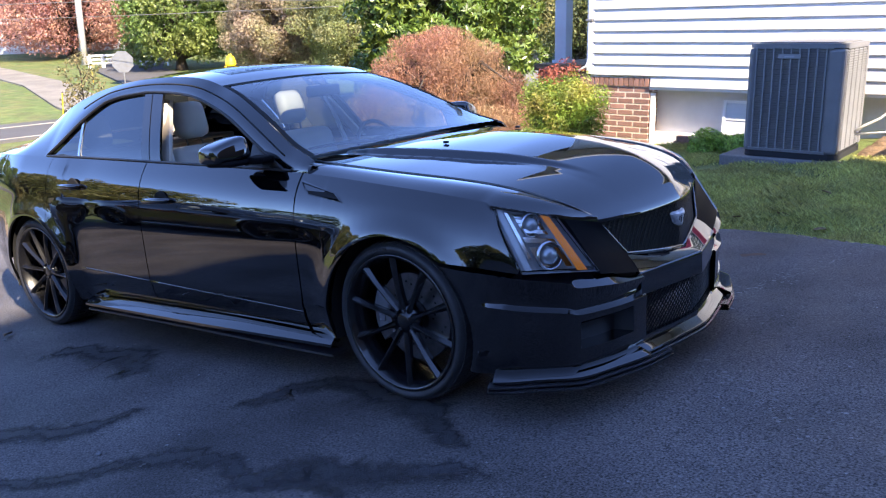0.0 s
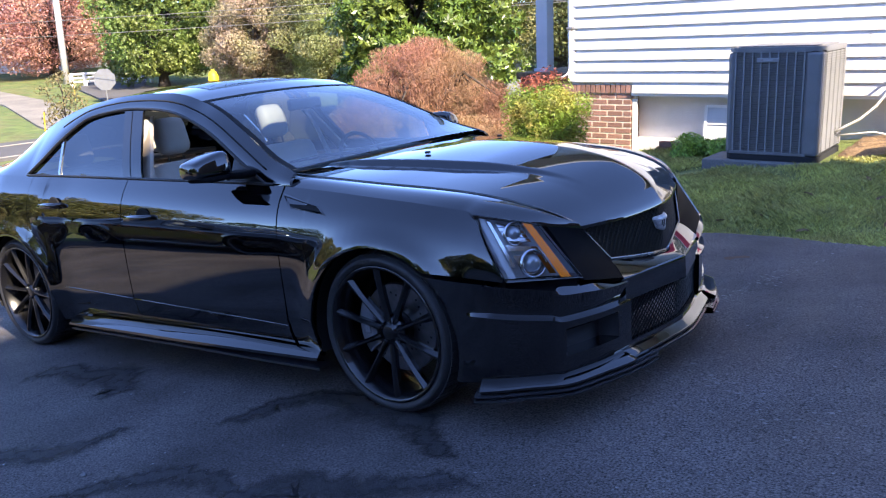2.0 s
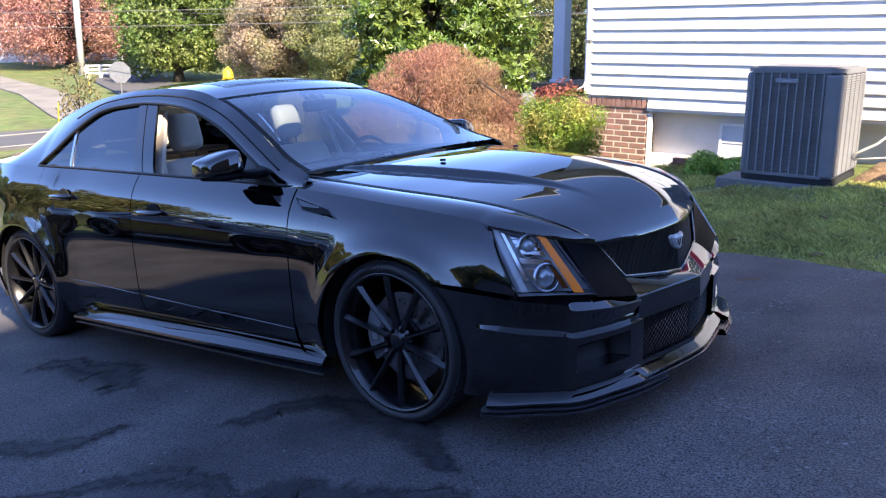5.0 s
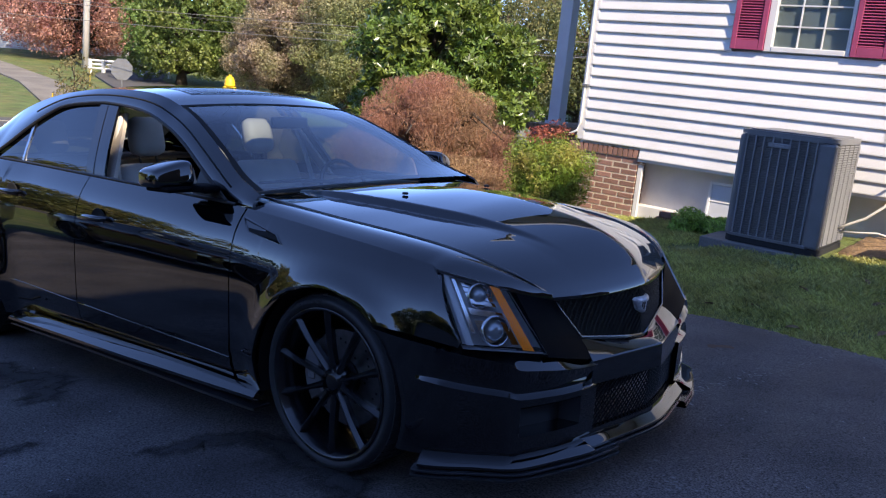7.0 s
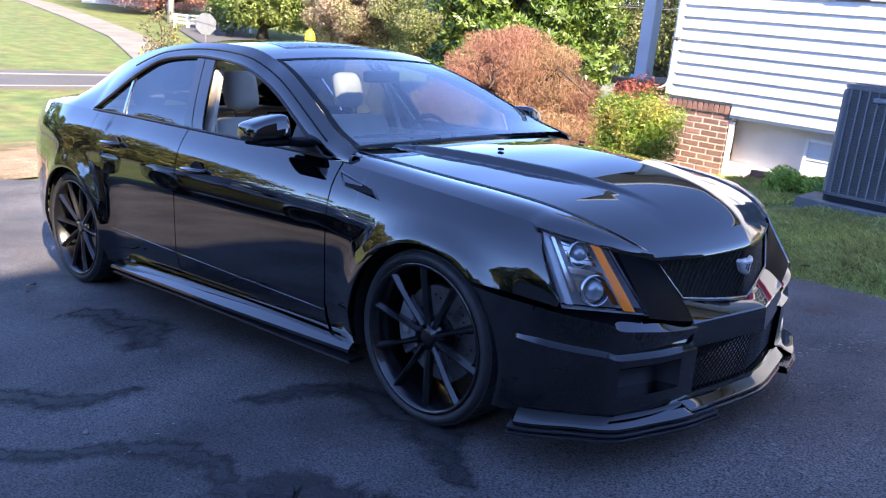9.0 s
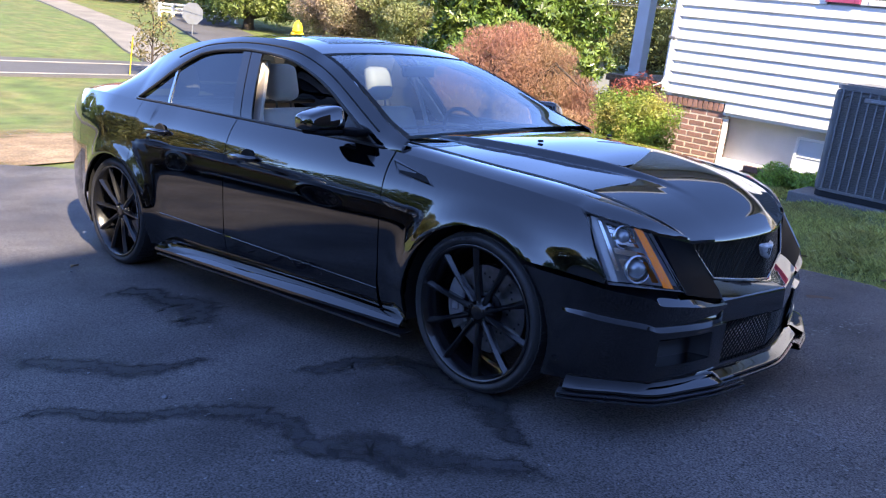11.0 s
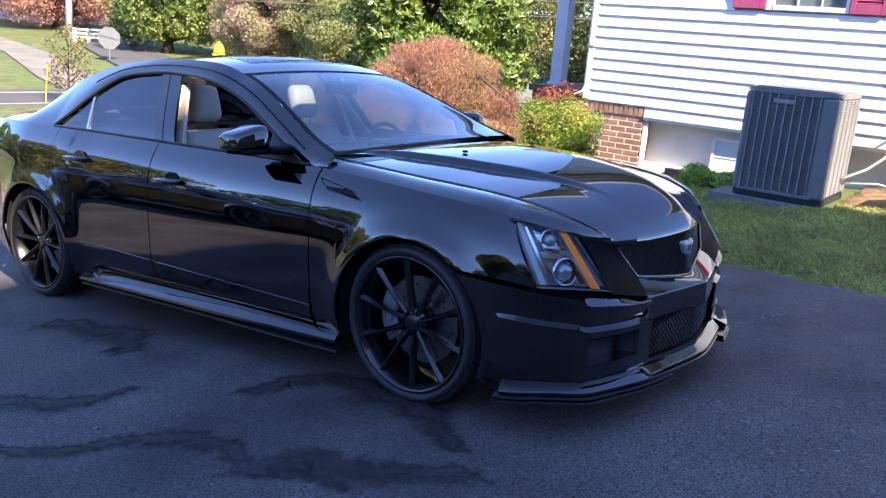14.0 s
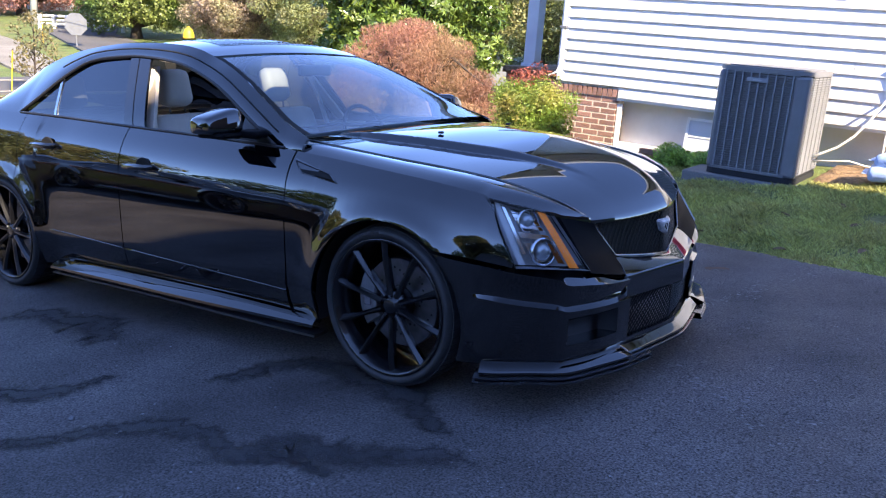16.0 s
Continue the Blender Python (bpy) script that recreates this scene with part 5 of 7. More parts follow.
for s in (-1, 1):
    sk, pl_ = [], []
    for x in span(-2.36, -0.37, 30):
        e = 1.0 if x < -0.6 else 1.0
        fl = 0.018 * smooth01((-x - 0.30) / 1.2)
        k = smooth01((x + 1.15) / 0.8)
        k2 = smooth01((-2.0 - x) / 0.36)
        zt = 0.240 - 0.014 * k - 0.010 * k2
        dz = -0.012 * smooth01((x + 1.7) / 1.3)
        sk.append([(x, s * 0.868, zt), (x, s * 0.878, zt - 0.003), (x, s * (0.902 + fl), 0.212 - fl * 0.5 + dz), (x, s * (0.904 + fl), 0.200 - fl * 0.5 + dz), (x, s * 0.86, 0.186 + dz)])
        pl_.append([(x + 0.03, s * 0.84, 0.180 + dz), (x + 0.03, s * 0.925, 0.177 + dz), (x + 0.03, s * 0.927, 0.168 + dz), (x + 0.03, s * 0.84, 0.166 + dz)])
    panel("side_skirt", sk, M["paint"], car, "gloss black side skirt", flange=0.004)
    panel("skirt_blade", pl_, M["satin_black"], car, "thin satin black skirt blade", flange=0.003)

# underbody, wheel wells
part("underbody", boxed(-3.7, 0.55, -0.60, 0.60, 0.17, 0.30, 0.03), M["deep_black"], car)
part("sill_core", boxed(-2.45, -0.42, -0.84, 0.84, 0.19, 0.32, 0.01), M["deep_black"], car)
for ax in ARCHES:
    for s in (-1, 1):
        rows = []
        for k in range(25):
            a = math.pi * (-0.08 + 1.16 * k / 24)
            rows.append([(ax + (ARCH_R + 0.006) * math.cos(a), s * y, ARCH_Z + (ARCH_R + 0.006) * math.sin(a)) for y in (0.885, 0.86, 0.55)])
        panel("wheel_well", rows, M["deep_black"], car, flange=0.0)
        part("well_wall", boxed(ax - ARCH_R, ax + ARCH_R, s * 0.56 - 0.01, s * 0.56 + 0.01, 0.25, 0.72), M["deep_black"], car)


# ---- wheels ----
def wheel(front, s, steer=0.0):
    w = new("wheel")
    w.parent = car
    ax = AXLES[0] if front else AXLES[1]
    w.matrix_local = pose(ax, s * 0.885, WHEEL_R, 0, 0, steer if s < 0 else 180 + steer)
    w["label"] = "black ten-spoke alloy wheel with a low-profile tyre"
    R, RR, T = WHEEL_R, 0.286, 0.255
    t = part("tyre", lathe([(RR - 0.004, 0.012), (RR + 0.006, 0.002), (RR + 0.016, -0.004), (RR + 0.027, -0.006), (R - 0.016, 0.002), (R - 0.006, 0.018), (R - 0.001, 0.036), (R, 0.06), (R, T - 0.06), (R - 0.006, T - 0.02), (RR + 0.03, T), (RR, T - 0.01)], 96), M["rubber"], w, "black tyre", smooth=True)
    # tread ribs: grooves between shallow blocks
    bm = bmesh.new()
    for y0, y1, n, sk in ((0.016, 0.060, 60, 0.014), (0.068, 0.105, 60, -0.012), (0.113, 0.150, 60, 0.012), (0.158, 0.195, 60, -0.012), (0.203, 0.238, 72, 0.010)):
        for k in range(n):
            a0, a1 = 2 * math.pi * (k + 0.13) / n, 2 * math.pi * (k + 0.87) / n
            vs = []
            for rr, aa, yy in ((R - 0.006, 0, 0), (R + 0.005, 0, 0)):
                for (a, y) in ((a0, y0), (a1, y0), (a1 + sk, y1), (a0 + sk, y1)):
                    drop = 0.007 * max(0, (0.06 - y) / 0.04) if y < 0.06 else 0
                    vs.append(bm.verts.new(((rr - drop) * math.cos(a), y, (rr - drop) * math.sin(a))))
            for q in ((4, 5, 6, 7), (0, 1, 5, 4), (1, 2, 6, 5), (2, 3, 7, 6), (3, 0, 4, 7)):
                bm.faces.new([vs[i] for i in q])
    part("tread", bm, M["rubber"], t)
    for k in range(7):
        bm = bmesh.new()
        box(bm, -0.006, 0.006, -0.0075, -0.003, -0.008, 0.008, 0, Matrix.Rotation(-2.02 + k * 0.062, 4, 'Y') @ Matrix.Translation((RR + 0.024, 0, 0)))
        part("sidewall_mark", bm, M["side_mark"], t)
    rim = part("rim", lathe([(RR - 0.002, 0.010), (RR + 0.004, 0.0), (RR - 0.004, -0.004), (RR - 0.012, 0.002), (RR - 0.016, 0.012), (RR - 0.028, 0.03), (RR - 0.032, 0.12), (RR - 0.02, 0.20), (RR, 0.22)], 96), M["rim_black"], w, "gloss black wheel rim", smooth=True)
    for i in range(10):
        a = 2 * math.pi * i / 10 + (-0.36 if front else 0.05)
        bm = bmesh.new()
        prof = []
        for k in span(0, 1, 7):
            r = 0.048 + (RR - 0.014 - 0.048) * k
            dish = 0.022 * (1 - k) ** 1.6 + 0.006
            wd = 0.0150 - 0.005 * math.sin(math.pi * min(1, k * 1.1)) + 0.003 * k * k
            ridge = 0.30 - 0.12 * k
            prof.append([(r, dish + 0.016, -wd), (r, dish + 0.001, -wd * ridge), (r, dish + 0.001, wd * ridge), (r, dish + 0.016, wd), (r, dish + 0.040, wd * 0.7), (r, dish + 0.040, -wd * 0.7)])
        vs = [[bm.verts.new(p) for p in row] for row in prof]
        n = len(prof[0])
        for r0, r1 in zip(vs, vs[1:]):
            for k in range(n):
                bm.faces.new((r0[k], r0[(k + 1) % n], r1[(k + 1) % n], r1[k]))
        bm.faces.new(vs[0][::-1])
        bm.faces.new(vs[-1])
        bmesh.ops.recalc_face_normals(bm, faces=bm.faces)
        bmesh.ops.rotate(bm, verts=bm.verts, cent=(0, 0, 0), matrix=Matrix.Rotation(a, 3, 'Y'))
        sharp(part("spoke", bm, M["rim_black"], rim), 24)
    part("hub", lathe([(0.0, 0.030), (0.028, 0.030), (0.032, 0.032), (0.034, 0.042), (0.058, 0.044), (0.068, 0.055), (0.072, 0.10)], 32), M["rim_black"], rim, smooth=True)
    for i in range(5):
        a = 2 * math.pi * i / 5 + 0.3
        o = part("lug_nut", lathe([(0.0, 0.036), (0.008, 0.037), (0.0095, 0.042), (0.0095, 0.06)], 6), M["steel"], rim)
        o.location = (0.052 * math.cos(a), 0, 0.052 * math.sin(a))
    disc = part("brake_disc", lathe([(0.075, 0.105), (0.185, 0.105), (0.188, 0.108), (0.188, 0.130), (0.185, 0.133), (0.075, 0.133)], 64), M["steel"], w, "steel brake disc", smooth=False)
    bm = bmesh.new()
    for k in range(36):
        a = 2 * math.pi * k / 36
        r = 0.10 + 0.075 * ((k * 7) % 6) / 6
        box(bm, -0.004, 0.004, 0.1035, 0.1048, -0.004, 0.004, 0, Matrix.Translation((r * math.cos(a), 0, r * math.sin(a))))
    part("vent_holes", bm, M["deep_black"], disc)["kind"] = "stuff"
    rows = []
    for k in span(0, 1, 10):
        a = (math.pi if front else 0) + (-0.62 + 1.24 * k)
        rows.append([((r) * math.cos(a), y, (r) * math.sin(a)) for r, y in ((0.115, 0.082), (0.125, 0.074), (0.185, 0.074), (0.205, 0.086), (0.207, 0.12), (0.115, 0.12))])
    cal = panel("brake_caliper", rows, M["caliper"], w, "silver-grey brake caliper", flange=0.0)
    part("caliper_bar", boxed(-0.17 if front else 0.135, -0.135 if front else 0.17, 0.068, 0.075, -0.028, 0.028, 0.003), M["chrome"], cal)
    return w


for front in (True, False):
    for s in (-1, 1):
        wheel(front, s, -1.0 if front else 0.0)

# ---- details on the side ----
def door_handle(parent, x, z, s):
    y = side_y(x, z)
    cup = lathe([(0.0, -0.001), (0.036, -0.002), (0.041, -0.004), (0.044, 0.002)], 28)
    c = part("handle_cup", cup, M["deep_black"], parent, smooth=True)
    c.matrix_local = Matrix.Translation((x + 0.025, s * -y, z - 0.004)) @ Matrix.Diagonal((1.35, s * -1.0, 1.12, 1))
    bm = bmesh.new()
    rows = []
    tube(bm, [(x - 0.115, -y * 0.985, z - 0.006), (x - 0.10, -y + 0.020, z - 0.004), (x - 0.03, -y + 0.034, z), (x + 0.05, -y + 0.034, z + 0.001), (x + 0.095, -y + 0.022, z + 0.001), (x + 0.105, -y * 0.985, z)], [0.010, 0.014, 0.015, 0.015, 0.014, 0.010], 10)
    bmesh.ops.scale(bm, verts=bm.verts, vec=(1, s, 1))
    part("handle", bm, M["paint"], parent, smooth=True)


for nm, a, b in doors:
    x0, x1 = (-1.69, -0.535) if nm == "front_door" else (-2.36, -1.71)
    for door, s in ((a, -1), (b, 1)):
        bm = tubed([(x, s * (-side_y(x, 0.305 - 0.044 * x) - 0.0015), 0.305 - 0.044 * x) for x in span(x0, x1, 14)], 0.0042, 8)
        part("crease_moulding", bm, M["paint"], door, smooth=True)
    hx, hz = (-1.525, 0.815) if nm == "front_door" else (-2.365, 0.880)
    door_handle(a, hx, hz, -1)
    door_handle(b, hx, hz, 1)

for s in (-1, 1):
    # fender vent
    quad = [(-0.500, 0.905), (-0.275, 0.858), (-0.232, 0.828), (-0.450, 0.858)]
    bm = bmesh.new()
    o1 = [bm.verts.new((x, s * (-side_y(x, z) + 0.007), z)) for x, z in quad]
    cx, cz = sum(q[0] for q in quad) / 4, sum(q[1] for q in quad) / 4
    o2 = [bm.verts.new((cx + (x - cx) * 0.90, s * (-side_y(x, z) + 0.006), cz + (z - cz) * 0.74)) for x, z in quad]
    o3 = [bm.verts.new((cx + (x - cx) * 0.88, s * (-side_y(x, z) + 0.0012), cz + (z - cz) * 0.70)) for x, z in quad]
    o0 = [bm.verts.new((cx + (x - cx) * 1.04, s * (-side_y(x, z) - 0.004), cz + (z - cz) * 1.12)) for x, z in quad]
    for i in range(4):
        j = (i + 1) % 4
        for p, q in ((o0, o1), (o1, o2), (o2, o3)):
            bm.faces.new((p[i], p[j], q[j], q[i]))
    bm.faces.new(o3)
    bmesh.ops.recalc_face_normals(bm, faces=bm.faces)
    ven = part("fender_vent", bm, M["paint"], car, "slim black vent behind the wheel")
    # Flat face on the closed fender; the opening's shade is its near-black colour.
    bm = bmesh.new()
    v4 = [bm.verts.new((cx + (x - cx) * 0.88, s * (-side_y(x, z) + 0.0022), cz + (z - cz) * 0.70)) for x, z in quad]
    bm.faces.new(v4)
    part("vent_mesh", bm, M["deep_black"], ven)
    # mirror
    mir = new("side_mirror")
    mir.parent = car
    mir["label"] = "gloss black side mirror on a flat arm"
    rows = []
    for k in span(0, 1, 15):
        ang = math.pi * k
        rows.append([])
        for q in span(0, 1, 24):
            aa = 2 * math.pi * q
            yy = -0.835 - 0.082 * (1 - math.cos(ang))
            e = max(0.0, math.sin(ang)) ** 0.26
            m = (1 - math.cos(ang)) / 2
            sx, sz = (0.098 - 0.012 * m) * e, (0.064 - 0.022 * m) * e
            px = -0.868 + 0.02 * (1 - math.cos(ang)) * -1 + sx * (abs(math.cos(aa)) ** 0.45) * (1 if math.cos(aa) > 0 else -1)
            pz = 1.066 + sz * (abs(math.sin(aa)) ** 0.48) * (1 if math.sin(aa) > 0 else -1) - 0.026 * m
            px -= 0.022 * max(0.0, (pz - 1.0) / 0.13) if math.cos(aa) > 0 else 0.0
            rows[-1].append((px, yy if s < 0 else -yy, pz))
    panel("mirror_shell", rows, M["paint"], mir, "gloss black shell", flange=0.0, deg=50)
    part("mirror_base", boxed(-0.948, -0.780, min(s * 0.845, s * 0.980), max(s * 0.845, s * 0.980), 0.988, 1.012, 0.011), M["no_sheen_black"], mir, "matte black underside")
    part("mirror_arm", boxed(-0.83, -0.70, min(s * 0.78, s * 0.87), max(s * 0.78, s * 0.87), 0.985, 1.020, 0.014), M["no_sheen_black"], mir)
    part("mirror_glass", boxed(-0.964, -0.959, min(s * 0.86, s * 0.96), max(s * 0.86, s * 0.96), 1.02, 1.07, 0.002), M["chrome"], mir)

# wipers and cowl
cowl = []
for k in span(0, 1, 6):
    cowl.append([(-0.60 + 0.085 * (1 - u * u) - 0.10 * k, u * 0.69, 0.973 + 0.018 * (1 - u * u) - 0.015 * math.sin(math.pi * k)) for u in span(-1, 1, 21)])
panel("cowl", cowl, M["trim_black"], car, "matte black cowl below the windshield", flange=0.0)
for (x0, y0, x1, y1) in ((-0.585, 0.38, -0.60, -0.20), (-0.575, -0.16, -0.655, -0.60)):
    bm = bmesh.new()
    tube(bm, [(x0, y0, 1.008), ((x0 + x1) / 2 - 0.02, (y0 + y1) / 2, 1.022), (x1, y1, 1.022)], [0.012, 0.008, 0.005], 6)
    wp = part("wiper", bm, M["trim_black"], car)
    bm = bmesh.new()
    tube(bm, [(x0 - 0.03, y0 - 0.02, 1.013), ((x0 + x1) / 2 - 0.045, (y0 + y1) / 2, 1.026), (x1 - 0.02, y1, 1.020)], 0.005, 6)
    part("wiper_blade", bm, M["rubber"], wp)

# ---- interior ----
part("cabin_floor", boxed(-2.9, -0.55, -0.76, 0.76, 0.32, 0.38), M["leather_dark"], car)
part("dashboard", boxed(-1.02, -0.56, -0.70, 0.70, 0.72, 0.96, 0.06), M["dash"], car, "black dashboard")
part("firewall", boxed(-0.58, -0.54, -0.72, 0.72, 0.38, 0.93), M["deep_black"], car)
part("parcel_shelf", boxed(-3.05, -2.72, -0.60, 0.60, 1.00, 1.03, 0.01), M["leather_dark"], car)
for (x0, x1, y0, y1) in ((-2.40, -2.03, -0.48, 0.48), (-2.03, -1.46, -0.48, -0.37), (-2.03, -1.46, 0.37, 0.48)):
    part("headliner", boxed(x0, x1, y0, y1, 1.370, 1.377), M["beige_trim"], car, "pale headliner")
for s in (-1, 1):
    part("door_trim", boxed(-2.50, -0.85, s * 0.745 - 0.012, s * 0.745 + 0.012, 0.40, 0.94, 0.01), M["beige_trim"], car, "beige inner door trim")
    rows = [[(-1.60 - 0.17 * k + dx, s * (0.752 - 0.190 * k), 0.95 + 0.35 * k) for dx in (-0.06, 0.0, 0.025)] for k in span(0, 1, 6)]
    panel("pillar_trim", rows, M["beige_trim"], car, "beige pillar trim", flange=0.02, inward=lambda p: (0, 1 if p.y < 0 else -1, 0))
    bm = bmesh.new()
    tube(bm, [(-1.76, s * 0.58, 1.28), (-1.72, s * 0.64, 1.10), (-1.66, s * 0.66, 0.90)], 0.016, 6)
    part("seat_belt", bm, M["belt"], car)


def seat(x, y, rear=False):
    st = new("seat")
    st.parent = car
    st["label"] = "pale grey-beige leather seat"
    w = 0.26 if not rear else 0.56
    part("cushion", boxed(x - 0.28, x + 0.26, y - w, y + w, 0.48, 0.64, 0.06), M["leather"], st, smooth=True)
    bm = boxed(-0.07, 0.07, -w * 0.90, w * 0.90, 0.0, 0.48, 0.06, pose(x - 0.30, y, 0.58, 0, -18, 0))
    part("backrest", bm, M["leather"], st, smooth=True)
    for hy in ((0.0,) if not rear else (-0.33, 0.33)):
        bm = bmesh.new()
        box(bm, -0.050, 0.050, -0.100, 0.100, -0.105, 0.105, 0.045, pose(x - 0.50, y + hy, 1.178 if not rear else 1.14, 0, -12, 0))
        part("headrest", bm, M["leather"], st, "pale leather headrest", smooth=True)
        for d in (-0.05, 0.05):
            part("headrest_post", tubed([(x - 0.475, y + hy + d, 1.03), (x - 0.495, y + hy + d, 1.12)], 0.006, 6), M["steel"], st)


seat(-1.37, -0.37)
seat(-1.34, 0.37)
seat(-2.45, 0.0, True)
bm = lathe([(0.175, -0.012), (0.188, 0.0), (0.175, 0.012), (0.162, 0.0), (0.175, -0.012)], 40, 'X')
stw = part("steering_wheel", bm, M["dash"], car, "black steering wheel", smooth=True)
stw.matrix_local = pose(-1.10, 0.37, 0.90, 0, -22, 0)
part("steering_hub", boxed(-0.02, 0.03, -0.06, 0.06, -0.05, 0.05, 0.02), M["dash"], stw)
part("steering_spoke", boxed(-0.01, 0.01, -0.17, 0.17, -0.02, 0.02, 0.006), M["dash"], stw)
part("rear_view_mirror", boxed(-1.16, -1.13, -0.12, 0.12, 1.24, 1.30, 0.012), M["trim_black"], car)


# ---- plants ----
def leaf_cloud(rng, blobs, count, size, flat=0.0, ratio=0.5, shell=0.75, droop=0.0, rosette=0):
    """Many small leaves on the shells of blobs (x, y, z, rx, ry, rz), single or in rosettes."""
    vols = np.array([b[3] * b[4] + b[4] * b[5] + b[3] * b[5] for b in blobs])
    pick = rng.choice(len(blobs), size=count, p=vols / vols.sum())
    B = np.array(blobs)[pick]
    d = rng.normal(size=(count, 3))
    d /= np.linalg.norm(d, axis=1)[:, None]
    rad = np.where(rng.random(count) < shell, 0.80 + 0.28 * rng.random(count), 0.35 + 0.55 * rng.random(count))
    c = B[:, :3] + d * B[:, 3:] * rad[:, None]
    nrm = d * (1 - flat) + rng.normal(size=(count, 3)) * 0.6 + np.array([0, 0, flat])
    nrm /= np.linalg.norm(nrm, axis=1)[:, None]
    a = np.cross(nrm, rng.normal(size=(count, 3)))
    a[:, 2] -= droop
    a /= np.linalg.norm(a, axis=1)[:, None]
    b = np.cross(nrm, a)
    s = size * (0.6 + 0.8 * rng.random(count))[:, None]
    tip, side = a * s, b * s * ratio
    bend = nrm * s * 0.18
    if rosette:
        n = count // rosette
        hub, out = c[:n].repeat(rosette, 0), nrm[:n].repeat(rosette, 0)
        th = (np.arange(n * rosette) % rosette) * 2 * np.pi / rosette + rng.normal(size=n * rosette) * 0.3
        u, w = a[:n].repeat(rosette, 0), b[:n].repeat(rosette, 0)
        ax = u * np.cos(th)[:, None] + w * np.sin(th)[:, None]
        a2 = ax * 0.88 + out * rng.uniform(0.1, 0.8, n * rosette)[:, None]
        a2 /= np.linalg.norm(a2, axis=1)[:, None]
        nr2 = out - a2 * np.sum(out * a2, 1)[:, None]
        nr2 /= np.linalg.norm(nr2, axis=1)[:, None] + 1e-9
        s = size * (0.7 + 0.6 * rng.random(n * rosette))[:, None]
        count, c, tip, side, bend = n * rosette, hub + a2 * s, a2 * s, np.cross(nr2, a2) * s * ratio, nr2 * s * 0.15
    v = np.stack([c - tip, c + side * 0.9 - bend, c + tip, c - side * 0.9 - bend], 1).reshape(-1, 3)
    fcs = np.arange(count * 4).reshape(-1, 4)
    return v, fcs


def quads(name, v, fcs, material, parent):
    me = bpy.data.meshes.new(name)
    me.vertices.add(len(v))
    me.vertices.foreach_set("co", v.astype(np.float32).ravel())
    k = fcs.shape[1]
    me.loops.add(fcs.size)
    me.loops.foreach_set("vertex_index", fcs.astype(np.int32).ravel())
    me.polygons.add(len(fcs))
    me.polygons.foreach_set("loop_start", np.arange(0, fcs.size, k, dtype=np.int32))
    me.polygons.foreach_set("loop_total", np.full(len(fcs), k, dtype=np.int32))
    me.materials.append(material)
    me.update(calc_edges=True)
    me.validate()
    o = new(name, me)
    if parent:
        o.parent = parent
        o["kind"] = "stuff"
    return o


def tree(name, x, y, height, spread, seed, leaf, bark, label, count=9000, size=0.16, trunk_r=0.16, clear=0.25, blobs_n=26, ratio=0.5, z=None, flat=0.1, tall=1.0, rosette=0, puff=1.0):
    rng = np.random.default_rng(seed)
    z0 = ground_z(x, y) - 0.05 if z is None else z
    t = thing(name, pose(x, y, z0, 0, 0, float(rng.uniform(0, 360))), label, "tree")
    top = height * 0.86
    lean = rng.normal(size=2) * 0.04 * height
    trunk = [(lean[0] * k * k, lean[1] * k * k, top * k) for k in (0, 0.08, 0.25, 0.5, 0.75, 1.0)]
    bm = tubed(trunk, [trunk_r * 1.35, trunk_r, trunk_r * 0.85, trunk_r * 0.6, trunk_r * 0.35, trunk_r * 0.08], 9)
    part("trunk", bm, bark, t, smooth=True)
    blobs = []
    for i in range(blobs_n):
        k = (i + 0.5) / blobs_n
        zc = height * (clear + (0.97 - clear) * k)
        prof = math.sin(math.pi * min(1.0, 0.18 + 0.80 * k)) ** 0.7
        a = i * 2.4 + rng.uniform(-0.5, 0.5)
        rr = spread * prof * rng.uniform(0.35, 0.85)
        s = puff * spread * rng.uniform(0.24, 0.42) * (0.7 + 0.4 * prof)
        bx, by = rr * math.cos(a), rr * math.sin(a)
        blobs.append((bx, by, zc, s * 1.15, s * 1.15, s * 0.72 * tall))
        if i % 2 == 0:
            st = Vector((lean[0] * k * k, lean[1] * k * k, max(height * clear * 0.7, zc - spread * 0.45)))
            en = Vector((bx, by, zc))
            mid = st.lerp(en, 0.5) + Vector((0, 0, 0.06 * height * rng.uniform(-0.3, 1)))
            part("limb", tubed([st, mid, en], [trunk_r * 0.42, trunk_r * 0.26, trunk_r * 0.06], 6), bark, t, smooth=True)
    v, fc = leaf_cloud(rng, blobs, count, size, flat=flat, ratio=ratio, rosette=rosette)
    quads("crown", v, fc, leaf, t)
    return t


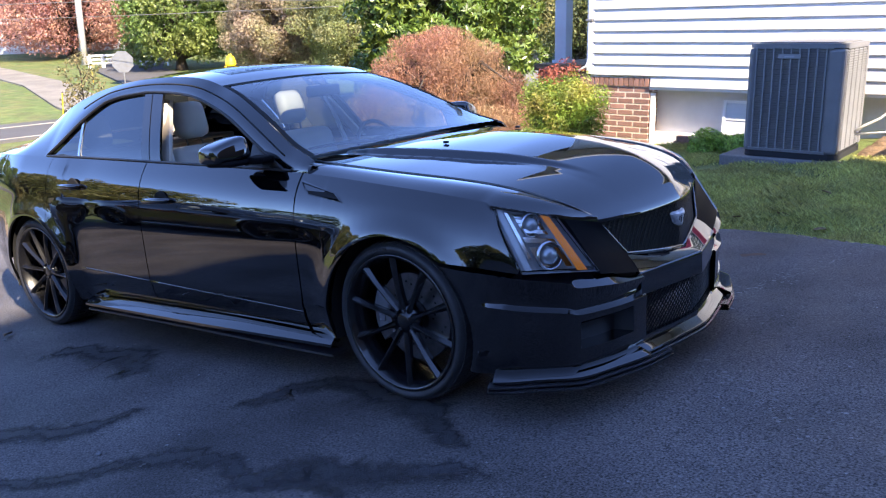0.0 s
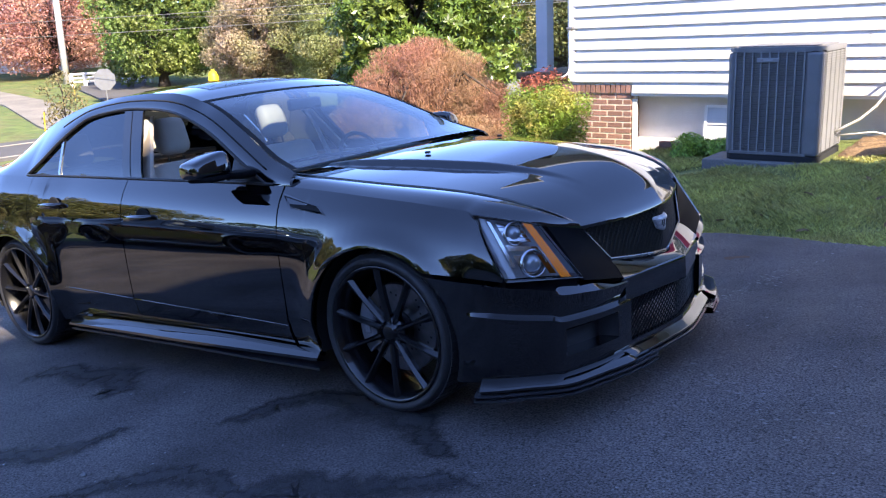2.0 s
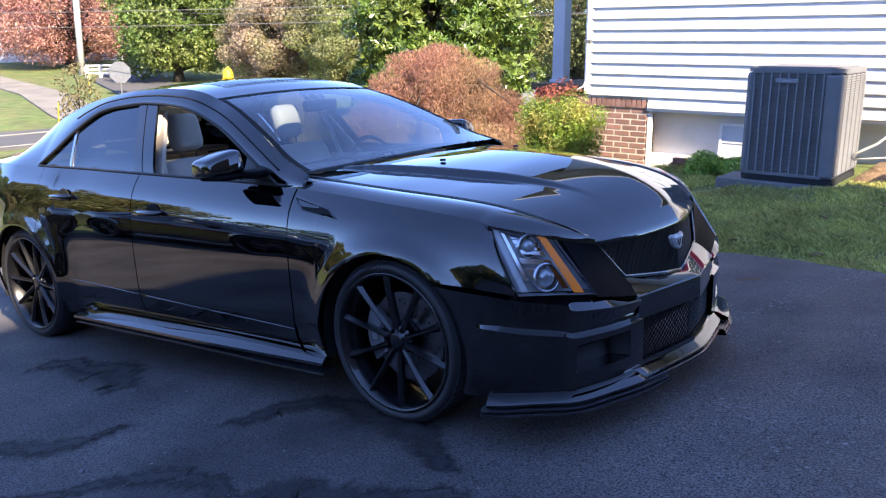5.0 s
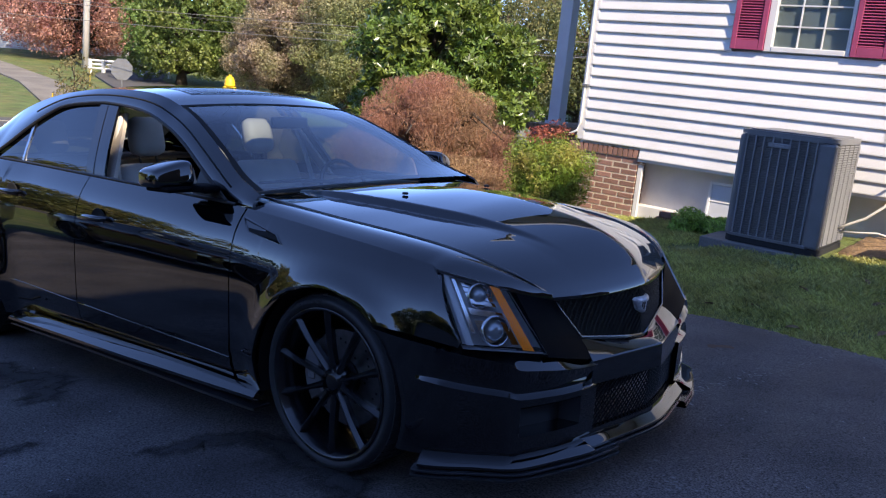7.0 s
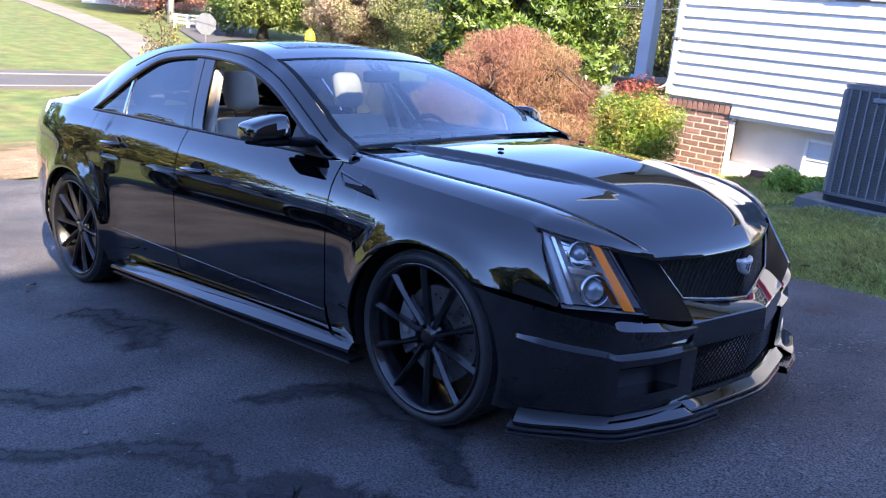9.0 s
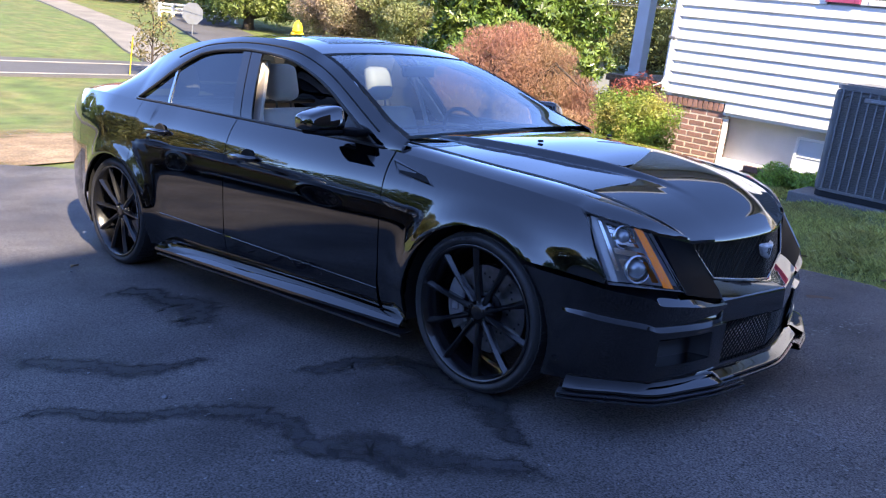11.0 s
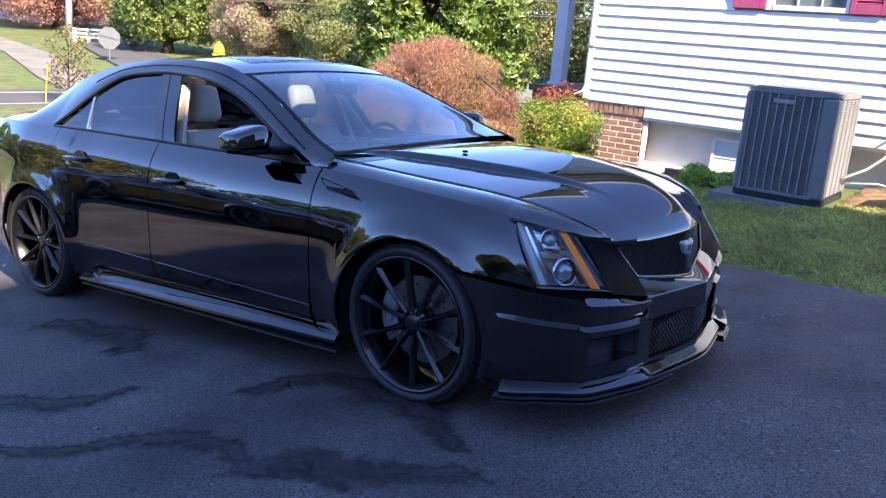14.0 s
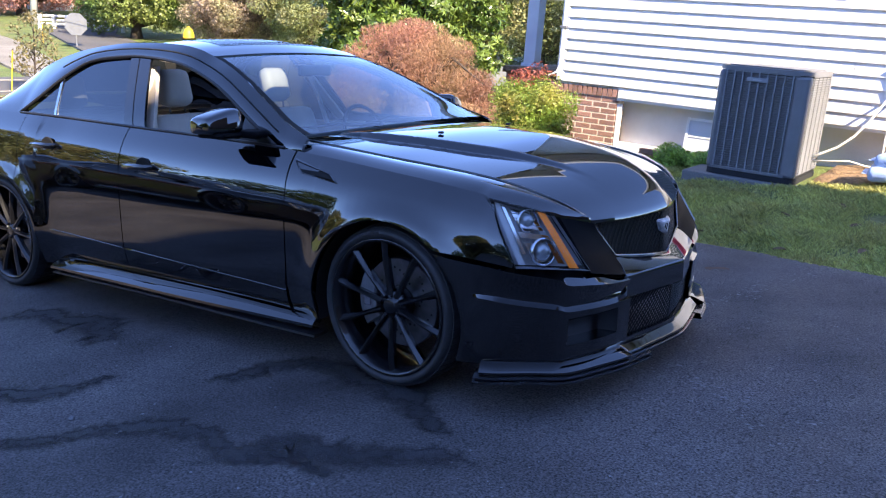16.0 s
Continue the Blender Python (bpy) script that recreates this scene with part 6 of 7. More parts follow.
# weeping laceleaf maple mound
def laceleaf():
    rng = np.random.default_rng(5)
    x, y = -5.24, 6.30
    t = thing("japanese_maple", pose(x, y, ground_z(x, y) - 0.03), "mounded laceleaf Japanese maple with rusty red-orange foliage", "shrub")
    for i in range(9):
        a = i * 0.7 + rng.uniform(-0.2, 0.2)
        r1 = rng.uniform(0.6, 1.2)
        part("limb", tubed([(0, 0, 0), (0.15 * math.cos(a), 0.15 * math.sin(a), 0.7), (0.55 * r1 * math.cos(a), 0.55 * r1 * math.sin(a), 1.25),
                            (r1 * math.cos(a), r1 * math.sin(a), 0.95)], [0.07, 0.05, 0.03, 0.008], 6), M["bark_dark"], t, smooth=True)
    blobs = []
    for i in range(70):
        a, k = rng.uniform(0, 2 * math.pi), math.sqrt(rng.random())
        rr = 1.22 * k
        zz = 1.80 * max(0.15, 1 - (rr / 1.62) ** 1.7) * rng.uniform(0.84, 1.03)
        blobs.append((rr * math.cos(a), rr * math.sin(a), zz - 0.10, 0.30, 0.30, 0.17))
        if k > 0.6:
            for f2 in (0.75, 0.5, 0.28):
                blobs.append((rr * 1.06 * math.cos(a), rr * 1.06 * math.sin(a), zz * f2, 0.26, 0.26, 0.20))
    v, fc = leaf_cloud(rng, blobs, 230000, 0.026, flat=0.25, ratio=0.14, shell=0.8, droop=1.1)
    quads("foliage", v, fc, M["leaf_jmaple"], t)


laceleaf()


def nandina():
    rng = np.random.default_rng(8)
    x, y = -2.76, 5.33
    t = thing("nandina_shrub", pose(x, y, ground_z(x, y) - 0.03), "yellow-green nandina shrub with reddish new shoots", "shrub")
    tips = []
    for i in range(34):
        a, k = rng.uniform(0, 2 * math.pi), math.sqrt(rng.random())
        h = (1.02 - 0.25 * k) * rng.uniform(0.75, 1.05)
        e = (0.38 * k * math.cos(a), 0.42 * k * math.sin(a), h)
        part("cane", tubed([(0.12 * k * math.cos(a), 0.12 * k * math.sin(a), 0), (e[0] * 0.6, e[1] * 0.6, h * 0.55), e], [0.008, 0.006, 0.003], 5), M["bark"], t)
        tips.append(e)
    blobs = []
    for e in tips:
        for f2 in (1.0, 0.8, 0.6, 0.42):
            blobs.append((e[0] * (0.75 + 0.3 * f2), e[1] * (0.75 + 0.3 * f2), e[2] * f2, 0.16, 0.16, 0.11))
    v, fc = leaf_cloud(rng, blobs, 30000, 0.021, flat=0.3, ratio=0.32, shell=0.7)
    quads("foliage", v, fc, M["leaf_nandina"], t)
    v, fc = leaf_cloud(rng, [(-0.12, 0.25, 1.03, 0.14, 0.12, 0.11), (-0.24, 0.08, 0.97, 0.14, 0.12, 0.08), (0.05, 0.1, 1.0, 0.14, 0.12, 0.07), (-0.05, -0.2, 0.95, 0.2, 0.14, 0.08)], 420, 0.022, ratio=0.34)
    quads("red_shoot", v, fc, M["leaf_red"], t)["label"] = "red new shoots"


nandina()


def low_plant():
    rng = np.random.default_rng(9)
    o = Vector((-0.90, 5.55, 0))
    t = thing("low_bush", pose(o.x, o.y, ground_z(o.x, o.y) - 0.05), "low bright green bushy plant by the pad", "plant")
    blobs = [(rng.uniform(-0.28, 0.36), rng.uniform(-0.20, 0.20), rng.uniform(0.04, 0.17), 0.13, 0.11, 0.08) for i in range(34)]
    v, fc = leaf_cloud(rng, blobs, 13000, 0.022, flat=0.2, ratio=0.35)
    quads("foliage", v, fc, M["leaf_bush"], t)
    part("stem", tubed([(0, 0, 0), (0.02, 0, 0.12), (0.05, 0.02, 0.2)], [0.01, 0.008, 0.004], 6), M["bark"], t)


low_plant()

tree("magnolia_tree", -12.7, 15.9, 5.0, 2.9, 21, M["leaf_magnolia"], M["bark_dark"], "dense glossy dark green magnolia tree", 72000, 0.085, 0.2, 0.06, 90, 0.36, flat=0.3, rosette=7, puff=0.55)
tree("red_maple_tree", -49.8, 25.8, 8.0, 6.5, 22, M["leaf_redmaple"], M["bark_dark"], "broad maple tree in dull red autumn leaf", 80000, 0.075, 0.3, 0.13, 95, puff=0.60)
tree("green_tree", -34.4, 22.8, 6.8, 3.7, 23, M["leaf_green"], M["bark_dark"], "full green shade tree beside the side street", 90000, 0.065, 0.24, 0.12, 80, puff=0.62, rosette=5)
tree("russet_tree", -28.3, 23.6, 5.4, 2.8, 24, M["leaf_russet"], M["bark"], "thin-leaved tree turning russet brown in autumn", 70000, 0.05, 0.18, 0.10, 70, puff=0.62)
tree("olive_tree", -24.2, 24.2, 5.6, 2.9, 25, M["leaf_olive"], M["bark"], "olive-green tree turning brown in autumn", 70000, 0.05, 0.18, 0.06, 70, puff=0.62)
tree("sapling", -19.15, 8.72, 2.1, 0.80, 26, M["leaf_sapling"], M["bark_dark"], "thin roadside sapling with sparse brownish leaves", 1150, 0.045, 0.04, 0.24, 16, puff=0.8)
for i, (tx, ty, th, ts, lf) in enumerate(((-44, 36, 8, 5.0, "leaf_wood"), (-37, 38, 8.5, 5.0, "leaf_green"), (-30, 38, 8, 5.0, "leaf_wood"), (-24, 36, 7.5, 4.6, "leaf_wood"), (-18, 34, 7.5, 4.6, "leaf_wood"),
                                           (-12.5, 33, 7, 4.4, "leaf_wood"), (-8.6, 27, 6, 3.4, "leaf_wood"), (-6.6, 22, 5.4, 2.2, "leaf_green"), (-57, 34, 7.5, 5, "leaf_wood"), (-66, 26, 7, 5, "leaf_olive"), (-50, 44, 9, 6, "leaf_wood"),
                                           (-14, -26, 8, 4.8, "leaf_green"), (-7, -28, 7.5, 4.6, "leaf_green"), (0, -27, 6.5, 4.5, "leaf_wood"), (7, -29, 7.5, 5, "leaf_green"), (-22, -24, 8, 5, "leaf_green"), (-31, -18, 8, 5, "leaf_wood"),
                                           (-35, -9, 8.5, 5, "leaf_green"), (-29, -13, 8, 4.6, "leaf_wood"), (-45, -4, 9, 5.5, "leaf_green"))):
    tree("woodland_tree", tx, ty, th, ts, 40 + i, M[lf], M["bark"], "tall roadside tree with mixed green and yellowing leaves", 32000 if ty > 0 else 12000, 0.085 if ty > 0 else 0.18, 0.25, 0.34 if -13 < tx < 0 and ty > 0 else 0.06, 50, puff=0.95 if -13 < tx < 0 and ty > 0 else 0.75)


# lawn blades by the driveway
def lawn_blades():
    rng = np.random.default_rng(77)
    n = 190000
    x = rng.uniform(-3.5, 3.6, n)
    e = np.array([drive_edge(v) for v in x])
    y = e - 0.05 + rng.random(n) ** 1.25 * 3.6
    z = np.array([ground_z(a, b) for a, b in zip(x, y)]) - 0.035
    keep = ~((x > -0.72) & (x < 0.46) & (y > 4.68)) & ~((x > 0.35) & (y > 4.95))
    clump = np.array([noise.noise(Vector((a * 2.1, b * 2.1, 3))) for a, b in zip(x, y)])
    keep &= clump > -0.45 + 0.45 * rng.random(n) - 0.15
    x, y, z, clump = x[keep], y[keep], z[keep], clump[keep]
    n = len(x)
    h = (0.026 + 0.028 * rng.random(n)) * (1.0 + 0.9 * clump)
    a = rng.uniform(0, 2 * np.pi, n)
    w = 0.0026 + 0.0026 * rng.random(n)
    lean = rng.normal(size=(n, 2)) * 0.55
    b0 = np.stack([x - w * np.cos(a), y - w * np.sin(a), z], 1)
    b1 = np.stack([x + w * np.cos(a), y + w * np.sin(a), z], 1)
    m0 = np.stack([x + lean[:, 0] * h * 0.4 + w * 0.7 * np.cos(a), y + lean[:, 1] * h * 0.4 + w * 0.7 * np.sin(a), z + h * 0.65], 1)
    t = np.stack([x + lean[:, 0] * h, y + lean[:, 1] * h, z + h], 1)
    v = np.stack([b0, b1, m0, t], 1).reshape(-1, 3)
    o = quads("grass", v, np.arange(n * 4).reshape(-1, 4), M["blade"], None)
    tagged(o, "short uneven lawn grass along the driveway edge", "grass", kind="stuff")


lawn_blades()


# ---- driveway marks ----
def on_drive(x, y, lift=0.003):
    return (x, y, plane_z(x, y) + lift)


def stain(name, pts, width, material, label, seed, lift=0.0016):
    """An irregular thin patch along a line on the asphalt."""
    rng = np.random.default_rng(seed)
    P = [Vector((*p, 0)) for p in pts]
    dense = []
    for a, b in zip(P, P[1:]):
        k = max(2, int((b - a).length / 0.025))
        dense += [a.lerp(b, i / k) for i in range(k)]
    dense.append(P[-1])
    n = len(dense)
    vs, fs = [], []
    for i, p in enumerate(dense):
        d = (dense[min(i + 1, n - 1)] - dense[max(i - 1, 0)]).normalized()
        s = Vector((-d.y, d.x, 0))
        taper = math.sin(math.pi * (i + 0.5) / n) ** 0.5
        w = width * taper * (1 + 0.5 * noise.noise(Vector((i * 0.11, seed, 0))) + 0.35 * noise.noise(Vector((i * 0.5, seed, 5))))
        c = 0.5 * width * noise.noise(Vector((i * 0.07, seed, 9)))
        for q in (-w, w * 0.2, w):
            r = p + s * (q / 2 + c + 0.012 * rng.normal())
            vs.append(on_drive(r.x, r.y, lift))
    for i in range(n - 1):
        for k in (0, 1):
            fs.append((i * 3 + k, i * 3 + k + 1, (i + 1) * 3 + k + 1, (i + 1) * 3 + k))
    o = raw(name, vs, fs, material, driveway, label)
    core = o.data.attributes.new("core", 'FLOAT', 'POINT')
    for i in range(n):
        end = min(1.0, i / 6, (n - 1 - i) / 6)
        for k, c in enumerate((0.0, 0.75, 0.0)):
            core.data[i * 3 + k].value = c * end
    return o


stain("tar_patch", [(-0.95, -2.4), (-0.79, -2.1), (-0.6, -1.82), (-0.41, -1.68), (-0.2, -1.63), (0.05, -1.61), (0.4, -1.62)], 0.22, M["sealer"], "dark curved tar smear", 3)
stain("tar_patch", [(-2.25, -1.35), (-2.1, -1.15), (-1.8, -1.06), (-1.5, -1.15), (-1.45, -1.35)], 0.43, M["sealer"], "dark tar smear", 4, 0.0018)
stain("tar_patch", [(-0.66, -1.32), (-0.55, -1.0), (-0.3, -0.88), (0.05, -0.90), (0.3, -1.0), (0.55, -1.2)], 0.35, M["sealer"], "dark tar smear", 5, 0.0020)
stain("tar_patch", [(-0.08, -1.85), (0.1, -1.5), (0.4, -1.4), (0.75, -1.3)], 0.32, M["sealer"], "dark tar smear", 6, 0.0024)
stain("tar_patch", [(-1.6, -2.1), (-1.3, -1.9), (-1.0, -1.62), (-0.9, -1.4)], 0.29, M["sealer"], "dark tar smear", 7, 0.0020)


def flecks():
    """Pale chipped flecks strewn along scuffed lines."""
    rng = np.random.default_rng(31)
    lines = (((0.90, -0.05), (1.62, -0.50), 0.07, 220), ((0.70, 0.75), (1.08, 2.2), 0.05, 260), ((1.3, -0.9), (1.75, -0.2), 0.25, 90), ((-2.4, -1.5), (1.6, -1.2), 0.5, 200), ((1.2, 0.4), (2.2, 1.6), 0.4, 200), ((-2.6, -2.2), (1.6, -1.9), 0.6, 320), ((0.8, -1.4), (2.2, 0.2), 0.5, 260))
    vs, fs = [], []
    for a, b, w, n in lines:
        for i in range(n):
            k = rng.random()
            x = a[0] + (b[0] - a[0]) * k + rng.normal() * w
            y = a[1] + (b[1] - a[1]) * k + rng.normal() * w
            if math.hypot(x, y + 0.88) < 0.45 or (x < 0.75 and y > -0.9 and y < 0.9):
                continue
            r = 0.002 + 0.0055 * rng.random() ** 3
            th = rng.uniform(0, 3.14)
            m = len(vs)
            for q in range(5):
                rr = r * rng.uniform(0.5, 1.5)
                vs.append(on_drive(x + rr * (1.8 if w < 0.1 else 1.0) * math.cos(th + q * 1.257), y + rr * math.sin(th + q * 1.257), 0.0016))
            fs.append(tuple(range(m, m + 5)))
    o = raw("flecks", vs, fs, M["chalk"], driveway, "pale chipped flecks in the asphalt")
    o["kind"] = "stuff"


flecks()
stain("rust_spot", [(0.48, 1.83), (0.55, 1.87), (0.62, 1.88)], 0.07, M["rust_stain"], "rusty orange spot", 60)


def pebble(x, y, r, seed):
    rng = np.random.default_rng(seed)
    t = thing("pebble", Matrix.Translation(on_drive(x, y, 0)), "small pale pebble on the asphalt", "pebble", "pebbles on the driveway")
    bm = bmesh.new()
    bmesh.ops.create_icosphere(bm, subdivisions=2, radius=r)
    for v in bm.verts:
        v.co *= 1 + 0.25 * noise.noise(v.co * 60 + Vector((seed, 0, 0)))
        v.co.z = v.co.z * 0.6 + r * 0.5
    part("stone", bm, M["chalk"], t, smooth=True)


for i, (x, y, r) in enumerate(((-0.76, -1.81, 0.012), (-2.84, -1.2, 0.010), (-1.98, -0.98, 0.007), (-1.39, -1.19, 0.006), (1.3, -0.9, 0.006), (0.8, -1.5, 0.005), (1.9, 0.6, 0.007), (-0.2, -1.3, 0.005), (0.5, -2.0, 0.005), (-1.2, -1.9, 0.006))):
    pebble(x, y, r, i)


def fallen_leaf(x, y, a, seed):
    t = thing("fallen_leaf", Matrix.Translation((x, y, (plane_z(x, y) if y < drive_edge(x) else ground_z(x, y) - 0.02) + 0.012)) @ pose(0, 0, 0, 12, -9, a), "curled dry brown leaf on the ground", "leaf", "fallen leaves")
    bm = bmesh.new()
    n = 7
    for k in range(n):
        u = k / (n - 1)
        w = 0.022 * math.sin(math.pi * min(1, 0.08 + u * 0.9)) ** 0.7
        for s in (-1, 0, 1):
            bm.verts.new((0.045 * (u - 0.5) * 2, s * w, 0.010 * s * s + 0.006 * math.sin(3 * u)))
    bm.verts.ensure_lookup_table()
    for k in range(n - 1):
        for s in (0, 1):
            bm.faces.new([bm.verts[i] for i in (k * 3 + s, k * 3 + s + 1, k * 3 + s + 4, k * 3 + s + 3)])
    part("blade", bm, M["soil"], t, smooth=True)


for i, (x, y) in enumerate(((0.75, 2.62), (1.25, 2.75), (1.6, 2.45), (0.4, 3.0), (1.9, 2.9), (-0.3, 3.2), (1.1, 3.4), (0.9, 4.0), (1.8, 3.6), (0.1, 2.9), (-2.9, -1.15), (2.2, 2.3), (1.45, 3.05), (0.55, 3.6))):
    fallen_leaf(x, y, i * 67, i)


# ---- beside the air conditioner: bare soil, hose, meter, sacks ----
def soil_bed():
    xs = span(0.36, 3.4, 30)
    ys = span(4.95, 6.25, 14)
    v, f = sheet(xs, ys, lambda x, y: ground_z(x, y) - 0.035 + 0.05 * smooth01((y - 4.95) / 0.3) * smooth01((x - 0.36) / 0.1) + 0.03 * noise.noise(Vector((x * 4, y * 4, 1))) - (0.06 if y < 4.97 or x < 0.37 else 0))
    o = raw("soil_bed", v, f, M["soil"], smooth=True)
    tagged(o, "bare sunlit orange-brown soil by the foundation", "soil", kind="structure")


soil_bed()


def straw_bed():
    """Bare straw-coloured ground between the lawn and the sunny end of the driveway."""
    xs, ks = span(-13.4, -7.75, 40), span(0, 1, 20)
    v = [(x, drive_edge(x) + 0.02 + 6.0 * k, ground_z(x, drive_edge(x) + 0.02 + 6.0 * k) - 0.012) for k in ks for x in xs]
    n = len(xs)
    f = [(j * n + i, j * n + i + 1, (j + 1) * n + i + 1, (j + 1) * n + i) for j in range(len(ks) - 1) for i in range(n - 1)]
    o = raw("straw_bed", v, f, M["straw"], smooth=True)
    core = o.data.attributes.new("core", 'FLOAT', 'POINT')
    for j, k in enumerate(ks):
        for i, x in enumerate(xs):
            core.data[j * n + i].value = 0.8 * min(1.0, (x + 13.4) / 3.0, (1 - k) / 0.25, 0.4 + k * 8)
    tagged(o, "dry straw-coloured bare ground at the lawn's edge", "bare ground", kind="structure")


straw_bed()
hose = thing("drain_hose", Matrix.Identity(4), "cream plastic hose running from the unit to the wall", "hose")
part("hose_run", tubed([(0.34, 5.40, 0.40), (0.42, 5.44, 0.45), (0.54, 5.47, 0.52), (0.66, 5.52, 0.64), (0.76, 5.62, 0.80), (0.84, 5.75, 0.98), (0.90, 5.95, 1.05), (0.90, 6.22, 1.06)], 0.013, 10), M["hose"], hose, smooth=True)
part("hose_run", tubed([(0.34, 5.45, 0.36), (0.50, 5.46, 0.38), (0.66, 5.50, 0.40), (0.80, 5.60, 0.36), (0.92, 5.75, 0.34)], 0.009, 8), M["hose"], hose, smooth=True)
pipe = thing("down_pipe", Matrix.Identity(4), "thin cream pipe standing at the wall", "pipe")
part("tube", tubed([(0.88, 5.98, 0.10), (0.88, 5.98, 0.60), (0.90, 6.10, 0.95), (0.90, 6.20, 1.00)], 0.014, 8), M["hose"], pipe, smooth=True)
# Unseen box, set just past the view so its shadow reaches the visible siding.
met = thing("utility_box", HOUSE @ pose(4.06, -0.005, 1.02), "grey utility box out of view, placed for its shadow on the white siding", "utility box")
part("case", boxed(-0.10, 0.16, -0.11, -0.014, 0.10, 0.40, 0.012), M["meter"], met)
part("lid", boxed(-0.11, 0.17, -0.125, -0.016, 0.404, 0.42, 0.006), M["meter"], met)
part("conduit", tubed([(0.03, -0.07, 0.10), (0.03, -0.07, -0.30), (0.03, -0.05, -0.62)], 0.016, 8), M["meter"], met)
for i, (dx, dz, rz) in enumerate(((0.05, -0.02, 4), (0.10, 0.095, -5))):
    sk = thing("filled_sack", pose(1.16 + dx, 5.02 + 0.02 * i, ground_z(1.2, 5.0) + 0.05 + dz, 0, 0, rz), "blue-white plastic sack lying in a stack", "sack", "stack of sacks")
    bm = boxed(-0.30, 0.34, -0.20, 0.22, 0, 0.125, 0.05)
    bmesh.ops.subdivide_edges(bm, edges=bm.edges[:], cuts=2, use_grid_fill=True)
    for v in bm.verts:
        v.co += Vector((0.0, 0.0, 1.0)) * 0.018 * noise.noise(v.co * 9 + Vector((i * 3.0, 0, 0)))
    part("bag", bm, M["bag"], sk, smooth=True)
    part("seam", boxed(-0.345, -0.30, -0.17, 0.19, 0.055, 0.062, 0.002), M["bag"], sk)


# ---- street furniture across the road ----
def sign(x, y):
    z0 = ground_z(x, y)
    t = thing("road_sign", pose(x, y, z0, 0, 0, 40), "back of an octagonal grey metal road sign", "road sign")
    part("post", boxed(-0.025, 0.025, -0.02, 0.02, -0.1, 0.62 - z0 - 0.09, 0.004), M["galv"], t)
    bm = bmesh.new()
    r, h = 0.47, 0.09 - z0
    a = [bm.verts.new((r * math.cos(math.pi / 8 + k * math.pi / 4), -0.028, h + r * math.sin(math.pi / 8 + k * math.pi / 4))) for k in range(8)]
    b = [bm.verts.new((v.co.x, -0.022, v.co.z)) for v in a]
    bm.faces.new(a)
    bm.faces.new(b[::-1])
    for k in range(8):
        bm.faces.new((a[k], a[(k + 1) % 8], b[(k + 1) % 8], b[k]))
    bmesh.ops.recalc_face_normals(bm, faces=bm.faces)
    part("plate", bm, M["galv"], t)


sign(-30.25, 16.96)


def hydrant(x, y):
    z0 = ground_z(x, y)
    zt = 0.32
    t = thing("fire_hydrant", pose(x, y, z0, 0, 0, 20), "yellow fire hydrant beside the street", "fire hydrant")
    H = zt - z0
    part("barrel", lathe([(0.0, 0), (0.21, 0), (0.21, 0.05), (0.165, 0.06), (0.165, H * 0.60), (0.22, H * 0.62), (0.22, H * 0.68), (0.0, H * 0.68)], 20, 'Z'), M["yellow"], t, smooth=True)
    part("bonnet", lathe([(0.215, H * 0.68), (0.20, H * 0.80), (0.14, H * 0.92), (0.06, H * 0.95), (0.06, H), (0, H)], 20, 'Z'), M["yellow"], t, smooth=True)
    for a in (0, 120, 240):
        o = part("outlet", lathe([(0, 0.10), (0.09, 0.10), (0.09, 0.27), (0.05, 0.29), (0, 0.29)], 14, 'X'), M["yellow"], t, smooth=True)
        o.matrix_local = pose(0, 0, H * 0.52, 0, 0, a)


hydrant(-26.17, 19.28)


def utility_pole(x, y, h, lean):
    z0 = ground_z(x, y)
    t = thing("utility_pole", pose(x, y, z0 - 0.2, lean, lean * 0.4, 0), "weathered pale wooden utility pole", "utility pole")
    part("pole", tubed([(0, 0, 0), (0, 0, h * 0.5), (0, 0, h)], [0.19, 0.17, 0.13], 12), M["pole_grey"], t, smooth=True)
    part("crossarm", boxed(-1.1, 1.1, -0.06, 0.06, h - 0.7, h - 0.56, 0.01), M["pole_grey"], t)
    for i in (-1.0, -0.4, 0.4, 1.0):
        o = part("insulator", lathe([(0, 0), (0.04, 0), (0.05, 0.05), (0.03, 0.12), (0, 0.13)], 10, 'Z'), M["galv"], t, smooth=True)
        o.location = (i, 0, h - 0.56)


utility_pole(-43.1, 22.65, 9.0, -1.5)


def wire(a, b, sag, r=0.014):
    t = thing("overhead_wire", Matrix.Identity(4), "thin grey overhead utility wire", "wire", "overhead wires")
    A, B = Vector(a), Vector(b)
    part("cable", tubed([A.lerp(B, k / 14) - Vector((0, 0, sag * 4 * (k / 14) * (1 - k / 14))) for k in range(15)], r, 5), M["wire"], t)


wire((-60, -2.0, 2.9), (-8, 27.5, 3.0), 0.5, 0.011)
wire((-60, -2.0, 2.3), (-8, 27.5, 2.45), 0.5, 0.011)
wire((-43.1, 22.6, 3.1), (-9, 20.5, 2.2), 0.25, 0.010)
wire((-43.1, 22.6, 6.6), (-12, 22.5, 4.0), 0.3, 0.010)
for (x, y, zt, h) in ((-19.2, 8.1, -0.10, 1.0), (-32.6, 16.9, -0.08, 1.2)):
    z0 = ground_z(x, y)
    t = thing("marker_post", pose(x, y, z0, 0, 9 if x > -25 else 0, 0), "thin yellow marker post in the grass", "marker post")
    part("rod", tubed([(0, 0, -0.1), (0, 0, (zt - z0) * 0.5), (0, 0, zt - z0)], 0.014, 8), M["yellow"], t)


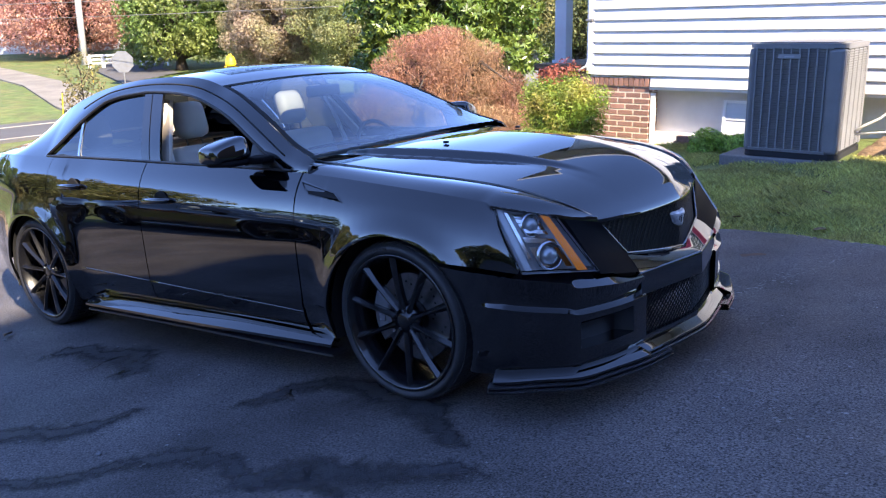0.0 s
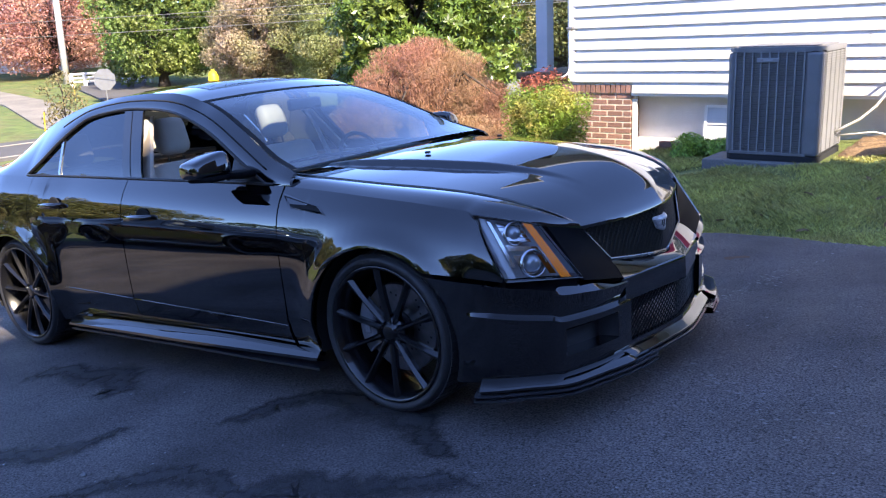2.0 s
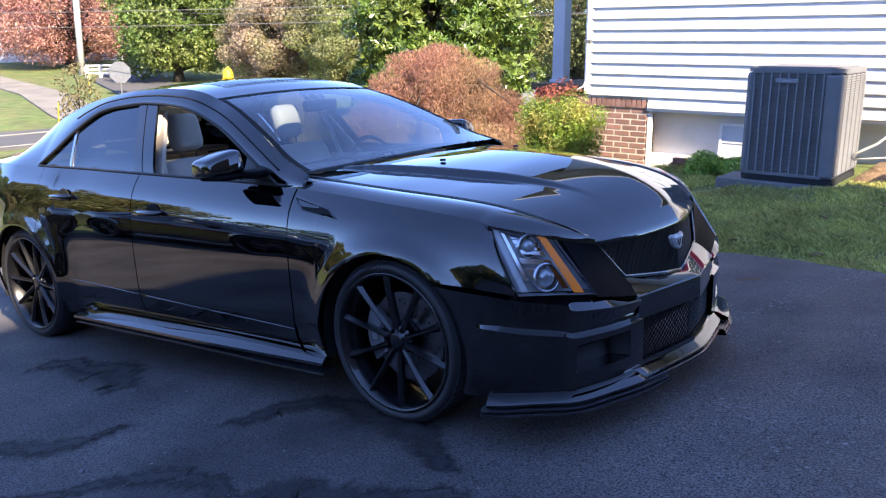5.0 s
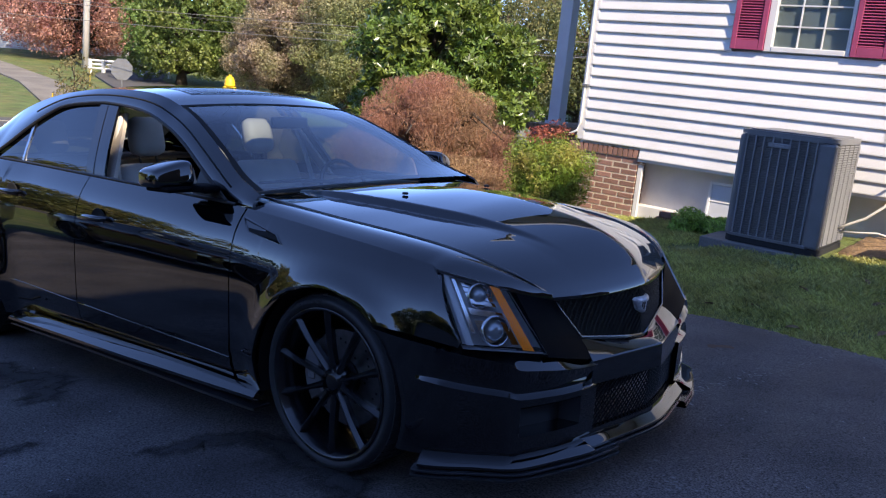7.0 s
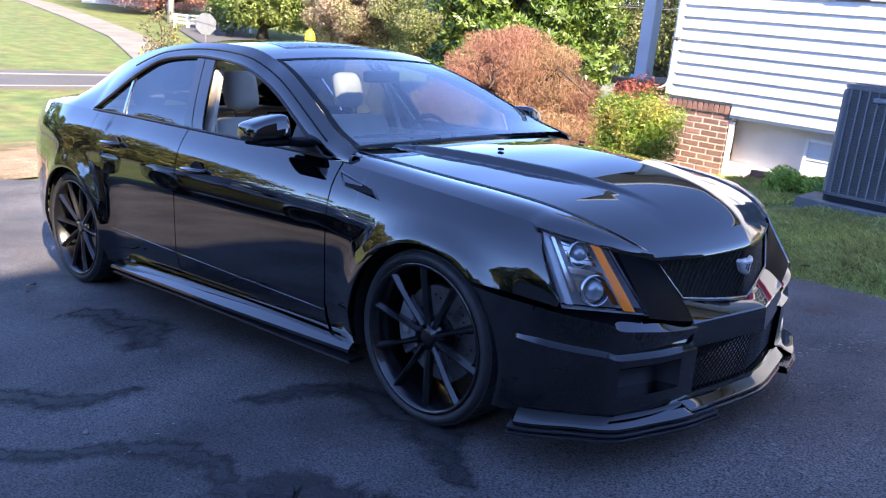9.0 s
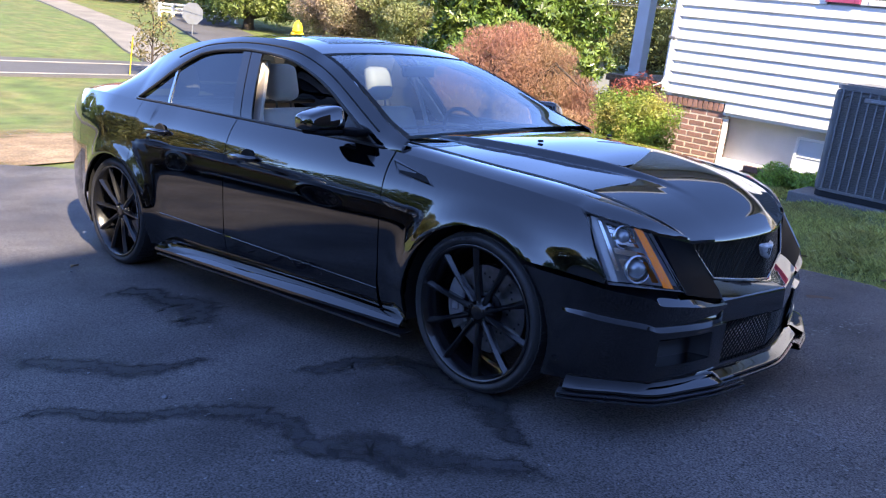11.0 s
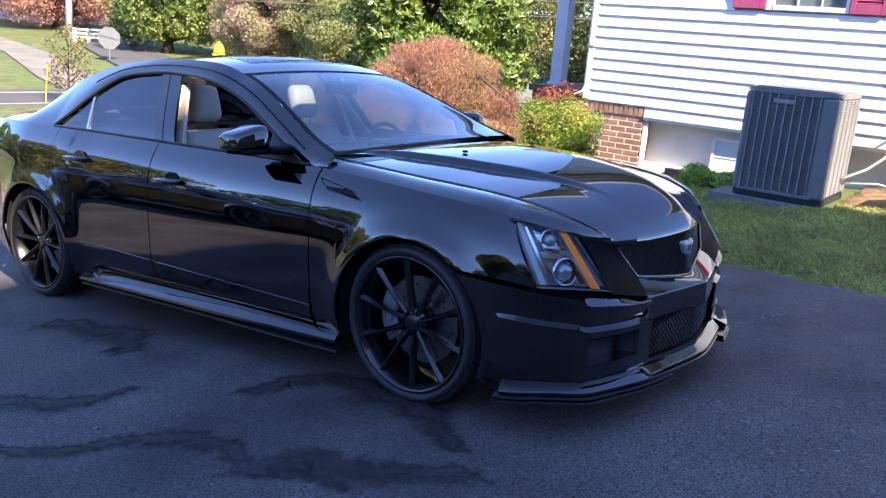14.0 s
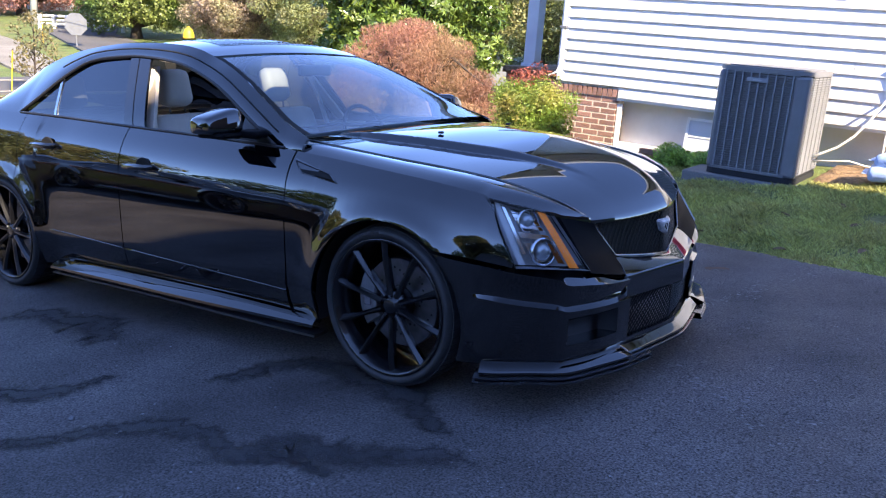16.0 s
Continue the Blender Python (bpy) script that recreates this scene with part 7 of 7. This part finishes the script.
def fence(x0, y0, x1, y1):
    t = thing("picket_fence", Matrix.Identity(4), "white wooden rail fence far across the street", "fence")
    n = 6
    for i in range(n + 1):
        k = i / n
        x, y = x0 + (x1 - x0) * k, y0 + (y1 - y0) * k
        z = ground_z(x, y)
        part("post", boxed(x - 0.07, x + 0.07, y - 0.07, y + 0.07, z - 0.2, z + 0.72), M["white_trim"], t)
    for h in (0.25, 0.45, 0.65):
        A, B = (x0, y0, ground_z(x0, y0) + h), (x1, y1, ground_z(x1, y1) + h)
        part("rail", tubed([A, B], 0.06, 4), M["white_trim"], t)


fence(-39.6, 20.9, -37.6, 24.3)


def far_house(x, y, w, d, h, rz, label):
    z0 = ground_z(x, y) - 0.2
    t = thing("far_house", pose(x, y, z0, 0, 0, rz), label, "house")
    part("wall", boxed(-w / 2, w / 2, -d / 2, d / 2, 0, h), M["white_trim"], t)
    bm = bmesh.new()
    v = [bm.verts.new(p) for p in ((-w / 2 - 0.3, -d / 2 - 0.3, h), (w / 2 + 0.3, -d / 2 - 0.3, h), (w / 2 + 0.3, d / 2 + 0.3, h), (-w / 2 - 0.3, d / 2 + 0.3, h), (-w / 2 - 0.3, 0, h + d * 0.3), (w / 2 + 0.3, 0, h + d * 0.3))]
    for q in ((0, 1, 5, 4), (2, 3, 4, 5), (0, 4, 3), (1, 2, 5), (3, 2, 1, 0)):
        bm.faces.new([v[i] for i in q])
    part("roof", bm, M["roof_shingle"], t)
    for i in range(3):
        cx = -w / 2 + w * (i + 0.5) / 3
        win = part("window", boxed(cx - 0.5, cx + 0.5, -d / 2 - 0.04, -d / 2 + 0.01, 1.0, 2.2), M["white_trim"], t)
        part("window_pane", boxed(cx - 0.42, cx + 0.42, -d / 2 - 0.05, -d / 2 - 0.041, 1.08, 2.12), M["glass_dark"], win)
    return t


far_house(-60.0, 30.5, 9, 6, 2.6, 60, "white single-storey house far across the road")
far_house(-49.0, 36.5, 8, 6, 2.6, 48, "white house half hidden behind trees")

# second dark car, parked across the driveway behind the camera, seen in the paint
other = copy_thing(car, pose(-4.7, -5.1, plane_z(-4.7, -5.1), 0, -5.28, 0))
tagged(other, "black sedan parked across the driveway", "car")
for ob in list(other.children_recursive):
    if ob.name.startswith(("amber_reflector", "tail_light")):
        bpy.data.objects.remove(ob)


def far_car(x, y, rz):
    t = thing("far_car", pose(x, y, ground_z(x, y), 0, 0, rz), "pale parked car far behind the porch", "car")
    bm = bmesh.new()
    prof = [(-2.1, 0.35), (-2.15, 0.75), (-1.9, 0.95), (-1.2, 1.0), (-0.7, 1.4), (0.5, 1.42), (1.1, 1.0), (1.9, 0.85), (2.1, 0.6), (2.1, 0.35)]
    a = [bm.verts.new((px, -0.85, pz)) for px, pz in prof]
    b = [bm.verts.new((px, 0.85, pz)) for px, pz in prof]
    for i in range(len(prof)):
        j = (i + 1) % len(prof)
        bm.faces.new((a[i], a[j], b[j], b[i]))
    bm.faces.new(a[::-1])
    bm.faces.new(b)
    bmesh.ops.recalc_face_normals(bm, faces=bm.faces)
    part("body", bm, M["galv"], t)
    part("side_window", boxed(-1.0, 0.8, -0.862, -0.852, 1.0, 1.32), M["glass_dark"], t)
    for wx in (-1.35, 1.35):
        for s in (-1, 1):
            o = part("wheel", lathe([(0, -0.1), (0.32, -0.1), (0.32, 0.1), (0, 0.1)], 20), M["rubber"], t)
            o.location = (wx, s * 0.80, 0.32)


far_car(-14.0, 21.5, 40)
